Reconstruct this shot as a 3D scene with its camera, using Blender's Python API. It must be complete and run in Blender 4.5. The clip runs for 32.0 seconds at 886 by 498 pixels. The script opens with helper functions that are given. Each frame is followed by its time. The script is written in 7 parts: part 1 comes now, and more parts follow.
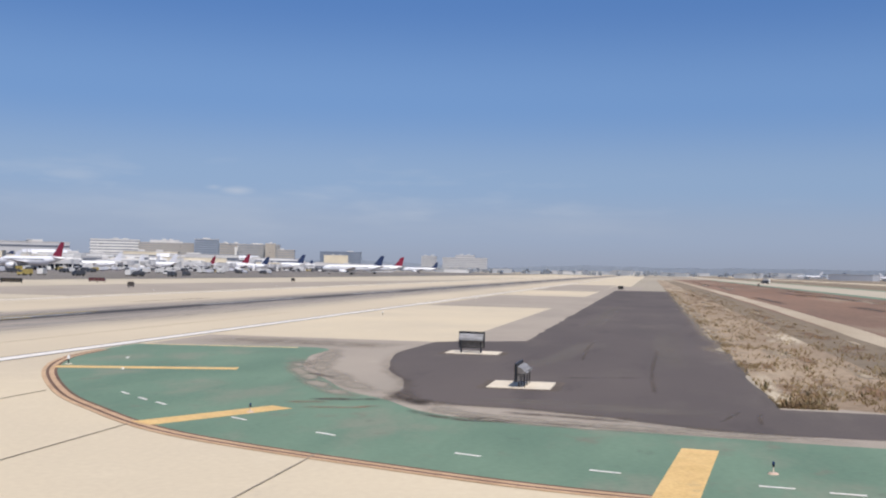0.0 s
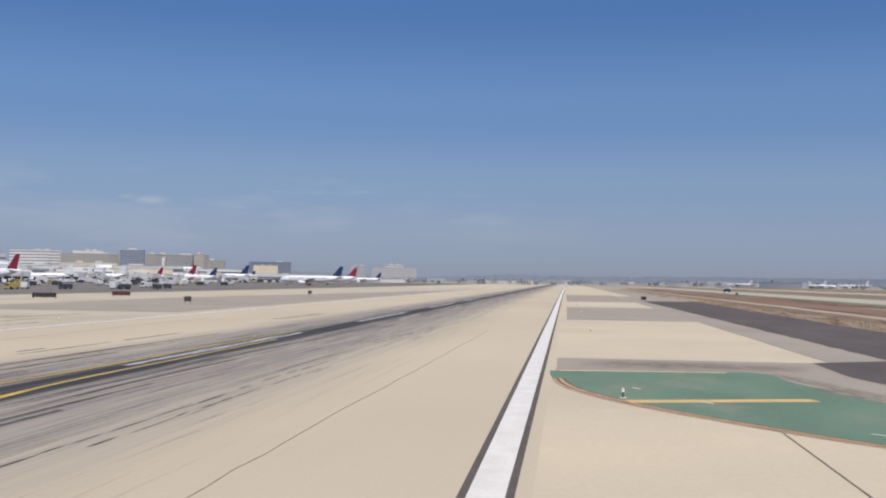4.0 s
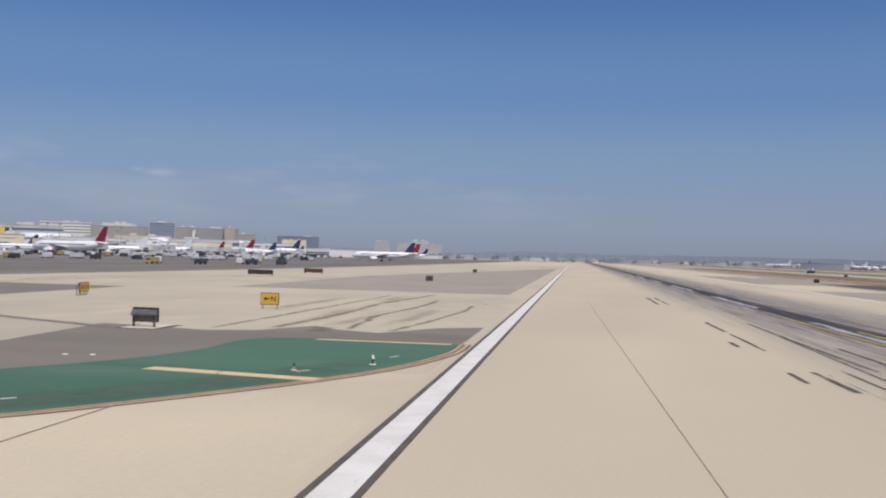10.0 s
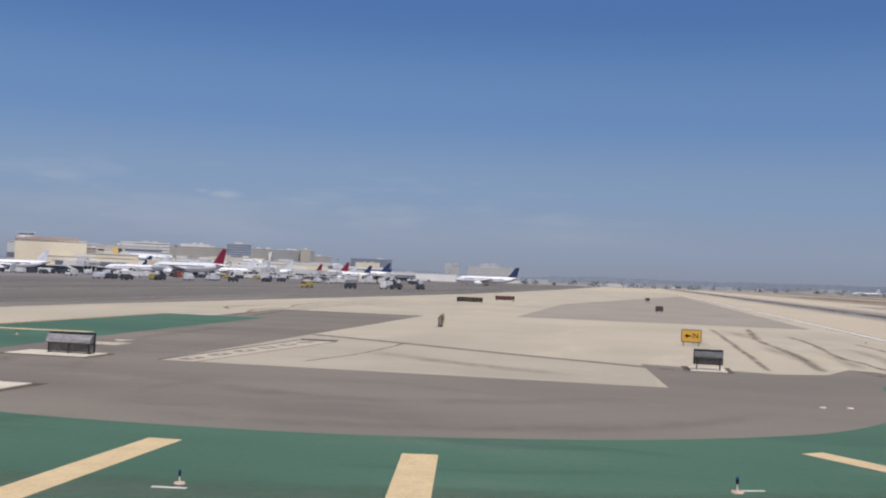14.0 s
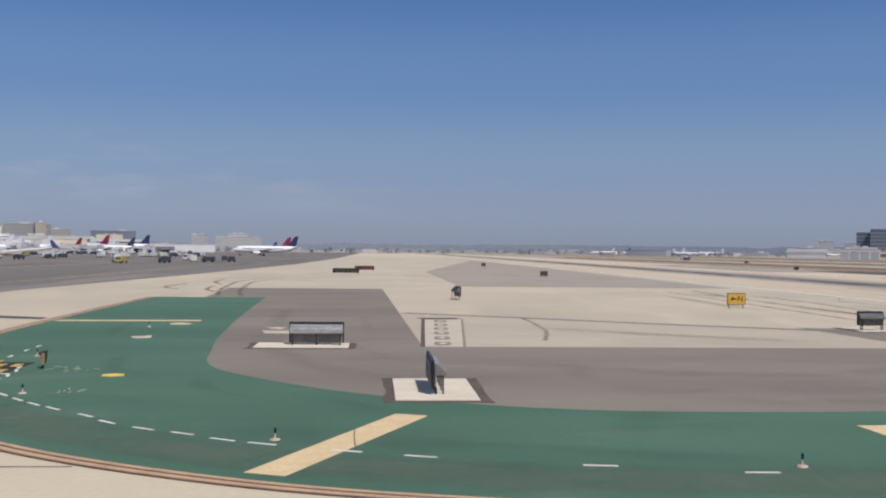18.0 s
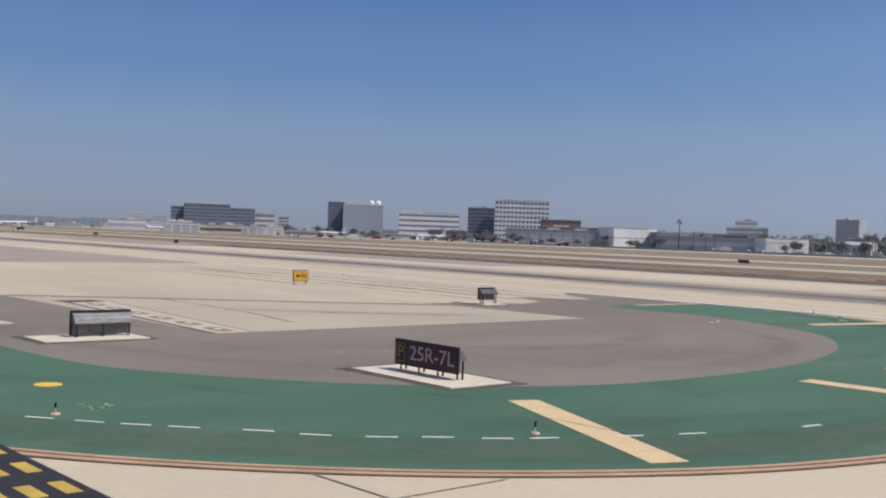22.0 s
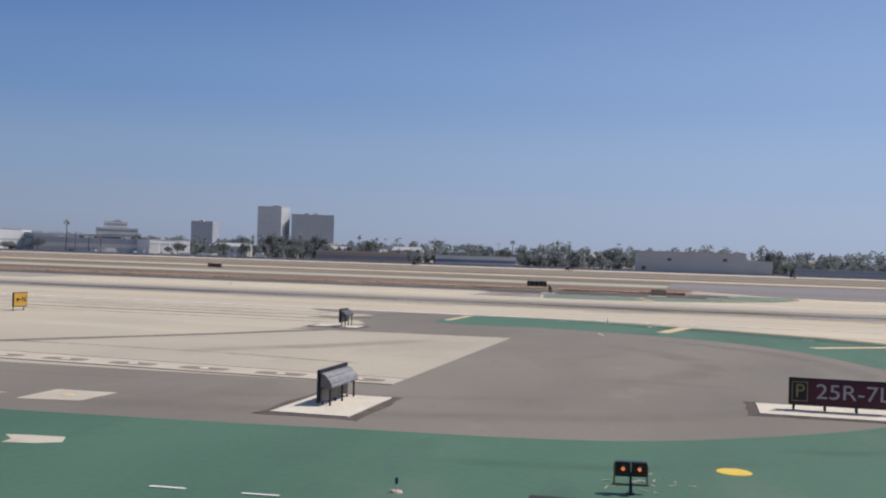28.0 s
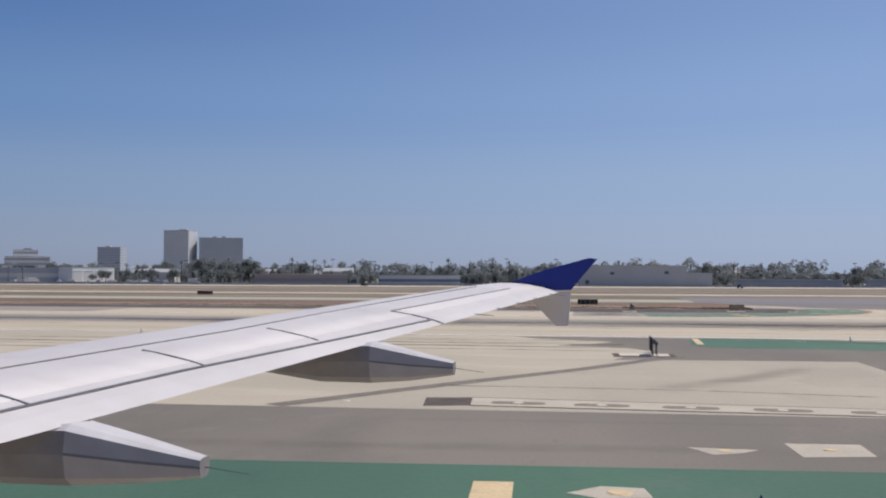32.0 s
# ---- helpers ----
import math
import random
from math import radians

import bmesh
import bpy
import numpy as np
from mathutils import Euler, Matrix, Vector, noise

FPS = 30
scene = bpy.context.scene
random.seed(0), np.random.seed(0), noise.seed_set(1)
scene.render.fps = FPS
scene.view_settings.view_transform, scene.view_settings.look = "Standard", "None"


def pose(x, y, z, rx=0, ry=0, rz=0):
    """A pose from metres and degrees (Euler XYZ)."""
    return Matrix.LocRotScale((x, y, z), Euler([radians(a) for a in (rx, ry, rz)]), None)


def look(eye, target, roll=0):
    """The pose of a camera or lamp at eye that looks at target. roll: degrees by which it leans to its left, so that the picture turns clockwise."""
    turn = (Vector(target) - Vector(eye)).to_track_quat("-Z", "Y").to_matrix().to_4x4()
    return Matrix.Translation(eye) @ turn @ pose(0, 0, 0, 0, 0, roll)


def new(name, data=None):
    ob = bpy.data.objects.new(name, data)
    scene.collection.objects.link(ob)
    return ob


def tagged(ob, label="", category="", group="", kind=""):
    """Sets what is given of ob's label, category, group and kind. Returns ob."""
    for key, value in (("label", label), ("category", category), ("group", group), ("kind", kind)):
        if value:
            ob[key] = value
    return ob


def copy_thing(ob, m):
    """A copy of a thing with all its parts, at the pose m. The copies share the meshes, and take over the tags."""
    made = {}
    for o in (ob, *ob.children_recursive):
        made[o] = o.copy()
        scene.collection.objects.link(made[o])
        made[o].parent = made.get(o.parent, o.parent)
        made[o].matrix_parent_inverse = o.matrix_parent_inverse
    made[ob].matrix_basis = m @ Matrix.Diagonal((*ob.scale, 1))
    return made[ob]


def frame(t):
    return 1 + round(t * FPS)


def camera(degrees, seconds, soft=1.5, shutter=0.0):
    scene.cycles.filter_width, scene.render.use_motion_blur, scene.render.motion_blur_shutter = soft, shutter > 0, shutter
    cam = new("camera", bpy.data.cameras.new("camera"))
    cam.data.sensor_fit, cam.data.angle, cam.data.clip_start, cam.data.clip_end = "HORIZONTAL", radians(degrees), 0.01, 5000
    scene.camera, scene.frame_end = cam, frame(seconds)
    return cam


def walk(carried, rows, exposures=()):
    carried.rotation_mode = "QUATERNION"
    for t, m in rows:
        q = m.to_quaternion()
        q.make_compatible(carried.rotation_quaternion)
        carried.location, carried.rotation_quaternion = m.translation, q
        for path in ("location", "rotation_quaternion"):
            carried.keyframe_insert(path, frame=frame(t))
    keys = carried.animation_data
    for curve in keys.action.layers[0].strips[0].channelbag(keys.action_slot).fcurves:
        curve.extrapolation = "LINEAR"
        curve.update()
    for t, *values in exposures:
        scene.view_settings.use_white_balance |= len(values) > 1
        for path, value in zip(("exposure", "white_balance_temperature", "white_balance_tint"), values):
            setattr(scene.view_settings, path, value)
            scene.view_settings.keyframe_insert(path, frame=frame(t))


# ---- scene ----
cam = camera(46.23, 32.0, 2.1)
# seconds, x east, y north, z, compass heading of the view, tilt, lean
PATH = [
    (0.0, 20.25, -51.93, 4.582, 78.73, 1.13, 1.11),
    (0.5, 19.81, -48.59, 4.621, 80.73, 0.86, 1.02),
    (1.0, 19.63, -45.11, 4.655, 82.40, 0.73, 1.69),
    (1.5, 19.50, -41.60, 4.654, 83.22, 1.12, 1.38),
    (2.0, 19.42, -38.11, 4.700, 83.76, 1.39, 1.58),
    (2.5, 19.35, -34.78, 4.674, 83.47, 1.88, 0.92),
    (3.0, 19.49, -31.20, 4.676, 83.43, 1.53, 2.10),
    (3.5, 19.75, -27.52, 4.663, 83.18, 1.99, 0.99),
    (5.5, 21.39, -14.40, 4.654, 83.15, 1.12, 0.87),
    (6.0, 21.18, -10.99, 4.597, 82.54, 0.99, 0.30),
    (6.5, 20.91, -7.65, 4.654, 82.75, 1.20, 0.58),
    (7.0, 20.64, -4.38, 4.653, 82.93, 1.39, 1.13),
    (7.5, 20.43, -1.10, 4.642, 82.65, 0.71, 0.37),
    (8.0, 20.26, 2.37, 4.617, 82.10, 0.41, 0.14),
    (8.5, 20.13, 6.12, 4.637, 82.01, 0.21, 0.96),
    (9.0, 20.01, 9.97, 4.659, 82.52, 0.33, 0.49),
    (9.5, 19.88, 13.81, 4.635, 82.93, 0.22, 1.55),
    (10.0, 19.73, 17.84, 4.656, 82.72, 0.39, 1.49),
    (10.5, 19.47, 21.71, 4.635, 82.09, 0.76, 1.41),
    (11.0, 19.08, 25.31, 4.659, 82.17, 1.01, 1.73),
    (11.5, 18.83, 29.19, 4.691, 81.87, 1.09, 1.69),
    (12.0, 18.68, 32.92, 4.671, 81.76, 1.14, 2.06),
    (12.5, 18.64, 36.51, 4.699, 81.59, 1.09, 2.10),
    (13.0, 18.56, 40.06, 4.700, 80.78, 1.30, 1.37),
    (13.5, 18.41, 43.50, 4.701, 79.72, 1.11, 2.08),
    (14.0, 18.17, 47.00, 4.642, 79.39, 1.58, 2.16),
    (14.5, 17.88, 50.48, 4.666, 79.22, 1.14, 2.03),
    (15.0, 17.79, 53.86, 4.679, 79.08, 0.16, 1.73),
    (15.5, 17.76, 57.29, 4.616, 79.73, 0.37, 2.41),
    (17.5, 17.24, 69.68, 4.683, 90.61, 0.13, 0.78),
    (18.0, 17.55, 72.70, 4.582, 93.73, 0.09, 0.56),
    (18.5, 17.87, 75.67, 4.643, 97.67, -0.45, 0.75),
    (19.0, 18.31, 78.45, 4.613, 102.29, -0.30, 0.58),
    (19.5, 18.92, 81.23, 4.669, 107.19, -0.68, 1.11),
    (20.0, 19.71, 83.86, 4.658, 111.68, -0.38, 1.29),
    (20.5, 20.74, 86.36, 4.654, 116.18, 0.28, 1.05),
    (21.0, 22.06, 88.78, 4.641, 121.61, -0.12, 1.49),
    (21.5, 23.65, 91.04, 4.662, 125.83, -0.55, 0.78),
    (22.0, 25.37, 93.19, 4.686, 131.06, -0.71, 1.92),
    (22.5, 27.39, 95.11, 4.657, 135.63, -0.56, 1.39),
    (23.0, 29.54, 96.91, 4.711, 139.49, -0.03, 1.15),
    (23.5, 31.75, 98.64, 4.712, 143.35, -0.42, 1.48),
    (24.0, 34.15, 100.14, 4.714, 147.28, -0.92, 1.32),
    (24.5, 36.71, 101.47, 4.694, 150.89, -0.59, 1.96),
    (26.5, 47.67, 104.37, 4.647, 160.73, -1.07, 1.99),
    (27.0, 50.46, 105.20, 4.596, 162.68, -0.27, 2.19),
    (27.5, 53.41, 105.87, 4.645, 164.55, -0.46, 2.32),
    (28.0, 56.35, 106.45, 4.659, 166.28, 0.47, 1.82),
    (28.5, 59.41, 106.81, 4.619, 167.08, -0.48, 2.35),
    (29.0, 62.39, 107.15, 4.677, 170.72, 2.61, 2.24),
    (29.5, 65.51, 107.31, 4.717, 172.70, 3.10, 3.30),
    (30.0, 68.79, 107.34, 4.689, 172.71, 4.16, 2.85),
    (30.5, 71.91, 107.54, 4.640, 172.10, 4.72, 1.13),
    (31.0, 74.95, 107.73, 4.587, 171.99, 1.63, 2.35),
    (31.5, 78.17, 107.76, 4.598, 171.38, -1.13, 2.28),
    (32.0, 81.62, 107.59, 4.702, 171.62, 1.59, 0.22),
]


def eye_row(t, x, y, z, compass, tilt, lean):
    c, p = radians(compass), radians(tilt)
    d = Vector((math.sin(c) * math.cos(p), math.cos(c) * math.cos(p), math.sin(p)))
    return t, look((x, y, z), Vector((x, y, z)) + d * 2, lean)


walk(cam, [eye_row(*r) for r in PATH], [(0.0, 0.3, 6450, 12.5), (2.0, 0.26, 6450, 12.5), (5.0, 0.05, 6420, 12), (12.0, 0.0, 6430, 13), (24.0, 0.02, 6440, 13.5), (28.0, 0.0, 6350, 13), (32.0, -0.06, 6310, 13.5)])

# ---- world and sun ----
SUN_AZ, SUN_EL = 238.0, 56.0
world = bpy.data.worlds.new("sky")
scene.world = world
world.use_nodes = True
wn = world.node_tree
sky = wn.nodes.new("ShaderNodeTexSky")
sky.sky_type, sky.sun_disc = "NISHITA", False
sky.sun_elevation, sky.sun_rotation = radians(SUN_EL), radians(SUN_AZ)
sky.air_density, sky.dust_density, sky.ozone_density = 1.0, 1.0, 3.0
SKY_STRENGTH = 0.09
# the haze layer of the lower sky
wtc = wn.nodes.new("ShaderNodeTexCoord")
wsep = wn.nodes.new("ShaderNodeSeparateXYZ")
wn.links.new(wtc.outputs["Generated"], wsep.inputs[0])
haze = wn.nodes.new("ShaderNodeValToRGB")
haze.color_ramp.interpolation = "EASE"
for n, (at, colour) in enumerate(((0.0, (0.256, 0.298, 0.388)), (0.035, (0.254, 0.318, 0.440)), (0.085, (0.212, 0.312, 0.475)), (0.16, (0.130, 0.248, 0.475)), (0.26, (0.069, 0.168, 0.40)), (1.0, (0.05, 0.14, 0.36)))):
    e = haze.color_ramp.elements[n] if n < 2 else haze.color_ramp.elements.new(at)
    e.position, e.color = at, (*colour, 1)
wn.links.new(wsep.outputs[2], haze.inputs[0])
# the haze glows more towards the sun's side
side = wn.nodes.new("ShaderNodeVectorMath")
side.operation = "DOT_PRODUCT"
side.inputs[1].default_value = (math.sin(radians(SUN_AZ)), math.cos(radians(SUN_AZ)), 0)
wn.links.new(wtc.outputs["Generated"], side.inputs[0])
glow = wn.nodes.new("ShaderNodeMapRange")
glow.interpolation_type = "SMOOTHSTEP"
for nm, v in (("From Min", -0.35), ("From Max", 0.9), ("To Min", 1 / SKY_STRENGTH), ("To Max", 1.30 / SKY_STRENGTH)):
    glow.inputs[nm].default_value = v
wn.links.new(side.outputs["Value"], glow.inputs["Value"])
# thin cloud streaks low over the land
cmap = wn.nodes.new("ShaderNodeMapping")
cmap.inputs["Scale"].default_value = (5.0, 5.0, 26.0)
cmap.inputs["Location"].default_value = (1.7, 0.4, 0.0)
wn.links.new(wtc.outputs["Generated"], cmap.inputs[0])
cn = wn.nodes.new("ShaderNodeTexNoise")
cn.inputs["Scale"].default_value, cn.inputs["Detail"].default_value = 1.6, 5
wn.links.new(cmap.outputs[0], cn.inputs["Vector"])
cr = wn.nodes.new("ShaderNodeMapRange")
for nm, v in (("From Min", 0.56), ("From Max", 0.76), ("To Max", 0.38)):
    cr.inputs[nm].default_value = v
wn.links.new(cn.outputs["Fac"], cr.inputs["Value"])
layer = wn.nodes.new("ShaderNodeValToRGB")
for n, (at, v) in enumerate(((0.025, 0.0), (0.055, 1.0), (0.085, 0.8), (0.12, 0.0))):
    e = layer.color_ramp.elements[n] if n < 2 else layer.color_ramp.elements.new(at)
    e.position, e.color = at, (v, v, v, 1)
wn.links.new(wsep.outputs[2], layer.inputs[0])
cover = wn.nodes.new("ShaderNodeMath")
cover.operation = "MULTIPLY"
away = wn.nodes.new("ShaderNodeMapRange")
away.inputs["From Min"].default_value, away.inputs["From Max"].default_value = -0.70, -0.97
wn.links.new(side.outputs["Value"], away.inputs["Value"])
inland = wn.nodes.new("ShaderNodeMath")
inland.operation = "MULTIPLY"
wn.links.new(cr.outputs[0], inland.inputs[0])
wn.links.new(away.outputs[0], inland.inputs[1])
wn.links.new(inland.outputs[0], cover.inputs[0])
wn.links.new(layer.outputs[0], cover.inputs[1])
puffs = cover.outputs[0]
for az, up, wide, tall, thick in ((67.4, 0.071, 0.020, 0.0055, 0.62), (66.2, 0.0735, 0.012, 0.004, 0.4), (59.0, 0.080, 0.03, 0.006, 0.3), (64.0, 0.050, 0.18, 0.024, 0.25), (84.0, 0.042, 0.14, 0.016, 0.16)):
    turn = wn.nodes.new("ShaderNodeMapping")
    turn.vector_type = "TEXTURE"
    turn.inputs["Location"].default_value = (math.sin(radians(az)), math.cos(radians(az)), up)
    turn.inputs["Rotation"].default_value = (0, 0, radians(-az))
    turn.inputs["Scale"].default_value = (wide, 1.0, tall)
    wn.links.new(wtc.outputs["Generated"], turn.inputs[0])
    span = wn.nodes.new("ShaderNodeVectorMath")
    span.operation = "LENGTH"
    wn.links.new(turn.outputs[0], span.inputs[0])
    ragged = wn.nodes.new("ShaderNodeMath")
    ragged.operation = "MULTIPLY_ADD"
    ragged.inputs[1].default_value = -2.6
    wn.links.new(cn.outputs["Fac"], ragged.inputs[0])
    wn.links.new(span.outputs["Value"], ragged.inputs[2])
    puff = wn.nodes.new("ShaderNodeMapRange")
    puff.interpolation_type = "SMOOTHSTEP"
    for nm, v in (("From Min", -0.25), ("From Max", -1.45), ("To Min", 0.0), ("To Max", thick)):
        puff.inputs[nm].default_value = v
    wn.links.new(ragged.outputs[0], puff.inputs["Value"])
    more = wn.nodes.new("ShaderNodeMath")
    more.operation = "MAXIMUM"
    wn.links.new(puffs, more.inputs[0])
    wn.links.new(puff.outputs[0], more.inputs[1])
    puffs = more.outputs[0]
cloud = wn.nodes.new("ShaderNodeMix")
cloud.data_type = "RGBA"
cloud.inputs["B"].default_value = (0.42, 0.46, 0.53, 1)
wn.links.new(puffs, cloud.inputs["Factor"])
wn.links.new(haze.outputs[0], cloud.inputs["A"])
lift = wn.nodes.new("ShaderNodeMix")
lift.data_type, lift.blend_type = "RGBA", "MULTIPLY"
lift.inputs["Factor"].default_value = 1.0
wn.links.new(glow.outputs[0], lift.inputs["B"])
white = wn.nodes.new("ShaderNodeMapRange")
white.interpolation_type = "SMOOTHSTEP"
for nm, v in (("From Min", -0.35), ("From Max", 0.9), ("To Min", 0.0), ("To Max", 0.45)):
    white.inputs[nm].default_value = v
wn.links.new(side.outputs["Value"], white.inputs["Value"])
pale = wn.nodes.new("ShaderNodeMix")
pale.data_type = "RGBA"
pale.inputs["B"].default_value = (0.318, 0.402, 0.545, 1)
wn.links.new(white.outputs[0], pale.inputs["Factor"])
wn.links.new(cloud.outputs["Result"], pale.inputs["A"])
wn.links.new(pale.outputs["Result"], lift.inputs["A"])
# the clear sky is deepest at a right angle to the sun
square = wn.nodes.new("ShaderNodeVectorMath")
square.operation = "DOT_PRODUCT"
square.inputs[1].default_value = (math.sin(radians(132.0)), math.cos(radians(132.0)), 0)
wn.links.new(wtc.outputs["Generated"], square.inputs[0])
deep = wn.nodes.new("ShaderNodeMapRange")
deep.interpolation_type = "SMOOTHSTEP"
for nm, v in (("From Min", 0.45), ("From Max", 0.9), ("To Min", 1.0), ("To Max", 0.965)):
    deep.inputs[nm].default_value = v
wn.links.new(square.outputs["Value"], deep.inputs["Value"])
deeper = wn.nodes.new("ShaderNodeMix")
deeper.data_type, deeper.blend_type = "RGBA", "MULTIPLY"
deeper.inputs["Factor"].default_value = 1.0
wn.links.new(lift.outputs["Result"], deeper.inputs["A"])
wn.links.new(deep.outputs[0], deeper.inputs["B"])
amount = wn.nodes.new("ShaderNodeMapRange")
amount.inputs["From Min"].default_value, amount.inputs["From Max"].default_value = 0.3, 0.7
amount.inputs["To Min"].default_value, amount.inputs["To Max"].default_value = 0.9, 0.0
wn.links.new(wsep.outputs[2], amount.inputs["Value"])
both = wn.nodes.new("ShaderNodeMix")
both.data_type = "RGBA"
wn.links.new(amount.outputs[0], both.inputs["Factor"])
wn.links.new(sky.outputs[0], both.inputs["A"])
wn.links.new(deeper.outputs["Result"], both.inputs["B"])
wn.nodes["Background"].inputs["Strength"].default_value = SKY_STRENGTH
wn.links.new(both.outputs["Result"], wn.nodes["Background"].inputs["Color"])
sun = new("sun", bpy.data.lights.new("sun", "SUN"))
sun.data.energy, sun.data.angle, sun.data.color = 3.7, radians(0.6), (1.0, 0.95, 0.88)
_az, _el = radians(SUN_AZ), radians(SUN_EL)
SUN_DIR = Vector((math.sin(_az) * math.cos(_el), math.cos(_az) * math.cos(_el), math.sin(_el)))
sun.matrix_world = look(SUN_DIR * 200, (0, 0, 0))


# ---- materials ----
def material(name, colour, rough=0.8, metal=0.0, second=None, scale=1.0, fine=12.0, amount=0.35, bump=0.15, stretch=(1, 1, 1), spec=0.3, stain=None):
    """Colour with broad stains and fine grain, in metres. stain: colour, scale, stretch, and the noise values between which it sets in."""
    m = bpy.data.materials.new(name)
    m.use_nodes = True
    nt = m.node_tree
    b = nt.nodes["Principled BSDF"]
    b.inputs["Roughness"].default_value, b.inputs["Metallic"].default_value = rough, metal
    b.inputs["Specular IOR Level"].default_value = spec
    tc = nt.nodes.new("ShaderNodeTexCoord")
    mp = nt.nodes.new("ShaderNodeMapping")
    mp.inputs["Scale"].default_value = stretch
    nt.links.new(tc.outputs["Object"], mp.inputs[0])
    broad = nt.nodes.new("ShaderNodeTexNoise")
    broad.inputs["Scale"].default_value, broad.inputs["Detail"].default_value = scale, 5
    grain = nt.nodes.new("ShaderNodeTexNoise")
    grain.inputs["Scale"].default_value, grain.inputs["Detail"].default_value = fine, 4
    nt.links.new(mp.outputs[0], broad.inputs["Vector"])
    nt.links.new(tc.outputs["Object"], grain.inputs["Vector"])
    second = second or tuple(c * 0.72 for c in colour)
    ramp = nt.nodes.new("ShaderNodeValToRGB")
    ramp.color_ramp.elements[0].position, ramp.color_ramp.elements[1].position = 0.35, 0.65
    ramp.color_ramp.elements[0].color, ramp.color_ramp.elements[1].color = (*second, 1), (*colour, 1)
    nt.links.new(broad.outputs["Fac"], ramp.inputs[0])
    mix = nt.nodes.new("ShaderNodeMix")
    mix.data_type, mix.blend_type = "RGBA", "OVERLAY"
    mix.inputs["Factor"].default_value = amount
    tone = ramp.outputs[0]
    for tint, size, pull, lo, hi, share in stain or ():
        sm = nt.nodes.new("ShaderNodeMapping")
        sm.inputs["Scale"].default_value = pull
        nt.links.new(tc.outputs["Object"], sm.inputs[0])
        sn = nt.nodes.new("ShaderNodeTexNoise")
        sn.inputs["Scale"].default_value, sn.inputs["Detail"].default_value, sn.inputs["Roughness"].default_value = size, 6, 0.62
        nt.links.new(sm.outputs[0], sn.inputs["Vector"])
        sr = nt.nodes.new("ShaderNodeMapRange")
        sr.interpolation_type = "SMOOTHSTEP"
        for nm, v in (("From Min", lo), ("From Max", hi), ("To Min", 0.0), ("To Max", share)):
            sr.inputs[nm].default_value = v
        nt.links.new(sn.outputs["Fac"], sr.inputs["Value"])
        sx = nt.nodes.new("ShaderNodeMix")
        sx.data_type = "RGBA"
        sx.inputs["B"].default_value = (*tint, 1)
        nt.links.new(sr.outputs[0], sx.inputs["Factor"])
        nt.links.new(tone, sx.inputs["A"])
        tone = sx.outputs["Result"]
    nt.links.new(tone, mix.inputs["A"])
    nt.links.new(grain.outputs["Fac"], mix.inputs["B"])
    nt.links.new(mix.outputs["Result"], b.inputs["Base Color"])
    if bump:
        bp = nt.nodes.new("ShaderNodeBump")
        bp.inputs["Strength"].default_value, bp.inputs["Distance"].default_value = bump, 0.02
        nt.links.new(grain.outputs["Fac"], bp.inputs["Height"])
        nt.links.new(bp.outputs[0], b.inputs["Normal"])
    return m


def plain(name, colour, rough=0.5, metal=0.0, spec=0.4):
    return material(name, colour, rough, metal, tuple(c * 0.88 for c in colour), 0.6, 9.0, 0.15, 0.05, spec=spec)


def lamp_glass(name, colour, strength):
    m = bpy.data.materials.new(name)
    m.use_nodes = True
    b = m.node_tree.nodes["Principled BSDF"]
    b.inputs["Base Color"].default_value = (*colour, 1)
    b.inputs["Emission Color"].default_value = (*colour, 1)
    b.inputs["Emission Strength"].default_value = strength
    return m


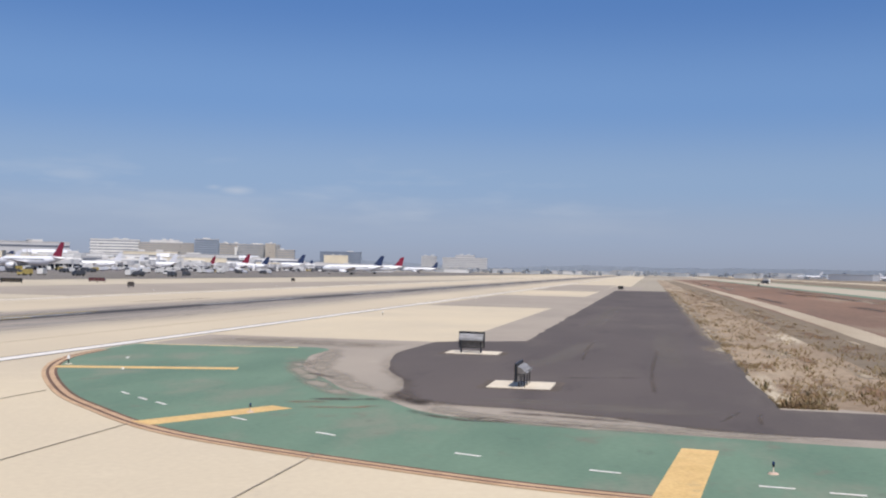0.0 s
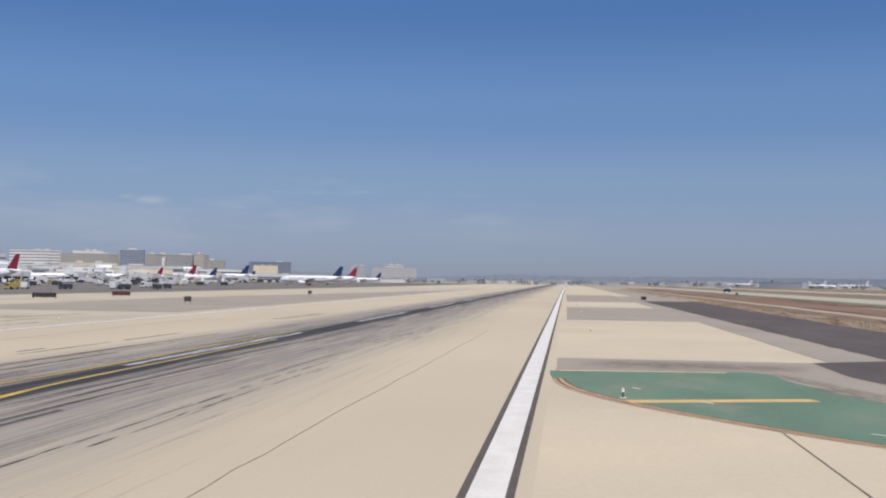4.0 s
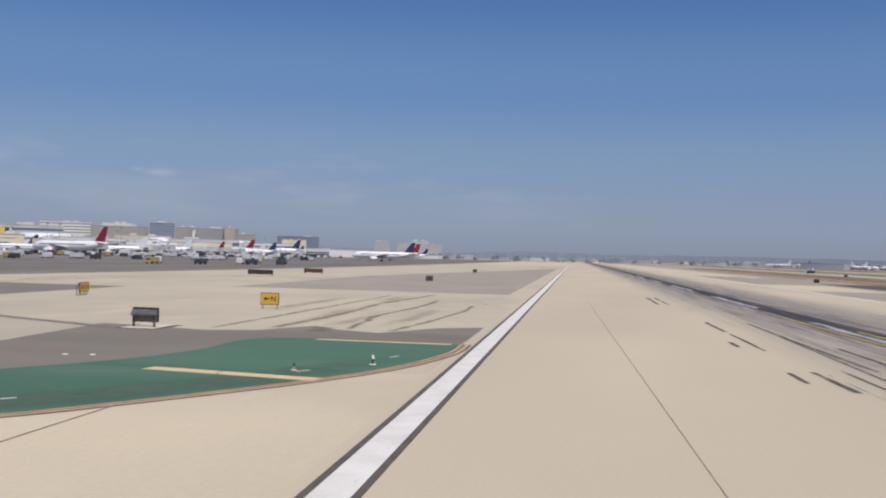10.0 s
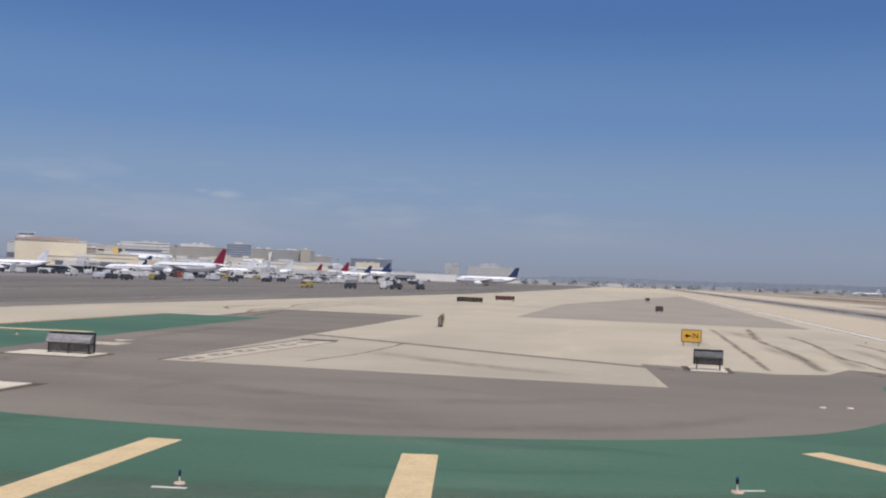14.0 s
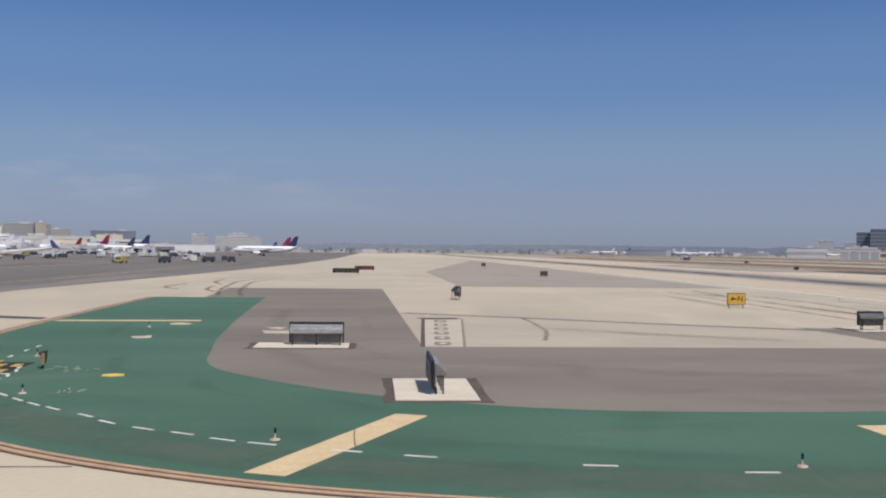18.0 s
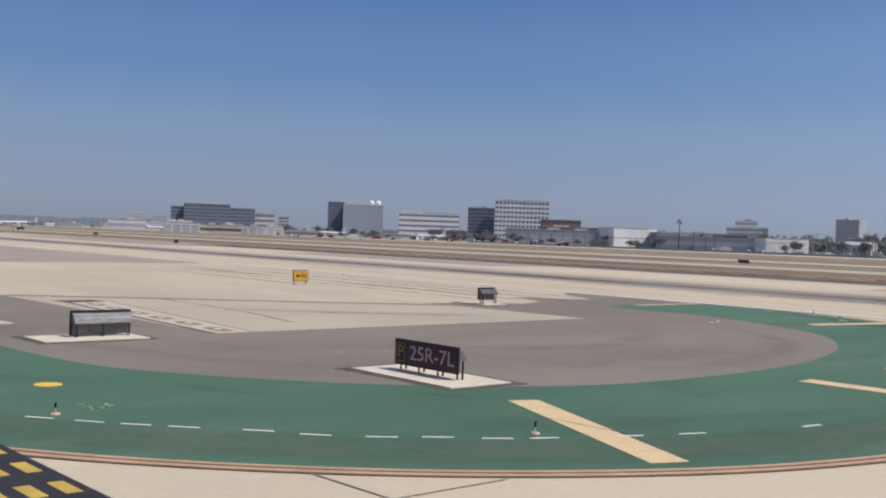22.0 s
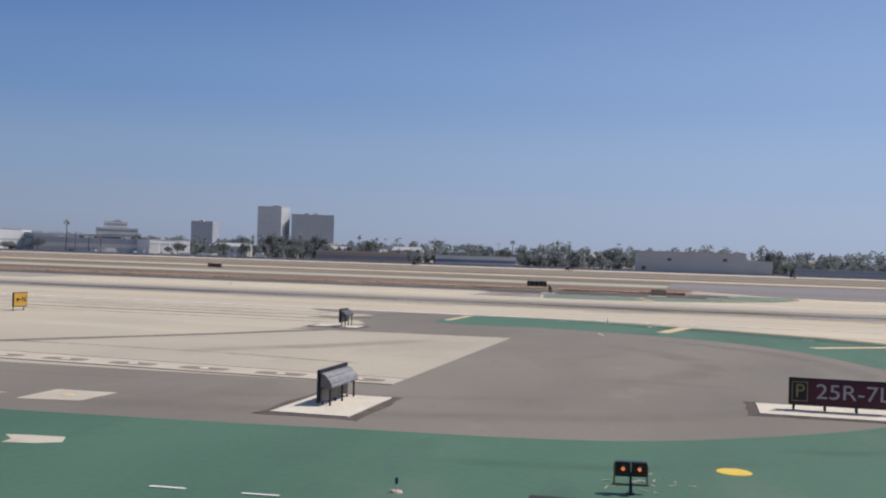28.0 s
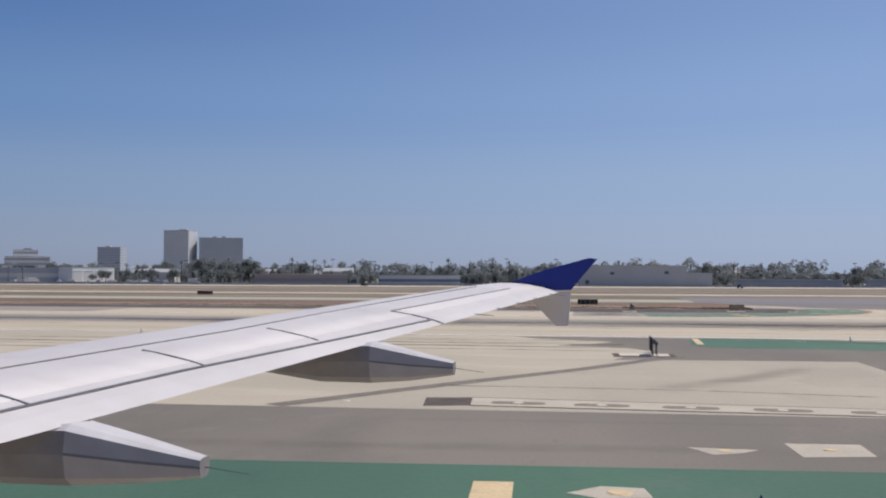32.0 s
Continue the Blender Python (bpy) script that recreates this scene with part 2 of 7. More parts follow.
def film(name, colour, second=None, cover=0.8, rag=1.0, size=1.2, pull=(1, 1, 1), edge=0.8, ends=0.35, rough=0.9):
    """A thin layer of dirt, dust or rubber that thins out towards the edges of its ribbon, with gaps."""
    m = material(name, colour, rough, second=second, scale=0.8, fine=6.0, amount=0.25, bump=0.0)
    nt = m.node_tree
    uv = nt.nodes.new("ShaderNodeUVMap")
    uv.uv_map = "run"
    sep = nt.nodes.new("ShaderNodeSeparateXYZ")
    nt.links.new(uv.outputs[0], sep.inputs[0])

    def fade(socket, soft):
        inner = nt.nodes.new("ShaderNodeMath")
        inner.operation = "PINGPONG"
        inner.inputs[1].default_value = 0.5
        nt.links.new(socket, inner.inputs[0])
        r = nt.nodes.new("ShaderNodeMapRange")
        r.interpolation_type = "SMOOTHSTEP"
        r.inputs["From Max"].default_value = 0.5 * soft
        nt.links.new(inner.outputs[0], r.inputs["Value"])
        return r.outputs[0]

    def op(kind, a, b, clamp=False):
        n = nt.nodes.new("ShaderNodeMath")
        n.operation, n.use_clamp = kind, clamp
        for s_in, v in zip(n.inputs, (a, b)):
            if isinstance(v, (int, float)):
                s_in.default_value = v
            else:
                nt.links.new(v, s_in)
        return n.outputs[0]

    tc = nt.nodes.new("ShaderNodeTexCoord")
    mp = nt.nodes.new("ShaderNodeMapping")
    mp.inputs["Scale"].default_value = pull
    nt.links.new(tc.outputs["Object"], mp.inputs[0])
    n = nt.nodes.new("ShaderNodeTexNoise")
    n.inputs["Scale"].default_value, n.inputs["Detail"].default_value, n.inputs["Roughness"].default_value = size, 5, 0.6
    nt.links.new(mp.outputs[0], n.inputs["Vector"])
    body = op("MULTIPLY", fade(sep.outputs[1], edge), fade(sep.outputs[0], ends))
    alpha = op("MULTIPLY", op("MULTIPLY", body, op("ADD", 1.0 - 0.5 * rag, op("MULTIPLY", op("SUBTRACT", n.outputs["Fac"], 0.42), 4.0 * rag)), True), cover)
    out, pb = nt.nodes["Material Output"], nt.nodes["Principled BSDF"]
    clear = nt.nodes.new("ShaderNodeBsdfTransparent")
    both_of = nt.nodes.new("ShaderNodeMixShader")
    nt.links.new(alpha, both_of.inputs[0])
    nt.links.new(clear.outputs[0], both_of.inputs[1])
    nt.links.new(pb.outputs[0], both_of.inputs[2])
    nt.links.new(both_of.outputs[0], out.inputs["Surface"])
    return m


def runway_material():
    """Pale concrete with streaks of tyre rubber that thicken towards the middle."""
    m = material("runway_concrete", (0.545, 0.459, 0.330), 0.85, second=(0.475, 0.40, 0.294), scale=0.05, fine=8.0, amount=0.08, bump=0.0, stretch=(0.3, 1, 1))
    nt = m.node_tree
    b = nt.nodes["Principled BSDF"]
    base = b.inputs["Base Color"].links[0].from_socket
    tc = nt.nodes.new("ShaderNodeTexCoord")
    sep = nt.nodes.new("ShaderNodeSeparateXYZ")
    nt.links.new(tc.outputs["Object"], sep.inputs[0])

    def op(kind, a, c, clamp=False):
        n = nt.nodes.new("ShaderNodeMath")
        n.operation, n.use_clamp = kind, clamp
        for s, v in zip(n.inputs, (a, c)):
            if isinstance(v, (int, float)):
                s.default_value = v
            else:
                nt.links.new(v, s)
        return n.outputs[0]

    # tracks wander a little to either side
    wander = nt.nodes.new("ShaderNodeTexNoise")
    wander.inputs["Scale"].default_value, wander.inputs["Detail"].default_value = 1.0, 2
    wm = nt.nodes.new("ShaderNodeMapping")
    wm.inputs["Scale"].default_value = (0.06, 0.12, 1)
    nt.links.new(tc.outputs["Object"], wm.inputs[0])
    nt.links.new(wm.outputs[0], wander.inputs["Vector"])
    across = op("ADD", sep.outputs[1], op("MULTIPLY", op("SUBTRACT", wander.outputs["Fac"], 0.5), 0.7))
    lane = nt.nodes.new("ShaderNodeCombineXYZ")
    nt.links.new(sep.outputs[0], lane.inputs[0])
    nt.links.new(across, lane.inputs[1])

    def streak(sx, sy, lo, hi, detail=3, rough=0.5, at=0.0):
        mp = nt.nodes.new("ShaderNodeMapping")
        mp.inputs["Scale"].default_value = (sx, sy, 1)
        mp.inputs["Location"].default_value = (at, at, at)
        nt.links.new(lane.outputs[0], mp.inputs[0])
        n = nt.nodes.new("ShaderNodeTexNoise")
        n.inputs["Scale"].default_value, n.inputs["Detail"].default_value, n.inputs["Roughness"].default_value = 1.0, detail, rough
        nt.links.new(mp.outputs[0], n.inputs["Vector"])
        r = nt.nodes.new("ShaderNodeMapRange")
        r.inputs["From Min"].default_value, r.inputs["From Max"].default_value = lo, hi
        nt.links.new(n.outputs["Fac"], r.inputs["Value"])
        return r.outputs[0]

    from_core = op("ADD", across, 1.95)
    dist = op("MAXIMUM", op("MULTIPLY", from_core, 1.45), op("MULTIPLY", from_core, -1.0))

    def band(near, far):
        r = nt.nodes.new("ShaderNodeMapRange")
        r.interpolation_type = "SMOOTHSTEP"
        r.inputs["From Min"].default_value, r.inputs["From Max"].default_value = near, far
        r.inputs["To Min"].default_value, r.inputs["To Max"].default_value = 1, 0
        nt.links.new(dist, r.inputs["Value"])
        return r.outputs[0]

    # scuffed breaks in the rubber, a metre or so long
    worn = streak(0.55, 7.0, 0.34, 0.62, 5, 0.7, 3.1)
    film_of = op("MULTIPLY", band(5.0, 14.5), op("ADD", 0.42, op("MULTIPLY", streak(0.03, 1.3, 0.35, 0.65, 5, 0.6), 0.42)))
    lines = op("MULTIPLY", streak(0.055, 3.8, 0.535, 0.585, 5, 0.58), op("ADD", 0.35, op("MULTIPLY", worn, 0.65)))
    marks = op("MULTIPLY", band(3.4, 11.0), op("MULTIPLY", lines, 0.92))
    broad = op("MULTIPLY", band(2.2, 4.8), op("MULTIPLY", streak(0.05, 2.6, 0.47, 0.54, 5, 0.6, 7.7), op("ADD", 0.50, op("MULTIPLY", worn, 0.4))))
    stray = op("MULTIPLY", band(8.0, 15.0), op("MULTIPLY", streak(0.06, 3.0, 0.57, 0.65, 5, 0.62, 1.3), op("MULTIPLY", worn, 0.8)))
    core = op("MULTIPLY", band(1.25, 2.15), op("ADD", 0.74, op("MULTIPLY", streak(0.06, 3.4, 0.34, 0.54, 5, 0.62, 5.5), 0.26)))
    rubber = op("MAXIMUM", op("MAXIMUM", op("MAXIMUM", stray, broad), marks), core, True)
    grey = nt.nodes.new("ShaderNodeMix")
    grey.data_type = "RGBA"
    grey.inputs["B"].default_value = (0.265, 0.234, 0.205, 1)
    nt.links.new(op("MULTIPLY", film_of, 1.4, True), grey.inputs["Factor"])
    nt.links.new(base, grey.inputs["A"])
    base = grey.outputs["Result"]
    mix = nt.nodes.new("ShaderNodeMix")
    mix.data_type = "RGBA"
    mix.inputs["B"].default_value = (0.036, 0.033, 0.034, 1)
    nt.links.new(rubber, mix.inputs["Factor"])
    nt.links.new(base, mix.inputs["A"])
    nt.links.new(mix.outputs["Result"], b.inputs["Base Color"])
    return m


M_FILM_DARK = film("dark_tyre_film", (0.050, 0.070, 0.052), (0.065, 0.075, 0.06), cover=0.13, rag=0.9, size=0.4, edge=1.0, ends=1.0)
M_FILM_DUST = film("beige_dust_film", (0.345, 0.298, 0.238), (0.27, 0.238, 0.192), cover=0.85, rag=0.8, size=0.7, edge=1.0)
M_FILM_BROWN = film("brown_dirt_film", (0.13, 0.105, 0.08), (0.19, 0.15, 0.11), cover=0.32, rag=0.9, size=0.9, edge=1.0, ends=0.5)
M_FILM_RUST = film("rust_film", (0.36, 0.20, 0.115), (0.26, 0.17, 0.115), cover=0.75, rag=1.0, size=1.6)
M_FILM_RUST_SOFT = film("pale_rust_film", (0.34, 0.20, 0.135), (0.20, 0.145, 0.10), cover=0.55, rag=0.8, size=1.3, edge=1.0, ends=0.7)
M_FILM_EARTH = film("rusty_earth_film", (0.27, 0.155, 0.085), (0.19, 0.115, 0.07), cover=0.72, rag=0.9, size=0.5, pull=(0.5, 1.4, 1), edge=1.0, ends=0.8)
M_FILM_SAND = film("blown_sand_film", (0.43, 0.355, 0.26), (0.33, 0.26, 0.18), cover=0.8, rag=0.95, size=0.6, pull=(0.5, 1.4, 1), edge=1.0, ends=0.6)
M_FILM_SOIL = film("brown_soil_film", (0.135, 0.105, 0.085), (0.10, 0.083, 0.072), cover=0.7, rag=1.0, size=1.3, edge=1.0, ends=0.5)
M_FILM_ASPH = film("asphalt_smear_film", (0.085, 0.076, 0.068), (0.11, 0.096, 0.084), cover=0.08, rag=0.9, size=0.4, edge=1.0, ends=1.0)
M_FILM_PALE = film("pale_wear_film", (0.27, 0.24, 0.195), (0.235, 0.21, 0.17), cover=0.2, rag=0.8, size=0.5, edge=1.0, ends=0.6)
M_FILM_STAIN = film("concrete_stain_film", (0.285, 0.24, 0.185), (0.22, 0.185, 0.145), cover=0.3, rag=0.9, size=0.4, pull=(0.5, 1.4, 1), edge=1.0, ends=0.8)
M_FILM_JOINT = film("joint_dirt_film", (0.245, 0.20, 0.155), (0.19, 0.155, 0.12), cover=0.62, rag=1.0, size=0.55, edge=1.0, ends=0.15)
M_FILM_TRENCH = film("trench_fill", (0.235, 0.20, 0.16), (0.19, 0.162, 0.132), cover=0.95, rag=0.35, size=1.0, edge=0.55, ends=0.03)
M_FILM_GREEN = film("dusty_green_film", (0.135, 0.175, 0.125), (0.11, 0.16, 0.11), cover=0.55, rag=0.7, size=0.5)
M_FILM_RUBBER = film("tyre_rubber_film", (0.060, 0.054, 0.052), (0.10, 0.088, 0.08), cover=0.92, rag=0.9, size=1.0, pull=(0.5, 5.0, 1), edge=0.7, ends=0.12)
M_GROUND = material("dry_ground", (0.36, 0.31, 0.24), 0.95, second=(0.27, 0.24, 0.19), scale=0.004, fine=0.3, amount=0.3, stretch=(0.4, 1, 1))
M_CONC = material("pale_concrete", (0.575, 0.484, 0.342), 0.88, second=(0.500, 0.424, 0.312), scale=0.05, fine=5.0, amount=0.10, bump=0.0, stain=(((0.43, 0.37, 0.285), 0.035, (0.5, 1, 1), 0.52, 0.70, 0.55), ((0.62, 0.53, 0.39), 0.45, (1, 1, 1), 0.55, 0.72, 0.35), ((0.36, 0.31, 0.25), 0.9, (0.4, 1.5, 1), 0.66, 0.78, 0.30)))
M_CONC_SLAB = material("dull_slab_concrete", (0.455, 0.395, 0.300), 0.88, second=(0.405, 0.352, 0.27), scale=0.08, fine=5.0, amount=0.12, bump=0.0, stain=(((0.36, 0.31, 0.24), 0.12, (1, 0.5, 1), 0.52, 0.70, 0.6), ((0.50, 0.44, 0.34), 0.6, (1, 1, 1), 0.56, 0.7, 0.4)))
M_CONC_FIELD = material("infield_concrete", (0.505, 0.434, 0.322), 0.9, second=(0.445, 0.385, 0.288), scale=0.06, fine=4.0, amount=0.12, bump=0.0, stain=(((0.40, 0.345, 0.265), 0.05, (0.35, 1, 1), 0.50, 0.66, 0.65), ((0.56, 0.48, 0.36), 0.10, (0.3, 1.4, 1), 0.55, 0.68, 0.6), ((0.33, 0.285, 0.225), 0.5, (0.25, 1.2, 1), 0.64, 0.76, 0.5)))
M_CONC_GREY = material("grey_concrete", (0.355, 0.303, 0.245), 0.9, second=(0.305, 0.261, 0.214), scale=0.08, fine=6.0, amount=0.12, bump=0.0, stain=(((0.28, 0.245, 0.20), 0.2, (0.4, 1, 1), 0.52, 0.70, 0.5), ((0.44, 0.385, 0.31), 0.5, (1, 1, 1), 0.58, 0.72, 0.4)))
M_RUNWAY = runway_material()
M_ASPH = material("weathered_asphalt", (0.226, 0.195, 0.156), 0.92, second=(0.184, 0.159, 0.130), scale=0.10, fine=9.0, amount=0.16, stretch=(1, 0.4, 1), bump=0.0, stain=(((0.148, 0.129, 0.108), 0.16, (1, 0.35, 1), 0.52, 0.72, 0.55), ((0.262, 0.228, 0.182), 0.35, (1, 0.6, 1), 0.56, 0.74, 0.55), ((0.135, 0.118, 0.10), 1.3, (1, 0.3, 1), 0.63, 0.75, 0.3)))
M_ASPH_DARK = material("dark_asphalt", (0.110, 0.090, 0.081), 0.92, second=(0.090, 0.074, 0.068), scale=0.14, fine=9.0, amount=0.18, stretch=(0.4, 1, 1), bump=0.0, stain=(((0.145, 0.122, 0.103), 0.22, (0.5, 1, 1), 0.52, 0.72, 0.5), ((0.066, 0.053, 0.051), 0.35, (0.25, 1.1, 1), 0.55, 0.70, 0.65), ((0.165, 0.14, 0.116), 1.4, (0.5, 1, 1), 0.66, 0.78, 0.35)))
M_APRON = material("grey_apron", (0.185, 0.165, 0.143), 0.9, second=(0.14, 0.125, 0.11), scale=0.03, fine=2.0, amount=0.25, stretch=(0.2, 1, 1), stain=(((0.27, 0.24, 0.20), 0.05, (0.12, 1, 1), 0.52, 0.66, 0.6), ((0.105, 0.095, 0.085), 0.09, (0.12, 1, 1), 0.56, 0.70, 0.6)))
M_APRON_WORN = material("worn_apron_asphalt", (0.235, 0.21, 0.20), 0.9, second=(0.19, 0.168, 0.16), scale=0.03, fine=2.0, amount=0.25, stretch=(0.2, 1, 1))
M_GREEN = material("green_paint", (0.078, 0.156, 0.098), 0.75, second=(0.062, 0.126, 0.081), scale=0.14, fine=5.0, amount=0.16, stretch=(1, 0.35, 1), bump=0.0, stain=(((0.115, 0.165, 0.116), 0.25, (1, 0.5, 1), 0.52, 0.72, 0.6), ((0.050, 0.092, 0.064), 0.30, (1, 0.3, 1), 0.56, 0.72, 0.5), ((0.16, 0.18, 0.135), 1.6, (1, 0.5, 1), 0.66, 0.80, 0.35)))
M_GREEN_OLD = material("faded_green_paint", (0.148, 0.222, 0.152), 0.8, second=(0.115, 0.182, 0.126), scale=0.3, fine=5.0, amount=0.16, stretch=(0.4, 1, 1), bump=0.0, stain=(((0.205, 0.215, 0.16), 0.28, (0.6, 1, 1), 0.50, 0.68, 0.75), ((0.17, 0.145, 0.11), 0.55, (0.8, 1, 1), 0.58, 0.74, 0.65), ((0.085, 0.11, 0.082), 0.9, (0.6, 1, 1), 0.60, 0.74, 0.5)))
M_YELLOW_OLD = material("faded_yellow_paint", (0.66, 0.45, 0.19), 0.7, second=(0.57, 0.375, 0.15), scale=1.2, fine=10.0, amount=0.35, stain=(((0.40, 0.30, 0.17), 1.5, (1, 1, 1), 0.54, 0.72, 0.6),))
M_YELLOW_PALE = material("pale_yellow_paint", (0.68, 0.515, 0.29), 0.7, second=(0.61, 0.455, 0.255), scale=1.2, fine=10.0, amount=0.3, stain=(((0.42, 0.34, 0.21), 1.5, (1, 1, 1), 0.58, 0.74, 0.6),))
M_YELLOW = material("yellow_paint", (0.60, 0.405, 0.065), 0.65, second=(0.46, 0.315, 0.07), scale=1.5, fine=12.0, amount=0.25, stain=(((0.24, 0.19, 0.09), 1.1, (0.6, 1.6, 1), 0.58, 0.74, 0.7),))
M_SPOT = material("bright_yellow_paint", (0.78, 0.55, 0.07), 0.6, second=(0.70, 0.47, 0.06), scale=1.5, fine=10.0, amount=0.2)
M_ORANGE = material("orange_edge_paint", (0.52, 0.355, 0.215), 0.7, second=(0.43, 0.28, 0.165), scale=1.0, fine=10.0)
M_BROWN_LINE = material("brown_edge_line", (0.16, 0.09, 0.06), 0.8)
M_WHITE_PAINT = material("white_paint", (0.76, 0.72, 0.66), 0.6, second=(0.66, 0.62, 0.56), scale=0.8, fine=10.0, amount=0.25, stain=(((0.48, 0.43, 0.36), 1.3, (0.5, 2, 1), 0.58, 0.72, 0.6),))
M_YELLOW_RUBBED = material("rubbered_yellow_paint", (0.50, 0.36, 0.085), 0.75, second=(0.30, 0.225, 0.085), scale=0.7, fine=3.0, amount=0.4, stretch=(0.25, 4, 1))
M_WHITE_WORN = film("rubbered_white_paint", (0.56, 0.56, 0.57), (0.40, 0.40, 0.41), cover=0.95, rag=1.25, size=1.0, pull=(0.10, 3.6, 1), edge=0.5, ends=0.05, rough=0.7)
M_BLACK_PAINT = material("black_paint", (0.035, 0.035, 0.038), 0.8)
M_TAR = material("tar_seam", (0.082, 0.069, 0.064), 0.9)
M_TRACK = material("dusty_track", (0.27, 0.225, 0.175), 0.95, second=(0.215, 0.175, 0.135), scale=0.1, fine=3.0, amount=0.3, stretch=(0.3, 1, 1))
M_SAND = material("pale_sand", (0.44, 0.365, 0.27), 0.95, second=(0.36, 0.29, 0.205), scale=0.12, fine=3.0, amount=0.3, stretch=(0.4, 1, 1))
M_JOINT_PALE = material("faded_joint_sealant", (0.29, 0.25, 0.195), 0.9)
M_JOINT_FAINT = material("dusty_joint_sealant", (0.40, 0.338, 0.25), 0.9)
M_JOINT = material("joint_sealant", (0.12, 0.10, 0.085), 0.9)
M_DIRT = material("dry_dirt", (0.345, 0.262, 0.178), 0.95, second=(0.235, 0.172, 0.115), scale=0.15, fine=2.2, amount=0.5, bump=0.3, stretch=(0.3, 1, 1), stain=(((0.52, 0.44, 0.325), 0.16, (0.16, 1, 1), 0.53, 0.62, 0.85), ((0.175, 0.13, 0.086), 0.9, (0.5, 1, 1), 0.55, 0.68, 0.7)))
M_DIRT_RED = material("reddish_dirt", (0.235, 0.145, 0.098), 0.95, second=(0.17, 0.108, 0.076), scale=0.05, fine=1.2, amount=0.4, bump=0.3, stretch=(0.2, 1, 1), stain=(((0.275, 0.215, 0.152), 0.06, (0.15, 1, 1), 0.52, 0.64, 0.8), ((0.118, 0.094, 0.072), 0.2, (0.15, 1, 1), 0.56, 0.70, 0.7), ((0.27, 0.135, 0.08), 0.1, (0.15, 1, 1), 0.54, 0.68, 0.75)))
M_GRASS_DRY = material("dry_grass_ground", (0.225, 0.172, 0.115), 0.95, second=(0.155, 0.122, 0.085), scale=0.02, fine=0.8, amount=0.4, bump=0.3, stretch=(0.15, 1, 1), stain=(((0.31, 0.25, 0.175), 0.05, (0.1, 1, 1), 0.50, 0.62, 0.8), ((0.115, 0.10, 0.068), 0.12, (0.12, 1, 1), 0.56, 0.70, 0.7)))
M_STRAW = material("straw", (0.35, 0.26, 0.13), 0.9)
M_RUSTY = material("rusty_dry_grass", (0.27, 0.17, 0.09), 0.9, second=(0.20, 0.13, 0.07), scale=0.4, fine=3.0)
M_WEED = material("dry_weed", (0.14, 0.115, 0.06), 0.9)
M_PAD = material("pad_concrete", (0.66, 0.585, 0.465), 0.85, second=(0.58, 0.51, 0.405), scale=0.7, fine=8.0, amount=0.25, stain=(((0.40, 0.36, 0.30), 1.3, (1, 1, 1), 0.58, 0.74, 0.5),))
M_STRIP = material("tan_patch_concrete", (0.53, 0.465, 0.365), 0.88, second=(0.46, 0.40, 0.31), scale=0.6, fine=8.0, amount=0.2, bump=0.0)
M_PAD_EDGE = material("pad_soil_edge", (0.125, 0.098, 0.078), 0.95, second=(0.085, 0.068, 0.055), scale=1.6, fine=7.0, amount=0.4, bump=0.3)
M_SIGN_RED = material("red_sign_face", (0.088, 0.022, 0.033), 0.45, second=(0.068, 0.019, 0.028), scale=1.5, fine=9.0, amount=0.2, bump=0.02)
M_SIGN_BLACK = plain("black_sign_face", (0.015, 0.015, 0.016), 0.4)
M_SIGN_YELLOW = plain("yellow_sign_face", (0.58, 0.335, 0.05), 0.45)
M_SIGN_WHITE = plain("white_letters", (0.78, 0.76, 0.74), 0.4)
M_SIGN_TEXT = plain("dull_sign_letters", (0.43, 0.38, 0.38), 0.5)
M_SIGN_DUSTY = plain("dusty_yellow_sign_face", (0.28, 0.21, 0.085), 0.5)
M_SIGN_TAN = plain("sun_bleached_tan_sign_face", (0.33, 0.245, 0.135), 0.55)
M_SIGN_FAR = plain("weathered_sign_legend", (0.13, 0.095, 0.05), 0.5)
M_SIGN_METAL = plain("dark_metal", (0.035, 0.037, 0.042), 0.45, 0.5)
M_SIGN_GREY = material("weathered_grey_metal", (0.31, 0.305, 0.305), 0.6, second=(0.215, 0.21, 0.21), scale=2.0, fine=9.0, amount=0.25, bump=0.05, stretch=(1, 1, 4))
M_SIGN_SLATE = material("dark_grey_metal", (0.135, 0.135, 0.14), 0.6, second=(0.09, 0.09, 0.095), scale=2.0, fine=9.0, amount=0.25, bump=0.05, stretch=(1, 1, 4))
M_SIGN_BACK = material("dusty_sign_back", (0.20, 0.182, 0.168), 0.7, second=(0.13, 0.12, 0.112), scale=2.5, fine=12.0, amount=0.4, bump=0.03)
M_SIGN_OLD = material("weathered_dark_sign_face", (0.075, 0.062, 0.054), 0.6, second=(0.045, 0.040, 0.038), scale=2.0, fine=14.0, amount=0.4)
M_BASE_ORANGE = plain("faded_orange_base", (0.60, 0.43, 0.33), 0.6)
M_BLUE_GLASS = plain("blue_lamp_glass", (0.01, 0.03, 0.10), 0.15)
M_AMBER = lamp_glass("amber_lamp", (0.85, 0.25, 0.08), 0.7)
M_SHELL_WHITE = material("white_aircraft_paint", (0.78, 0.78, 0.80), 0.35, second=(0.72, 0.72, 0.745), scale=0.4, fine=3.0, amount=0.1, bump=0.0, spec=0.5)
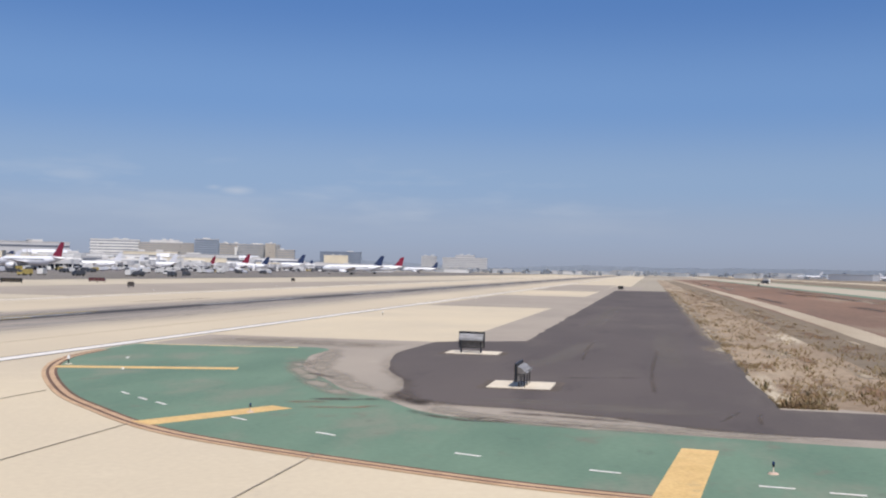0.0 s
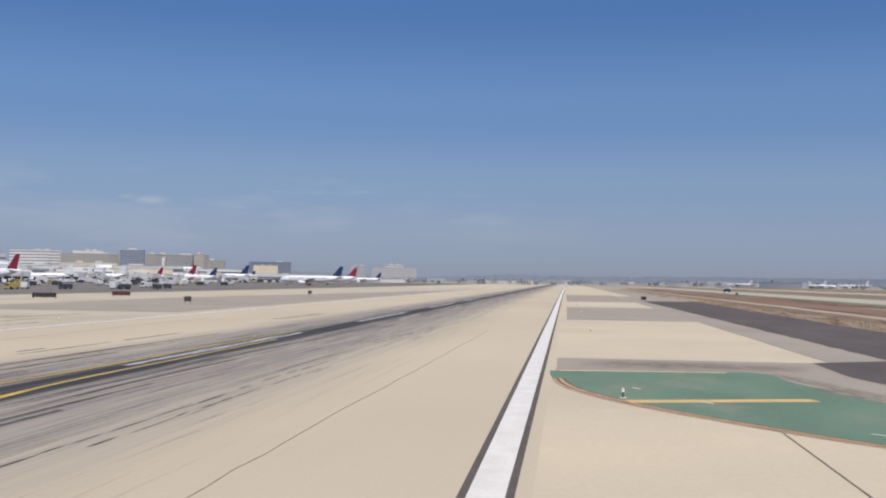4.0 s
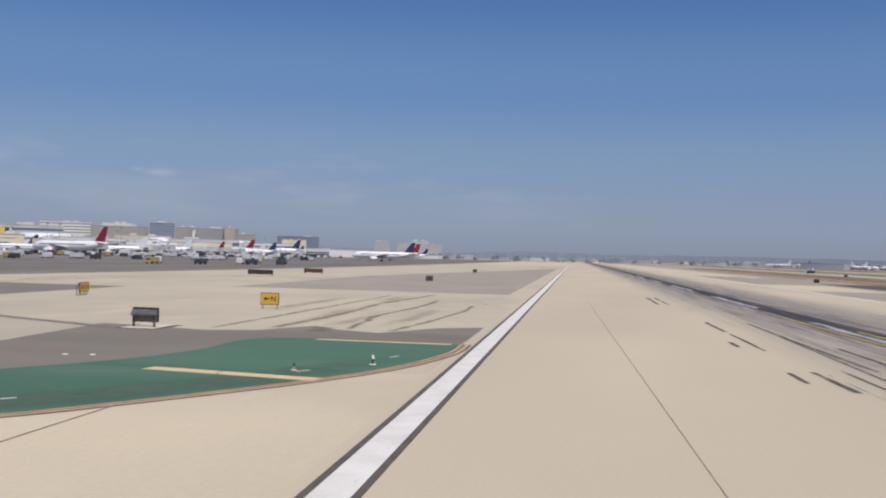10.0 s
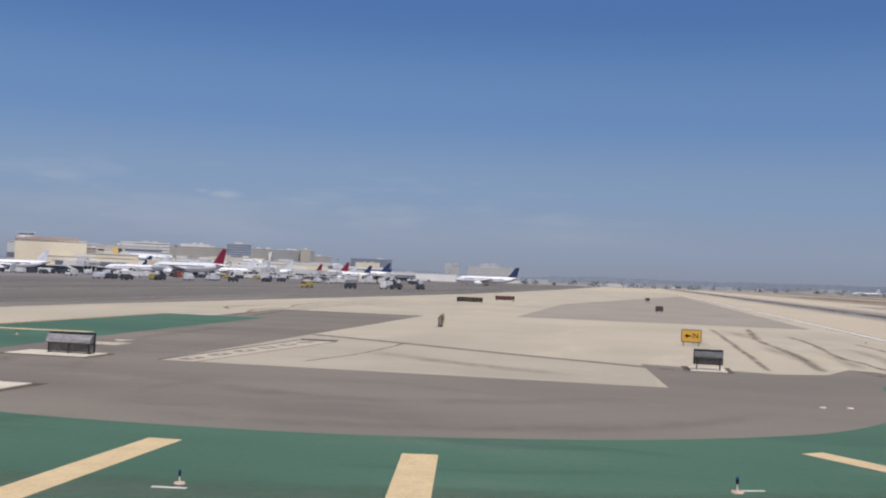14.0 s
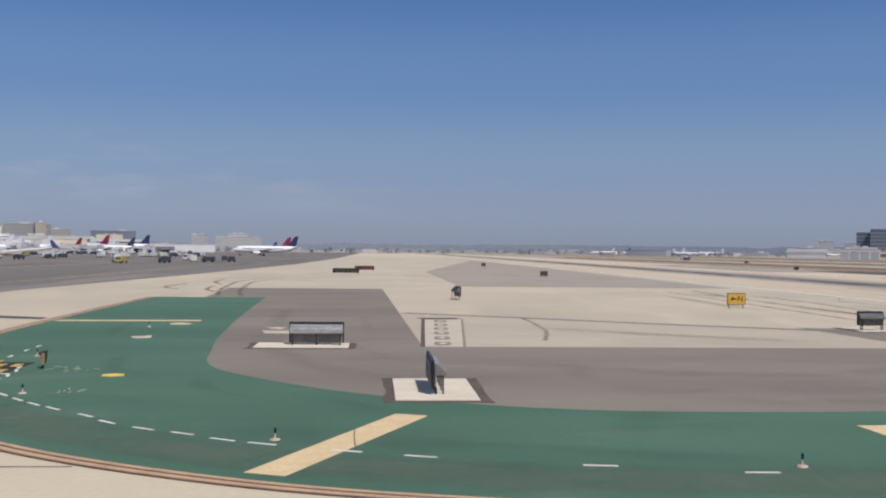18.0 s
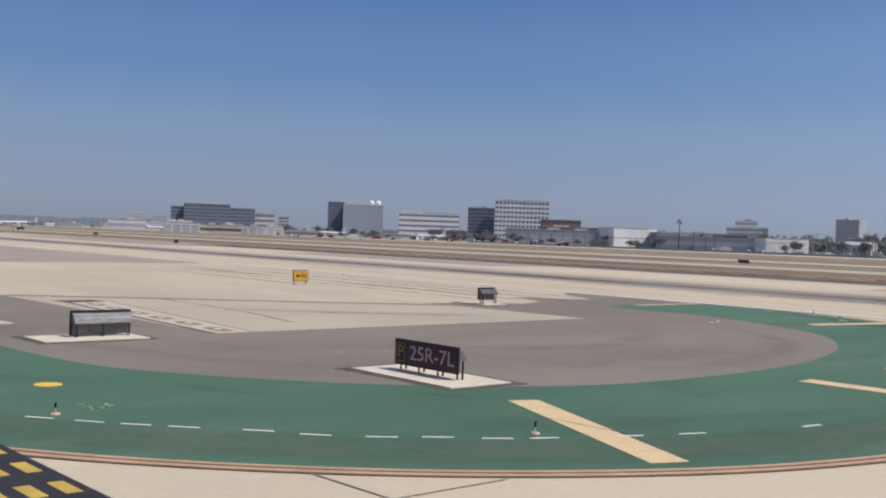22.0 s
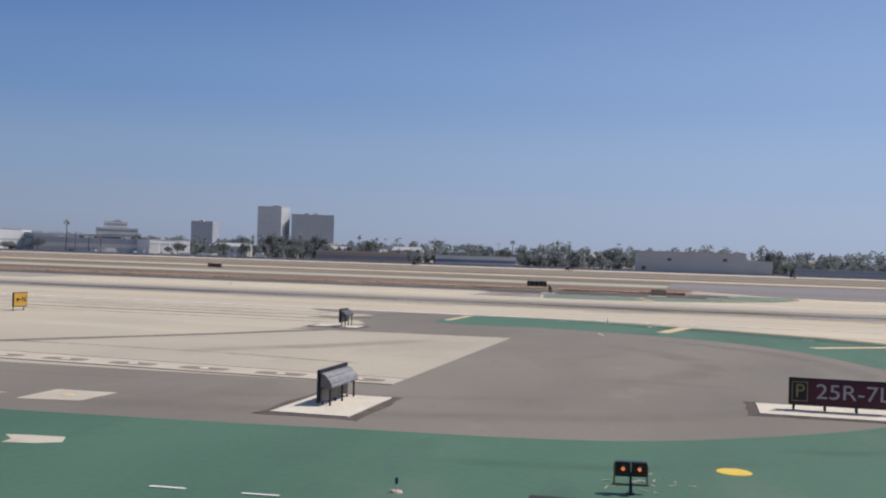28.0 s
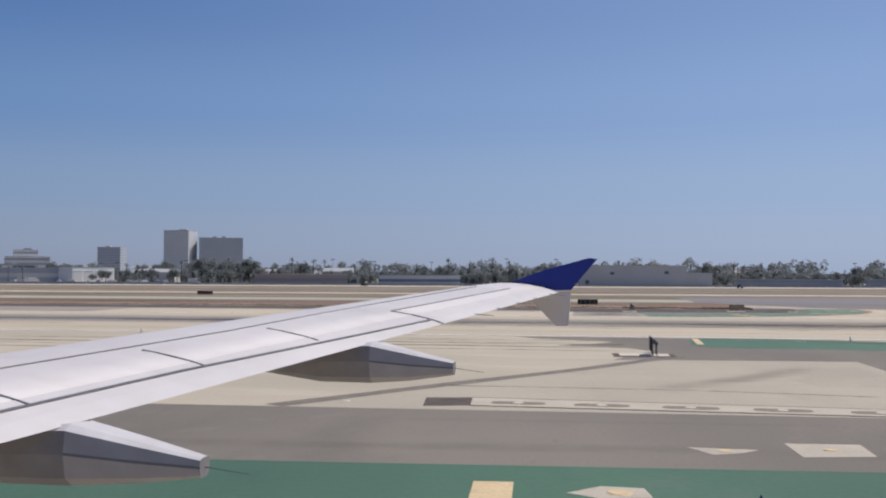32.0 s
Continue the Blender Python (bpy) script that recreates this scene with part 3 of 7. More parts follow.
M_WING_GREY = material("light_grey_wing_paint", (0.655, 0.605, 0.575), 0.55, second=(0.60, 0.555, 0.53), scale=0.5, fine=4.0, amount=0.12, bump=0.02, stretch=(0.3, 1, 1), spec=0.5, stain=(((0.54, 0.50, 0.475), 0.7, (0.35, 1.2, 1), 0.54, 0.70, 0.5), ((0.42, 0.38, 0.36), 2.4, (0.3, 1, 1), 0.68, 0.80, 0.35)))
# shaded and half-shaded copies of the fairing paint, with their grime
M_FAIRING_SHADE = material("shaded_fairing_paint", (0.235, 0.222, 0.225), 0.5, second=(0.195, 0.184, 0.188), scale=0.7, fine=5.0, amount=0.2, bump=0.02, stain=(((0.15, 0.14, 0.14), 1.2, (0.4, 1, 1), 0.56, 0.72, 0.5),))
M_FAIRING_HALF_SHADE = material("half_shaded_fairing_paint", (0.36, 0.34, 0.338), 0.5, second=(0.31, 0.292, 0.29), scale=0.8, fine=5.0, amount=0.2, bump=0.02)
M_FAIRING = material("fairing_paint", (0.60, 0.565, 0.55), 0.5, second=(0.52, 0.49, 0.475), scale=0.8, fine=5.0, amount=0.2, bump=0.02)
M_FENCE_BLUE = material("blue_winglet_paint", (0.012, 0.030, 0.27), 0.35, second=(0.010, 0.025, 0.23), scale=1.0, fine=6.0, amount=0.12, bump=0.0, spec=0.5)
M_SEAM = plain("dark_seam", (0.05, 0.05, 0.055), 0.7)
M_SEAM_GREY = plain("grey_panel_gap", (0.17, 0.165, 0.17), 0.7)
M_STEEL = plain("bare_steel", (0.45, 0.45, 0.47), 0.3, 0.9)
M_TYRE = plain("rubber_tyre", (0.02, 0.02, 0.02), 0.85)
M_GLASS_DARK = plain("dark_window_glass", (0.035, 0.045, 0.06), 0.15, spec=0.6)
# far glass is lifted towards blue to imitate distance haze
M_GLASS_FAR = plain("far_window_glass", (0.115, 0.130, 0.165), 0.35)
M_GLASS_BLUE = plain("blue_grey_glass", (0.36, 0.41, 0.47), 0.4, spec=0.4)
M_BAND = plain("shaded_window_band", (0.23, 0.245, 0.27), 0.5)
M_BARK = material("bark", (0.13, 0.10, 0.075), 0.9)
# foliage colours carry the distance haze, much paler than real leaves
M_LEAF = material("haze_pale_foliage", (0.315, 0.335, 0.325), 0.85, second=(0.245, 0.262, 0.252), scale=0.5, fine=3.0)
M_LEAF_DARK = material("haze_pale_deep_foliage", (0.25, 0.268, 0.255), 0.85, second=(0.20, 0.214, 0.202), scale=0.5, fine=3.0)
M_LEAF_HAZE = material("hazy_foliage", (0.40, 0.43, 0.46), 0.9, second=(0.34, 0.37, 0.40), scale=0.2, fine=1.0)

for leaf in (M_LEAF, M_LEAF_DARK, M_LEAF_HAZE):
    # thin leaves let part of the light through
    ln = leaf.node_tree
    pb, out = ln.nodes["Principled BSDF"], ln.nodes["Material Output"]
    thin = ln.nodes.new("ShaderNodeBsdfTranslucent")
    ln.links.new(pb.inputs["Base Color"].links[0].from_socket, thin.inputs["Color"])
    both_sides = ln.nodes.new("ShaderNodeMixShader")
    both_sides.inputs[0].default_value = 0.5
    ln.links.new(pb.outputs[0], both_sides.inputs[1])
    ln.links.new(thin.outputs[0], both_sides.inputs[2])
    ln.links.new(both_sides.outputs[0], out.inputs["Surface"])


# ---- builders ----
def finish(name, bm, mat, parent=None, smooth=False):
    me = bpy.data.meshes.new(name)
    bm.normal_update()
    bm.to_mesh(me)
    bm.free()
    for m in mat if isinstance(mat, (list, tuple)) else (mat,):
        me.materials.append(m)
    if smooth:
        for p in me.polygons:
            p.use_smooth = True
    ob = new(name, me)
    ob.parent = parent
    return ob


def part(name, bm, mat, parent, label="", smooth=False):
    return tagged(finish(name, bm, mat, parent, smooth), label)


def empty(name, m, label, category, group="", kind=""):
    ob = new(name)
    ob.matrix_basis = m
    ob.empty_display_size = 0.2
    return tagged(ob, label, category, group, kind)


def box_bm(x0, x1, y0, y1, z0, z1, bevel=0.0, bm=None):
    bm = bm or bmesh.new()
    vs = [bm.verts.new((x, y, z)) for z in (z0, z1) for x, y in ((x0, y0), (x1, y0), (x1, y1), (x0, y1))]
    fs = [bm.faces.new([vs[i] for i in f]) for f in ((3, 2, 1, 0), (4, 5, 6, 7), (0, 1, 5, 4), (1, 2, 6, 5), (2, 3, 7, 6), (3, 0, 4, 7))]
    if bevel:
        es = list({e for f in fs for e in f.edges})
        bmesh.ops.bevel(bm, geom=es, offset=bevel, segments=2, affect="EDGES", profile=0.6)
    return bm


def cyl_bm(r0, r1, z0, z1, n=12, at=(0, 0), bm=None):
    bm = bm or bmesh.new()
    rings = [[bm.verts.new((at[0] + r * math.cos(2 * math.pi * k / n), at[1] + r * math.sin(2 * math.pi * k / n), z)) for k in range(n)] for r, z in ((r0, z0), (r1, z1))]
    for k in range(n):
        bm.faces.new((rings[0][k], rings[0][(k + 1) % n], rings[1][(k + 1) % n], rings[1][k]))
    bm.faces.new(rings[0][::-1])
    bm.faces.new(rings[1])
    return bm


def loft_bm(rings, caps=True, closed=True, bm=None):
    bm = bm or bmesh.new()
    vs = [[bm.verts.new(p) for p in r] for r in rings]
    n = len(rings[0])
    for a, b in zip(vs, vs[1:]):
        for k in range(n if closed else n - 1):
            bm.faces.new((a[k], a[(k + 1) % n], b[(k + 1) % n], b[k]))
    if caps and closed:
        bm.faces.new(vs[0][::-1])
        bm.faces.new(vs[-1])
    bmesh.ops.recalc_face_normals(bm, faces=bm.faces)
    return bm


def smooth_line(pts, steps=8):
    """A Catmull-Rom curve through a few plan points."""
    out = []
    p = [Vector(q) for q in pts]
    for i in range(len(p) - 1):
        a, b, c, d = p[max(i - 1, 0)], p[i], p[i + 1], p[min(i + 2, len(p) - 1)]
        for s in range(steps):
            t = s / steps
            out.append(0.5 * ((2 * b) + (c - a) * t + (2 * a - 5 * b + 4 * c - d) * t * t + (3 * b - a - 3 * c + d) * t ** 3))
    out.append(p[-1])
    return out


def offset_line(pts, d):
    out = []
    for i, p in enumerate(pts):
        t = (pts[min(i + 1, len(pts) - 1)] - pts[max(i - 1, 0)]).normalized()
        out.append(p + Vector((-t.y, t.x)) * d)
    return out


def sheet_bm(pts, z, thick=0.05):
    """A flat slab over a plan outline, its top at z."""
    pts = [(p[0], p[1]) for p in pts]
    if sum(a[0] * b[1] - b[0] * a[1] for a, b in zip(pts, pts[1:] + pts[:1])) < 0:
        pts.reverse()
    bm = bmesh.new()
    top = [bm.verts.new((*p, z)) for p in pts]
    low = [bm.verts.new((*p, z - thick)) for p in pts]
    faces = [bm.faces.new(top), bm.faces.new(low[::-1])]
    for f in faces:
        f.normal_update()
    n = len(pts)
    for k in range(n):
        bm.faces.new((low[k], low[(k + 1) % n], top[(k + 1) % n], top[k]))
    bmesh.ops.triangulate(bm, faces=faces)
    return bm


def ribbon_bm(pts, width, z, thick=0.01):
    a, b = offset_line(pts, width / 2), offset_line(pts, -width / 2)
    return loft_bm([[(*p, z), (*q, z), (*q, z - thick), (*p, z - thick)] for p, q in zip(a, b)])


def sheet(name, pts, z, mat, label, category):
    return tagged(finish(name, sheet_bm(pts, z), mat), label, category, kind="structure")


def rect(x0, x1, y0, y1):
    return [(x0, y0), (x1, y0), (x1, y1), (x0, y1)]


def ribbon(name, pts, width, z, mat, label, category="marking"):
    return tagged(finish(name, ribbon_bm([Vector(p) for p in pts], width, z), mat), label, category, kind="structure")


def soft_ribbon(name, pts, width, z, mat, label, category="marking", steps=8, uneven=0.25):
    """A flat layer along a line; its map runs along and across, so that the film can thin out."""
    line = smooth_line(pts, steps) if len(pts) > 2 or steps > 1 else [Vector(p) for p in pts]
    bm = bmesh.new()
    uv = bm.loops.layers.uv.new("run")
    n = len(line) - 1
    left, right = offset_line(line, 1.0), offset_line(line, -1.0)
    rows = []
    for k, (p, a, b) in enumerate(zip(line, left, right)):
        f = 0.5 * width * (1 + uneven * noise.noise((k * 0.45, width * 3.0, p.x * 0.1)))
        rows.append((bm.verts.new((*(p + (a - p) * f), z)), bm.verts.new((*(p + (b - p) * f), z))))
    for k in range(n):
        f = bm.faces.new((rows[k][1], rows[k + 1][1], rows[k + 1][0], rows[k][0]))
        for loop, (u, v) in zip(f.loops, ((k / n, 0), ((k + 1) / n, 0), ((k + 1) / n, 1), (k / n, 1))):
            loop[uv].uv = (u, v)
        f.normal_update()
        if f.normal.z < 0:
            f.normal_flip()
    return tagged(finish(name, bm, mat), label, category, kind="structure")


def letters(text, size, mat, parent, m, label=""):
    cu = bpy.data.curves.new("lettering", "FONT")
    cu.body, cu.size, cu.extrude, cu.align_x, cu.align_y = text, size, 0.004, "CENTER", "CENTER"
    tmp = new("lettering", cu)
    me = bpy.data.meshes.new_from_object(tmp.evaluated_get(bpy.context.evaluated_depsgraph_get()))
    bpy.data.objects.remove(tmp)
    bpy.data.curves.remove(cu)
    me.materials.clear()
    me.materials.append(mat)
    ob = new("lettering", me)
    ob.parent, ob.matrix_basis = parent, m
    return tagged(ob, label)


# ---- ground and pavements ----
tagged(finish("ground", cyl_bm(4750, 4750, -0.4, -0.02, 96), M_GROUND), "dusty tan airfield ground reaching to the horizon", "ground", kind="structure")
sheet("pavement_airfield", [(-500, -61.5), (48, -61.5), (48, -46), (1500, -46), (1500, 150), (-500, 150)], 0.0, M_CONC, "pale tan concrete airfield pavement with dust stains", "pavement")
sheet("runway_near", rect(-1400, 2300, -23.4, 23.4), 0.004, M_RUNWAY, "pale concrete runway streaked with black tyre rubber", "runway")
for y, nm in ((-22.4, "south"), (22.4, "north")):
    sheet("runway_edge_border_" + nm, rect(-1400, 2300, y - 0.62, y + 0.62), 0.008, M_JOINT, "dark border under a runway edge line", "marking")
    sheet("runway_edge_line_" + nm, rect(-1400, 2300, y - 0.42, y + 0.42), 0.012, M_WHITE_PAINT, "solid white painted runway edge line", "marking")
for k in range(-4, 14):
    x = 71.6 + 61.0 * k
    soft_ribbon("runway_centre_stripe", [(x + 36.6 * j / 4, -1.42) for j in range(5)], 0.95, 0.010, M_WHITE_WORN, "white runway centreline stripe blackened by tyre rubber", steps=2, uneven=0.0)
curve_n = smooth_line([(35.0, 11.2), (39.4, 8.0), (45.2, 4.6), (52.2, 1.4), (58.3, 0.1), (64.2, -0.35), (75.7, -0.5), (111.0, -0.3)])
curve_s = smooth_line([(36.0, -12.2), (43.7, -7.9), (49.1, -5.4), (54.5, -3.4), (58.8, -2.75), (64.7, -2.4), (76.1, -2.35), (97.0, -2.3)])
for c, nm in ((curve_n, "north"), (curve_s, "south")):
    near, worn = [p for p in c if p[0] <= 60.0], [p for p in c if p[0] >= 59.0]
    ribbon("lead_line_border_" + nm, c, 0.56, 0.014, M_TAR, "dark border of a curved lead-off line")
    ribbon("lead_line_" + nm, near, 0.35, 0.018, M_YELLOW, "curved yellow taxi lead-off line on the runway")
    ribbon("lead_line_worn_" + nm, worn, 0.30, 0.022, M_YELLOW_RUBBED, "yellow lead-off line blackened by tyre rubber")

# south exit
arc_s = smooth_line([(75.1, -23.3), (71.9, -23.4), (66.2, -24.2), (60.4, -26.7), (54.0, -31.1), (50.3, -34.5), (46.2, -39.4), (43.0, -46.9), (41.7, -51.6), (41.3, -57.5), (41.6, -63.0)])
out_s = smooth_line([(75.1, -23.5), (76.8, -33.5), (71.2, -34.9), (65.0, -36.7), (61.4, -38.8), (57.6, -40.9), (55.4, -43.0), (53.4, -44.4), (52.1, -46.0), (51.5, -48.0), (50.7, -52.0), (49.9, -58.1), (49.8, -63.0)])
sheet("taxiway_green_south", [tuple(p) for p in arc_s] + [tuple(p) for p in reversed(out_s)], 0.016, M_GREEN_OLD, "faded green painted taxiway shoulder with tyre scuffs", "pavement")
for pts, w in (([(77.0, -34.6), (71.0, -36.0), (66.0, -37.2), (62.5, -39.0), (59.4, -40.7), (57.0, -42.4)], 1.7), ([(70.0, -35.2), (64.8, -36.5), (61.2, -38.3), (58.0, -40.0), (55.6, -42.0)], 1.5), ([(54.6, -44.6), (53.0, -46.0), (52.2, -48.0), (51.7, -50.6), (51.0, -54.0), (50.6, -58.0)], 1.7), ([(52.4, -45.8), (51.6, -47.6), (51.1, -50.0), (50.6, -53.0)], 1.0)):
    soft_ribbon("dusty_green_edge", pts, w, 0.0195, M_FILM_DUST, "beige dust over the edge of faded green paint", "pavement")
for pts, w in (([(58.2, -42.9), (56.4, -43.4), (55.3, -44.2), (54.2, -44.6)], 1.6), ([(56.6, -42.6), (55.3, -43.6), (54.9, -45.2)], 1.3), ([(53.2, -44.3), (52.0, -45.4), (51.4, -46.7), (51.6, -48.2)], 0.7), ([(54.6, -40.4), (55.0, -41.6), (55.4, -42.9)], 1.0), ([(63.4, -37.4), (62.4, -38.4), (61.6, -39.4)], 0.6), ([(53.6, -47.2), (53.2, -49.4), (52.6, -51.6)], 0.8)):
    soft_ribbon("brown_smear", pts, w, 0.0255, M_FILM_SOIL, "dark brown soil smeared over green paint")
soft_ribbon("brown_smear", [(81.0, -24.4), (80.6, -29.0), (80.2, -34.0), (79.6, -38.0)], 7.5, 0.0105, M_FILM_BROWN, "brown dirt along the edge of pale concrete")
for pts, w in (([(53.5, -39.9), (53.9, -40.6), (54.1, -41.4)], 0.8), ([(52.5, -40.6), (52.8, -41.7), (53.1, -42.6), (54.0, -43.3)], 0.7)):
    soft_ribbon("rust_smear", pts, w, 0.0285, M_FILM_RUST_SOFT, "rust brown scuff at the end of a stripe")
sheet("shoulder_grey_south", [(73.2, -23.6), (84.6, -23.6), (84.6, -39.8), (379.2, -40.9), (379.2, -50.0), (62.0, -50.0), (56.0, -63.5), (48.8, -63.5), (49.2, -55.0), (51.5, -46.5), (55.0, -40.5), (61.0, -36.6), (70.0, -33.5)], 0.006, M_CONC_GREY, "grey weathered shoulder beside the green paint", "pavement")
asphalt_rim = smooth_line([(84.7, -38.8), (75.0, -38.6), (66.3, -40.4), (61.9, -42.1), (58.9, -42.8), (57.0, -42.9), (55.6, -44.1), (54.9, -45.5), (54.6, -47.6), (54.0, -49.6), (53.3, -51.0), (52.3, -52.8), (51.5, -54.4), (51.4, -57.5), (51.5, -62.0)], 6)
asphalt_rim = [p + Vector((noise.noise((p.x * 0.9, p.y * 0.9, 2.0)), noise.noise((p.x * 0.9, p.y * 0.9, 7.0)))) * 0.16 + Vector((noise.noise((p.x * 3.1, p.y * 3.1, 2.0)), noise.noise((p.x * 3.1, p.y * 3.1, 7.0)))) * 0.09 for p in asphalt_rim]
asphalt_edge = [Vector((57.4 + 2.35 * k + 0.6 * noise.noise((k * 0.9, 1.0, 6.0)), -56.4 + 0.55 * noise.noise((k * 0.37, 5.0, 1.0)) + 0.4 * noise.noise((k * 1.3, 2.0, 1.0)) - 0.004 * k)) for k in range(101)]
asphalt_north_edge = [Vector((292.6 - 2.3 * k, -43.5 - 0.6 * k / 89 + 0.28 * noise.noise((k * 0.9, 3.0, 1.0)) + 0.22 * noise.noise((k * 0.31, 9.0, 1.0)))) for k in range(90)]
sheet("asphalt_south", [tuple(p) for p in asphalt_north_edge] + [tuple(p) for p in asphalt_rim] + [(57.2, -62.0)] + [tuple(p) for p in asphalt_edge], 0.012, M_ASPH_DARK, "dark grey asphalt strip with faint patches", "road")
for pts, w in (([(74.0, -48.6), (80.0, -48.4), (90.0, -48.5)], 0.12), ([(60.3, -52.3), (66.5, -52.1), (84.0, -52.4)], 0.14), ([(53.4, -54.1), (56.4, -55.0)], 0.1), ([(53.2, -55.4), (56.2, -55.6)], 0.1), ([(65.2, -48.4), (66.5, -51.8)], 0.2)):
    soft_ribbon("asphalt_seam", [tuple(p + Vector((0, 0.15 * noise.noise((p.x * 0.6, p.y, 2.0))))) for p in smooth_line(pts, 3)], w * 2.2, 0.0175, M_FILM_SOIL, "faint tar-filled seam in dark asphalt", "joint", steps=3)
soft_ribbon("asphalt_rim", [tuple(p) for p in asphalt_rim[::6]], 1.2, 0.0165, M_FILM_BROWN, "crumbled edge of dark asphalt", "pavement")
for pts, w in (([(57.0, -45.5), (56.0, -50.0), (55.5, -55.0)], 3.0), ([(68.0, -46.0), (78.0, -47.5), (92.0, -48.0)], 2.2), ([(70.0, -53.5), (84.0, -53.0), (110.0, -53.5)], 2.6), ([(100.0, -47.0), (130.0, -47.5), (170.0, -47.5)], 2.8)):
    soft_ribbon("asphalt_dust", pts, w, 0.0165, M_FILM_PALE, "dusty worn track on dark asphalt", "pavement")
for x0, x1, y0, y1 in ((150, 215, -40.5, -24.2), (270, 400, -40.5, -24.2)):
    sheet("pavement_patch_south", rect(x0, x1, y0, y1), 0.004, M_CONC_GREY, "greyer block of shoulder pavement", "pavement")
sheet("dirt_south", [(57.1, -56.5), (764.2, -56.7), (764.2, -62.0), (56.9, -62.6)], 0.0, M_DIRT, "dry sandy dirt with straw-coloured weeds", "ground")
sheet("dry_grass_south", [(56.9, -62.6), (764.2, -62.0), (764.2, -69.6), (56.9, -67.2)], 0.0, M_GRASS_DRY, "brown dry grass beside the asphalt strip", "ground")
track_line = [Vector((56.8 + 12.0 * k, -68.3 - 1.7 * min(1.0, k / 14) + 0.5 * noise.noise((k * 0.4, 8.0, 2.0)))) for k in range(60)]
sheet("dirt_track_south", [tuple(p) for p in offset_line(track_line, 1.3)] + [tuple(p) for p in offset_line(track_line, -1.3)[::-1]], 0.004, M_SAND, "pale sandy service track through dry grass", "road")
soft_ribbon("sandy_edge", [tuple(p + Vector((0, -0.3))) for p in asphalt_edge[::3]], 2.6, 0.0185, M_FILM_SAND, "sand blown over the crumbled asphalt edge", "ground", uneven=0.7)
patches = random.Random(53)
for k in range(46):
    x, y = 60 + 330 * (k / 46) ** 1.6, patches.uniform(-66.4, -57.4)
    ln, dy = patches.uniform(2.5, 5.0) * (1 + x / 90), patches.uniform(-0.7, 0.7)
    soft_ribbon("earth_patch", [(x, y), (x + ln * 0.5, y + dy), (x + ln, y + dy * 0.4)], patches.uniform(0.8, 2.2), 0.0045 + 0.0003 * (k % 9), (M_FILM_EARTH, M_FILM_EARTH, M_FILM_SAND)[k % 3], ("rusty dry grass patch on sandy dirt", "rusty dry grass patch on sandy dirt", "pale bare sand among dry grass")[k % 3], "ground", steps=3)
for k in range(34):
    x, y = 62 + 560 * (k / 34) ** 1.5, patches.uniform(-101.0, -73.0)
    ln, dy = patches.uniform(10, 26) * (1 + x / 160), patches.uniform(-1.2, 1.2)
    soft_ribbon("earth_patch", [(x, y), (x + ln * 0.5, y + dy), (x + ln, y + dy * 0.5)], patches.uniform(2.0, 5.5), 0.0045 + 0.0003 * (k % 9), (M_FILM_EARTH, M_FILM_SOIL, M_FILM_SAND, M_FILM_SOIL)[k % 4], ("rust red bare earth", "dark brown scorched grass", "pale sandy patch of bare earth", "dark brown scorched grass")[k % 4], "ground", steps=3)
sheet("dirt_red_south", [(56.9, -67.2), (764.2, -69.6), (900, -69.6), (900, -104), (56.9, -104)], 0.0, M_DIRT_RED, "reddish brown bare earth", "ground")
sheet("taxiway_south_far", rect(-900, 1800, -128, -104), 0.004, M_CONC_SLAB, "pale concrete parallel taxiway", "pavement")
for y0, y1 in ((-104, -99.5), (-133, -128)):
    sheet("taxiway_green_strip", rect(-400, 900, y0, y1), 0.006, M_GREEN_OLD, "faded green painted strip along the taxiway", "pavement")
sheet("infield_west", rect(-900, 48, -99.5, -62), 0.0, M_GRASS_DRY, "dry brown infield grass", "ground")
sheet("asphalt_west", [(-900, -170), (62, -165), (62, -104), (60, -97), (47, -74), (30, -62), (-900, -62)], 0.010, M_APRON_WORN, "worn purple grey asphalt taxiway", "pavement")
sheet("sand_bend_south", [tuple(p) for p in offset_line(smooth_line([(57.5, -75.0), (53.0, -72.3), (47.0, -66.2), (42.5, -62.0), (38.0, -60.5)]), 2.2) + offset_line(smooth_line([(57.5, -75.0), (53.0, -72.3), (47.0, -66.2), (42.5, -62.0), (38.0, -60.5)]), -2.2)[::-1]], 0.014, M_CONC, "pale sandy strip bending round the taxiway", "ground")
sheet("infield_south", rect(-1500, 2300, -188, -133), 0.0, M_GRASS_DRY, "dry brown infield grass between taxiway and runway", "ground")
sheet("runway_far", rect(-1600, 2300, -212, -188), 0.004, M_CONC, "pale concrete far runway", "runway")
soft_ribbon("runway_far_rubber", [(-1600 + 390 * k, -201) for k in range(11)], 9.0, 0.008, M_FILM_ASPH, "dark band of tyre rubber on the far runway", "marking")
sheet("infield_far", rect(-1500, 2300, -420, -215), 0.0, M_GRASS_DRY, "brown grass strip beyond the far runway", "ground")
for y0, y1 in ((-262, -254), (-340, -322)):
    sheet("service_road_far", rect(-1500, 2300, y0, y1), 0.004, M_CONC_GREY, "pale dusty service road through brown grass", "road")
sheet("taxiway_perimeter", rect(-1500, 1500, -500, -425), 0.004, M_CONC, "pale concrete perimeter taxiway", "pavement")
sheet("road_perimeter", rect(-1500, 1500, -515, -503), 0.004, M_APRON, "dark grey perimeter road", "road")

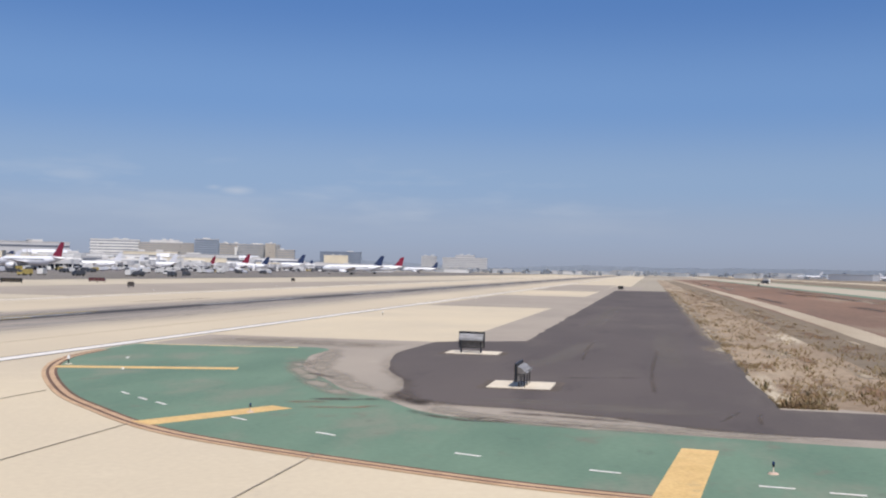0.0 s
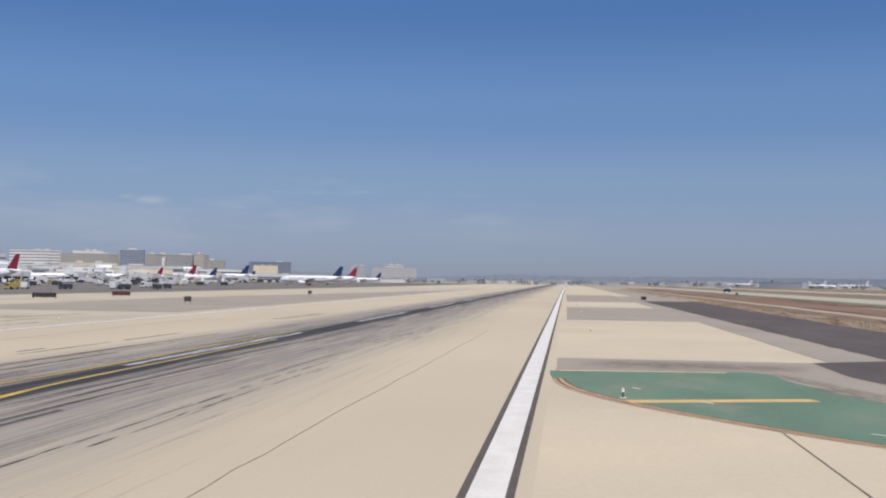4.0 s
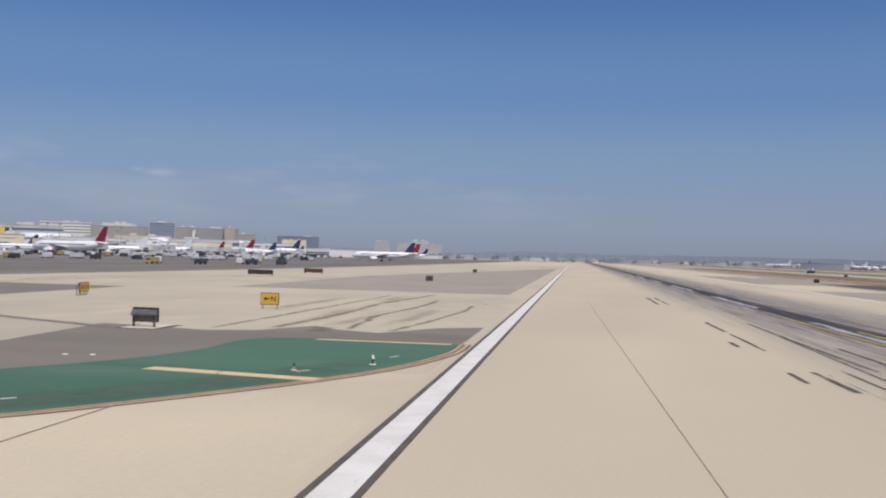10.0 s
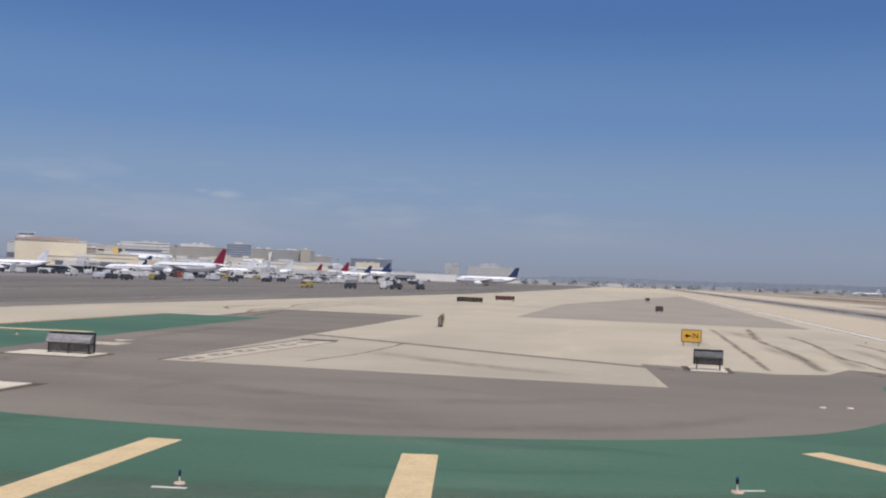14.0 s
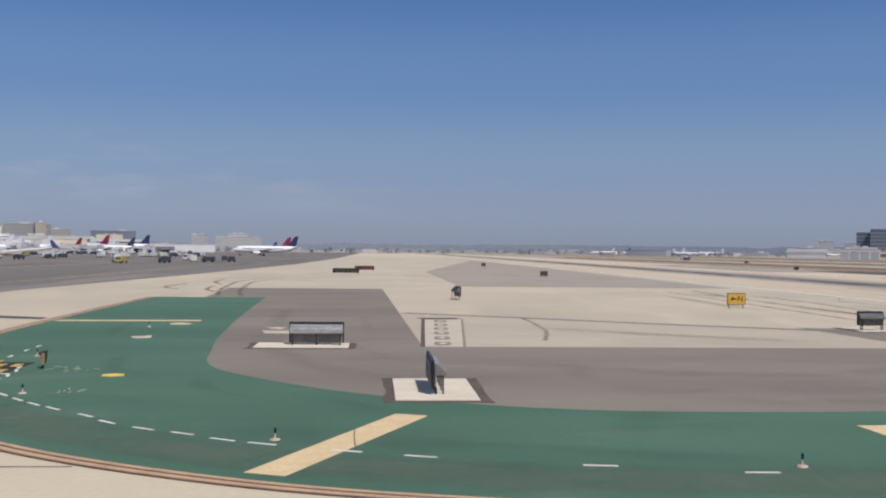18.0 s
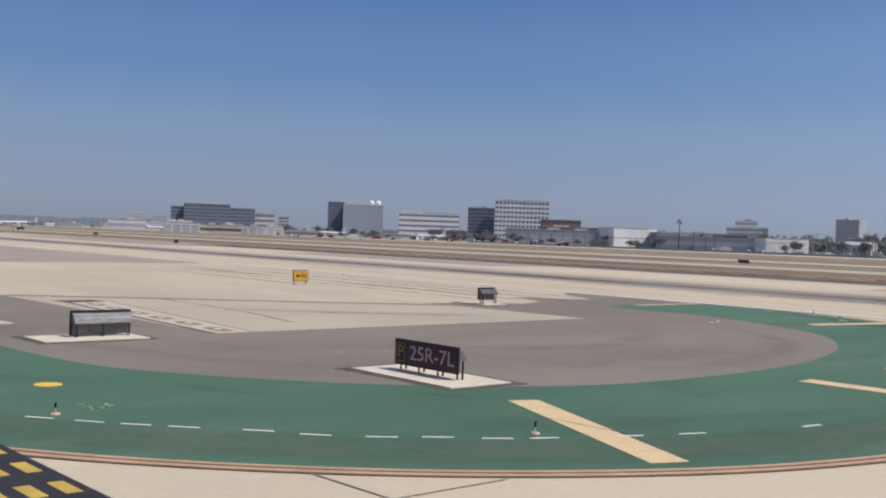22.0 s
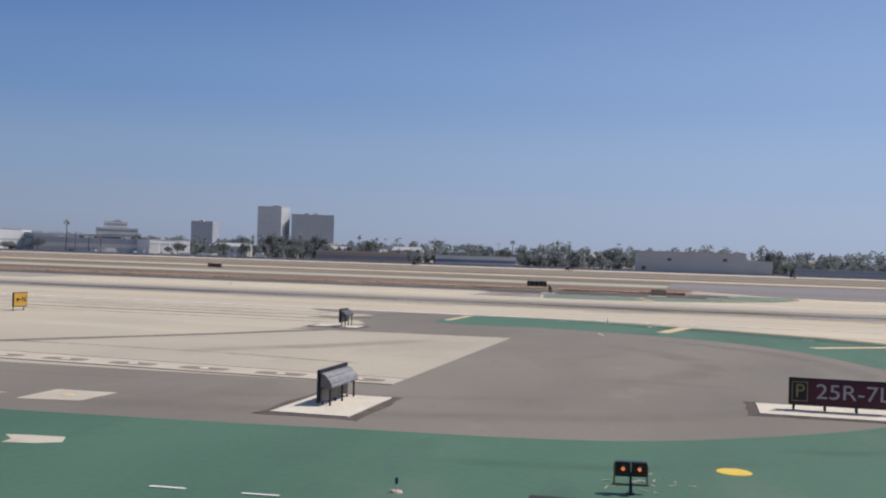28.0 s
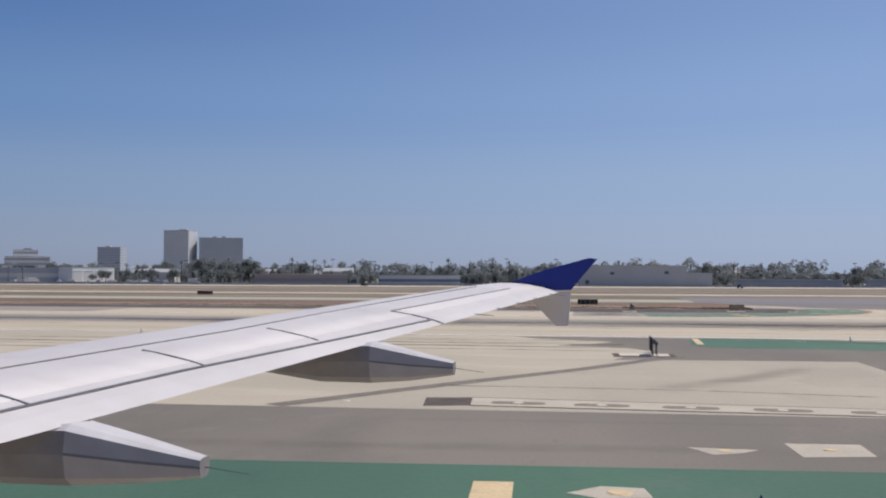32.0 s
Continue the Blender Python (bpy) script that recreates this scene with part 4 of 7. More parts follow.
# north exit
arc_n = smooth_line([(74.2, 23.7), (69.0, 23.8), (62.3, 25.1), (56.7, 27.3), (50.0, 31.0), (45.5, 34.1), (41.8, 38.8), (39.6, 43.5), (37.2, 52.0), (36.0, 60.0), (36.00, 65.96), (36.70, 70.85), (38.40, 75.55), (41.70, 80.65), (46.50, 85.25), (52.20, 88.35), (61.20, 90.85), (72.20, 92.25), (90.20, 92.95), (116.20, 93.35)])
out_n = smooth_line([(74.2, 23.9), (74.3, 34.0), (66.0, 35.2), (61.0, 36.6), (55.8, 39.4), (52.7, 42.4), (49.6, 47.6), (47.4, 54.8), (46.90, 62.14), (47.70, 67.95), (50.80, 73.25), (55.40, 77.35), (59.20, 79.25), (65.20, 80.05), (72.20, 80.75), (92.20, 81.95), (116.20, 82.95)])
sheet("asphalt_north", [(88.0, 23.7), (86.0, 26.5), (80.2, 29.3), (81.8, 32.1), (84.5, 34.2), (79.4, 36.3), (78.0, 39.2), (79.6, 43.4), (80.6, 46.6), (66.9, 45.4), (66.9, 70.4), (140.20, 71.85), (140.20, 89.75), (60.20, 85.85), (44.20, 78.15), (40.20, 62.14), (42, 50), (50, 37), (66, 28), (74, 23.7)], 0.008, M_ASPH, "weathered grey brown asphalt around the taxiway exit", "pavement")
sheet("taxiway_green_north", [tuple(p) for p in arc_n] + [tuple(p) for p in reversed(out_n)], 0.012, M_GREEN, "green painted taxiway shoulder, slightly stained", "pavement")
for arc, nm in ((arc_s[10:], "south"), (arc_n, "north")):
    for d, w, mat in ((-0.02, 0.17, M_ORANGE), (-0.17, 0.12, M_BROWN_LINE), (-0.33, 0.20, M_ORANGE), (-0.49, 0.12, M_BROWN_LINE)):
        ribbon("taxiway_edge_line_" + nm, offset_line(arc, -d), w, 0.02, mat, "thin orange and brown double taxiway edge line")


def stripe(a, b, w, mat=M_YELLOW_PALE, z=0.024, label="broad faded yellow shoulder stripe on green paint"):
    return ribbon("shoulder_stripe", [a, b], w, z, mat, label)


stripe((75.2, -23.8), (76.3, -32.5), 0.35, M_YELLOW_PALE)
stripe((61.6, -26.5), (63.7, -34.1), 0.9, M_YELLOW_OLD)
stripe((47.8, -37.7), (52.4, -40.3), 0.95, M_YELLOW_OLD)
stripe((41.8, -52.5), (48.2, -53.3), 0.95, M_YELLOW_OLD)
stripe((56.9, 27.1), (58.4, 34.2), 0.9)
stripe((43.0, 36.9), (49.5, 41.9), 0.85)
stripe((37.4, 51.2), (44.85, 52.4), 0.95)
stripe((36.4, 59.15), (44.5, 59.35), 0.95)
stripe((38.75, 74.90), (46.35, 71.65), 0.95)
stripe((83.95, 83.65), (83.45, 92.4), 0.92)
stripe((74.0, 24.2), (74.2, 31.5), 0.5)


def dash(x, y, ang, n=0.74, w=0.105):
    a = radians(ang)
    d = Vector((math.cos(a), math.sin(a))) * n / 2
    return ribbon("edge_dash", [Vector((x, y)) - d, Vector((x, y)) + d], w, 0.032, M_WHITE_PAINT, "short white painted dash beside the taxiway edge")


for x, y, a in ((54.0, -33.9, 47), (52.8, -35.2, 47), (51.9, -36.3, 50), (49.5, -40.0, 55), (47.6, -43.3, 62), (45.6, -47.6, 68), (44.4, -51.0, 74), (43.7, -54.7, 82), (43.4, -56.1, 84), (66.7, -27.2, 20), (61.8, -29.6, 30)):
    dash(x, y, a)
for x, y, a in ((66.3, 25.9, 160), (59.4, 28.3, 155), (49.1, 34.8, 142), (43.0, 44.3, 112), (38.7, 56.5, 98), (38.70, 64.60, 88), (39.45, 67.85, 82), (40.50, 71.65, 70)):
    dash(x, y, a)
for x, y, a in ((41.15, 73.30, 66), (42.05, 75.30, 64), (42.60, 76.30, 56), (43.45, 77.40, 55), (44.15, 78.50, 53), (45.15, 79.65, 44), (46.25, 80.50, 42), (47.50, 81.75, 44), (48.35, 82.55, 42), (49.25, 83.30, 38), (50.30, 84.10, 37), (51.50, 85.00, 34), (52.85, 85.80, 29), (54.04, 85.55, 15), (55.17, 85.62, 15), (56.58, 85.80, 15), (57.64, 86.05, 7), (61.70, 87.75, 8), (64.30, 87.95, 5), (66.20, 88.05, 4)):
    dash(x, y, a)

# joints in the taxiway concrete
for pts in (((32.8, -30.7), (53.9, -30.9)), ((24.0, -37.3), (47.8, -37.4)), ((24.0, -43.9), (44.9, -44.0)), ((20, 31.1), (49.8, 31.2)), ((20, 37.9), (42.2, 38.0)), ((20.2, 81.0), (42.10, 81.85)), ((39.60, 78.95), (39.80, 94.55)), ((38.5, -30.8), (38.5, -23.4)), ((52.0, 85.2 + 4.5), (52.4, 104))):
    ribbon("slab_joint", pts, 0.04, 0.022, M_JOINT_PALE, "narrow dark joint between concrete slabs", "joint")

ribbon("slab_joint", [(39.3, 14.7), (140, 16.4)], 0.022, 0.022, M_JOINT_FAINT, "faint joint in the runway concrete", "joint")
for pts in (((120.0, -16.9), (70.0, -16.4), (52.7, -16.2), (30.0, -16.3)), ((80.0, -9.0), (58.0, -8.95), (50.0, -9.05), (36.0, -9.0))):
    ribbon("slab_joint", [p + Vector((0, 0.12 * noise.noise((p.x * 0.5, p.y, 4.0)))) for p in smooth_line(pts, 12)], 0.03, 0.0225, M_JOINT_FAINT, "thin wandering crack in the runway concrete", "joint")
# joints that show through the paint as fine cracks
for pts in (((41.2, 73.1), (42.4, 73.15), (43.9, 73.2)), ((57.2, 31.05), (57.8, 31.15), (58.5, 31.1)), ((46.2, 38.9), (47.0, 39.1), (47.6, 39.5))):
    ribbon("paint_crack", [p + Vector((0, 0.05 * noise.noise((p.x * 1.7, p.y, 3.0)))) for p in smooth_line(pts, 10)], 0.03, 0.028, M_JOINT, "thin dark crack through the paint", "joint")
# soft scuffs and dust on green paint and asphalt
soft_ribbon("dusty_lane", [tuple(p) for p in offset_line(arc_n, -2.0)[8:130:8]], 3.4, 0.0162, M_FILM_GREEN, "dusty lighter lane along the edge of green paint")
for pts, w in (([(43.2, 75.0), (41.9, 70.4), (41.1, 67.6), (40.3, 65.0), (39.6, 62.4)], 1.5), ([(48.3, 63.2), (46.0, 65.2), (44.0, 66.0), (41.6, 66.8)], 1.8), ([(49.4, 74.3), (48.6, 73.3), (46.4, 72.2)], 1.2),
               ([(44.8, 46.0), (43.2, 50.0), (42.4, 54.6)], 1.0), ([(55.0, 79.0), (52.0, 78.2), (49.4, 76.2)], 1.0), ([(64.0, 83.5), (58.0, 82.6), (53.0, 79.6)], 1.2), ([(86.0, 87.5), (78.0, 87.2), (70.0, 86.0)], 1.2)):
    soft_ribbon("green_scuff", pts, w, 0.0215, M_FILM_DARK, "soft dark tyre smear on green paint")
for pts, w in (([(59.6, 64.6), (56.0, 65.1), (52.2, 64.6)], 1.4), ([(63.6, 58.8), (60.6, 54.0), (60.2, 50.2)], 1.5), ([(53.4, 60.6), (51.6, 61.6), (50.6, 63.4)], 1.0), ([(48.6, 58.0), (50.2, 51.0), (53.8, 45.2), (60.0, 41.0)], 1.6), ([(76.0, 76.5), (66.0, 73.6), (57.0, 70.0)], 1.5), ([(94.0, 73.8), (82.0, 73.2), (70.0, 72.6)], 0.9)):
    soft_ribbon("asphalt_smear", pts, w, 0.0115, M_FILM_ASPH, "soft dark smear on worn asphalt")
for pts, w in (([(49.4, 64.0), (48.9, 58.4), (50.6, 51.6), (54.4, 45.4), (61.0, 40.6)], 2.6), ([(78.0, 79.0), (66.0, 77.4), (57.6, 74.4), (52.2, 69.4)], 2.4), ([(98.0, 79.5), (88.0, 79.0), (76.0, 78.0)], 2.0), ([(62.0, 46.0), (57.0, 53.0), (56.0, 60.0), (60.0, 67.0)], 3.0)):
    soft_ribbon("asphalt_wear", pts, w, 0.0145, M_FILM_PALE, "paler worn track on asphalt")
spatter = random.Random(17)
for cx, cy, n, reach in ((57.1, 84.1, 16, 0.9), (51.2, 82.3, 9, 0.5)):
    for k in range(n):
        x, y, a, ln = cx + spatter.gauss(0, reach * 0.5), cy + spatter.gauss(0, reach * 0.6), spatter.uniform(0, 3.1), spatter.uniform(0.08, 0.3)
        d = Vector((math.cos(a), math.sin(a))) * ln / 2
        ribbon("paint_spatter", [Vector((x, y)) - d, Vector((x, y)) + d], spatter.uniform(0.02, 0.045), 0.0245, M_STRIP, "small white paint spatter on green")

# holding position marking
HOLD = Matrix.Translation((60.00, 86.15, 0)) @ Matrix.Rotation(radians(1.0), 4, "Z")


def hold_rect(x0, x1, y0, y1, z, mat, name, label):
    pts = [(HOLD @ Vector((x, y, 0))).to_2d() for x, y in rect(x0, x1, y0, y1)]
    return sheet(name, [tuple(p) for p in pts], z, mat, label, "marking")


hold_rect(-34, -0.6, -0.1, 2.4, 0.030, M_BLACK_PAINT, "holding_marking_ground", "black painted background of the holding position marking")
for y in (1.3, 1.9):
    hold_rect(-34, 0.1, y, y + 0.3, 0.034, M_YELLOW, "holding_marking_line", "solid yellow holding position line")
for y in (0.1, 0.7):
    for k in range(18):
        x = -1.2 - 1.86 * k
        hold_rect(x - 0.93, x, y, y + 0.3, 0.034, M_YELLOW, "holding_marking_dash", "yellow dash of the holding position marking")

# strip of set-in lamps beside the slab
sheet("concrete_slab", [(79.6, 45.9), (82.6, 53.3), (88.0, 61.6), (92.6, 70.4), (92.6, 71.5), (52.0, 71.5), (52.0, 45.9)], 0.0055, M_CONC_SLAB, "dull tan concrete slab between asphalt borders", "pavement")
ribbon("lamp_strip_edge", [(66.9, 68.40), (86.4, 66.90)], 0.14, 0.016, M_TRACK, "dark edge of a concrete lamp strip", "joint")
ribbon("lamp_strip_edge_outer", [(66.9, 70.40), (86.2, 69.50)], 0.22, 0.016, M_PAD_EDGE, "dark edge of a concrete lamp strip", "joint")
sheet("lamp_strip", [(66.90, 68.45), (86.40, 66.95), (86.20, 69.45), (66.90, 70.35)], 0.012, M_STRIP, "pale concrete strip with set-in lamp plates", "pavement")
sheet("lamp_strip_end", [(86.40, 66.95), (88.2, 67.25), (87.9, 69.9), (86.20, 69.45)], 0.012, M_PAD_EDGE, "dark asphalt patch at the end of the strip", "pavement")
soft_ribbon("slab_crack", [(76.7, 43.5), (79.6, 48.4), (82.7, 53.8), (88.0, 62.0), (93.4, 70.8)], 1.25, 0.0095, M_FILM_TRENCH, "dark filled trench across the concrete slab", "joint", uneven=0.15)
soft_ribbon("green_repaint", [(40.6, 67.8), (42.0, 71.4), (44.0, 74.8), (46.6, 77.4)], 4.2, 0.0185, M_FILM_DARK, "darker repainted patch of green paint", "pavement", uneven=0.1)
for pts, w, lb in (([(79.1, 39.4), (100.8, 39.1), (120.0, 38.8), (138.7, 38.7)], 0.75, "dark joint across pale concrete"), ([(80.6, 36.1), (100.1, 35.6), (116.4, 35.9), (143.6, 34.1)], 1.1, "wide dark filled joint across pale concrete"), ([(82.0, 31.6), (90.7, 32.1), (95.8, 32.6), (115.3, 31.7), (128.0, 32.0)], 0.8, "dark dirty joint near the runway edge"), ([(82.0, 29.0), (86.0, 28.5), (106.7, 27.2), (118.0, 27.4)], 0.7, "dark filled joint near the runway edge"),
                   ([(88.0, 62.2), (87.4, 62.5), (77.6, 62.8), (70.2, 64.0)], 0.45, "curving crack in dull concrete"), ([(83.6, 33.5), (81.6, 33.1), (79.6, 32.9)], 1.8, "dark patch beside the asphalt")):
    soft_ribbon("infield_joint", [tuple(p + Vector((0, 0.2 * noise.noise((p.x * 0.2, 1.0, 9.0))))) for p in smooth_line(pts, 3)], w, 0.0085, M_FILM_JOINT, lb, "joint", steps=4, uneven=0.5)
for pts, w in (([(86.0, 35.2), (97.0, 36.2), (108.0, 36.4)], 2.6), ([(118.0, 36.4), (126.0, 36.6), (134.0, 36.8)], 2.4), ([(84.0, 33.6), (92.0, 33.0), (101.0, 33.4)], 2.0), ([(84.0, 30.4), (96.0, 29.6), (112.0, 29.8)], 2.2), ([(96.0, 41.6), (112.0, 42.0), (130.0, 41.6)], 2.4), ([(70.0, 49.0), (74.0, 56.0), (80.0, 64.0)], 3.0)):
    soft_ribbon("concrete_stain", pts, w, 0.0105, M_FILM_STAIN, "soft brown stain on pale concrete", "pavement")

# scraped red earth and a dirt trail at the edge of the infield
for pts, w in (([(127.6, 89.3), (136.0, 91.6), (148.0, 92.4)], 0.7), ([(134.0, 94.0), (142.0, 97.4), (156.0, 97.0)], 0.8), ([(150.0, 92.0), (162.0, 94.6), (176.0, 95.0)], 0.7)):
    soft_ribbon("red_scrape", pts, w, 0.0085, M_FILM_RUST, "reddish scraped earth beside the taxilane", "ground")
for off in (0.0, 2.2):
    soft_ribbon("dirt_trail", [(119.0, 85.6 + off), (132.0, 87.4 + off), (150.0, 88.8 + off), (166.0, 89.4 + off), (184.0, 86.6 + off)], 0.9, 0.0095, M_FILM_JOINT, "dark wheel trail in dusty ground", "ground")
for y0, y1, x0, x1 in ((118, 123, 60, 900), (150, 158, 40, 1000), (186, 190, 60, 900)):
    soft_ribbon("apron_dust", [(x0 + (x1 - x0) * k / 6, (y0 + y1) / 2 - 10 * k / 6) for k in range(7)], y1 - y0 + 3, 0.0105, M_FILM_DUST, "pale dusty lane across the dark taxilane", "pavement")

# apron towards the terminals
sheet("apron_taxilane", [(-600, 116), (130, 110), (210, 104), (330, 97), (520, 93), (1500, 93), (1500, 240), (-600, 240)], 0.007, M_APRON, "dark grey asphalt taxilane before the terminals", "pavement")
sheet("apron_stands", rect(-600, 1500, 240, 420), 0.004, M_APRON_WORN, "grey concrete aircraft parking apron", "pavement")
sheet("infield_north", rect(60, 700, 23.5, 110), 0.002, M_CONC_FIELD, "dull tan infield concrete with dirty joints", "pavement")
sheet("infield_north_east", [(150, 26), (520, 26), (240, 62), (150.2, 61.9)], 0.006, M_CONC_GREY, "greyish infield pavement block", "pavement")


# ---- airfield signs and lamps ----
def sign_board(x, y, turn, width, height, face, label, legs=3, base=0.28, hood=True, writing=None, group="", metal=M_SIGN_GREY):
    """A sign on frangible legs: local -y is the front. turn: degrees about z."""
    s = empty("airfield_sign", pose(x, y, 0.0, 0, 0, turn), label, "airport sign", group)
    w, top = width / 2, base + height
    part("panel_frame", box_bm(-w, w, -0.05, 0.05 if not hood else 0.03, base, top, 0.012), M_SIGN_METAL, s, "dark metal frame")
    part("face_panel", box_bm(-w + 0.05, w - 0.05, -0.065, -0.045, base + 0.05, top - 0.05, 0.004), face, s, "flat printed face panel")
    if hood:
        prof = [(0.05, top - 0.11), (0.18, top - 0.15), (0.33, top - 0.30), (0.42, top - 0.48 * height), (0.40, top - 0.54 * height), (0.05, top - 0.52 * height)]
        part("lamp_hood", loft_bm([[(u, py, pz) for py, pz in prof] for u in (-w + 0.06, 0, w - 0.06)]), metal, s, "curved grey sheet-metal lamp hood")
        for py, pz in ((0.115, top - 0.125), (0.255, top - 0.225), (0.385, top - 0.40 * height)):
            part("hood_rib", box_bm(-w + 0.05, w - 0.05, py - 0.012, py + 0.016, pz - 0.012, pz + 0.018, 0.004), metal, s)
        for u in (-w + 0.06, w - 0.06):
            part("hood_cheek", loft_bm([[(u + v, py, pz) for py, pz in prof] for v in (-0.012, 0.012)]), M_SIGN_BACK, s, "dusty end plate of the lamp hood")
        part("back_panel", box_bm(-w + 0.07, w - 0.07, 0.05, 0.10, base + 0.04, top - 0.57 * height, 0.008), M_SIGN_BACK, s, "dusty grey back sheet")
    for k in range(legs):
        u = (-w + 0.18) + (width - 0.36) * k / max(legs - 1, 1)
        leg = part("leg", cyl_bm(0.035, 0.03, 0.02, base + 0.02, 10, (u, 0.10)), M_SIGN_METAL, s)
        part("flange", cyl_bm(0.085, 0.085, 0.0, 0.025, 12, (u, 0.10)), M_SIGN_METAL, leg)
        if hood:
            strut = part("strut", box_bm(u - 0.025, u + 0.025, 0.30, 0.35, 0.0, top - 0.5 * height), M_SIGN_METAL, s)
            part("foot_plate", box_bm(u - 0.07, u + 0.07, 0.26, 0.40, 0.0, 0.03), M_SIGN_METAL, strut)
    if writing:
        writing(s, base + height / 2)
    return s


def pad(x0, x1, y0, y1, edge=0.34, label="pale concrete pad with a dark soil border", turn=0.0):
    p = empty("sign_pad", pose((x0 + x1) / 2, (y0 + y1) / 2, 0.0, 0, 0, turn), label, "concrete pad")
    w, d = (x1 - x0) / 2, (y1 - y0) / 2
    rnd = random.Random(int(x0 * 10))
    rim = []
    for ax, ay, bx, by in ((-1, -1, 1, -1), (1, -1, 1, 1), (1, 1, -1, 1), (-1, 1, -1, -1)):
        for k in range(6):
            t = k / 6
            u, v = ax + (bx - ax) * t, ay + (by - ay) * t
            j = 1 + rnd.uniform(-0.25, 0.25)
            rim.append((u * (w + edge * j), v * (d + edge * j)))
    part("soil_border", sheet_bm(rim, 0.020, 0.03), M_PAD_EDGE, p, "dark broken asphalt border")
    part("slab", box_bm(-w, w, -d, d, 0.0, 0.055, 0.012), M_PAD, p, "pale concrete slab")
    return p


def runway_writing(s, zc):
    part("location_panel", box_bm(-1.58, -1.0, -0.072, -0.066, zc - 0.36, zc + 0.36), M_SIGN_BLACK, s, "black location panel")
    for x0, x1, z0, z1 in ((-1.54, -1.04, 0.29, 0.32), (-1.54, -1.04, -0.32, -0.29), (-1.54, -1.51, -0.29, 0.29), (-1.07, -1.04, -0.29, 0.29)):
        part("yellow_border", box_bm(x0, x1, -0.078, -0.072, zc + z0, zc + z1), M_SIGN_DUSTY, s)
    letters("P", 0.62, M_SIGN_DUSTY, s, pose(-1.29, -0.080, zc, 90, 0, 0), "yellow letter P")
    letters("25R-7L", 0.68, M_SIGN_TEXT, s, pose(0.34, -0.076, zc, 90, 0, 0) @ Matrix.Diagonal((1.16, 1, 1, 1)), "white runway numbers")


def n_writing(s, zc):
    letters("N", 0.62, M_SIGN_BLACK, s, pose(0.32, -0.076, zc, 90, 0, 0), "black letter N")
    bm = bmesh.new()
    pts = ((-0.52, 0), (-0.30, 0.17), (-0.30, 0.05), (-0.02, 0.05), (-0.02, -0.05), (-0.30, -0.05), (-0.30, -0.17))
    bm.faces.new([bm.verts.new((u, -0.074, zc + v)) for u, v in pts])
    bmesh.ops.solidify(bm, geom=bm.faces[:], thickness=0.004)
    part("arrow", bm, M_SIGN_BLACK, s, "black arrow")


def bars(n, mat):
    def write(s, zc):
        w = s.children[0].dimensions.x
        for k in range(n):
            u = -w * 0.36 + w * 0.72 * k / max(n - 1, 1)
            part("bar", box_bm(u - 0.12, u + 0.12, -0.074, -0.066, zc - 0.2, zc + 0.2), mat, s)
    return write


pad(49.05, 54.25, 69.45, 72.05)
sign_board(51.67, 70.85, 180, 3.26, 0.88, M_SIGN_RED, "dark red runway holding sign with white numbers on a concrete pad", 4, 0.25, writing=runway_writing)
pad(65.85, 68.25, 73.9, 78.3)
sign_board(67.35, 75.45, 90, 2.6, 1.0, M_SIGN_OLD, "black airfield sign with a grey lamp hood on a pad", 3, 0.13)
pad(77.2, 80.2, 41.9, 43.9)
sign_board(78.3, 42.9, 90, 1.62, 0.86, M_SIGN_OLD, "small black airfield sign with dark grey hood on a pad", 2, 0.32, metal=M_SIGN_SLATE)
pad(60.4, 62.9, -48.25, -45.75)
sign_board(61.5, -46.9, 180, 2.1, 0.72, M_SIGN_TAN, "dusty tan airfield sign on a white pad beside dark asphalt", 3, 0.25)
pad(75.9, 77.9, -43.95, -41.05)
sign_board(76.7, -42.4, 90, 1.45, 0.90, M_SIGN_OLD, "black airfield sign with grey hood on a white pad", 2, 0.30)
sign_board(102.4, 42.6, -90, 1.55, 1.0, M_SIGN_YELLOW, "yellow direction sign with a black arrow and letter", 2, 0.28, hood=False, writing=n_writing)
far_group = "distant airfield signs"
sign_board(115.0, 64.9, 7, 2.6, 0.95, M_SIGN_YELLOW, "yellow airfield sign with a dark back on sandy ground", 3, 0.3, writing=bars(4, M_SIGN_BLACK), group=far_group, metal=M_SIGN_METAL)
for x, y, w in ((214.5, 78.2, 5.0), (83.0, -72.0, 3.4), (486.0, -98.0, 4.6), (300.0, -44.5, 1.4)):
    sign_board(x, y, -90 if y > -60 else 180, w, 0.85, M_SIGN_BLACK, "low black airfield sign far across the field", 3, 0.25, writing=bars(int(w * 1.2), M_SIGN_FAR), group=far_group)
sign_board(243.0, 75.0, -90, 4.2, 0.85, M_SIGN_RED, "low dark red airfield sign far across the field", 3, 0.3, writing=bars(4, M_SIGN_FAR), group=far_group)
sign_board(199.0, 43.0, -90, 1.3, 0.86, M_SIGN_OLD, "small grey hooded airfield sign on the infield", 2, 0.3, group=far_group)
sign_board(292.0, 44.0, -90, 1.1, 0.8, M_SIGN_OLD, "small dark airfield sign on tall legs", 2, 0.6, hood=False, group=far_group)
sign_board(182.0, -150.0, 150, 6.0, 0.9, M_SIGN_RED, "long low dark red sign across the infield", 5, 0.2, group=far_group)


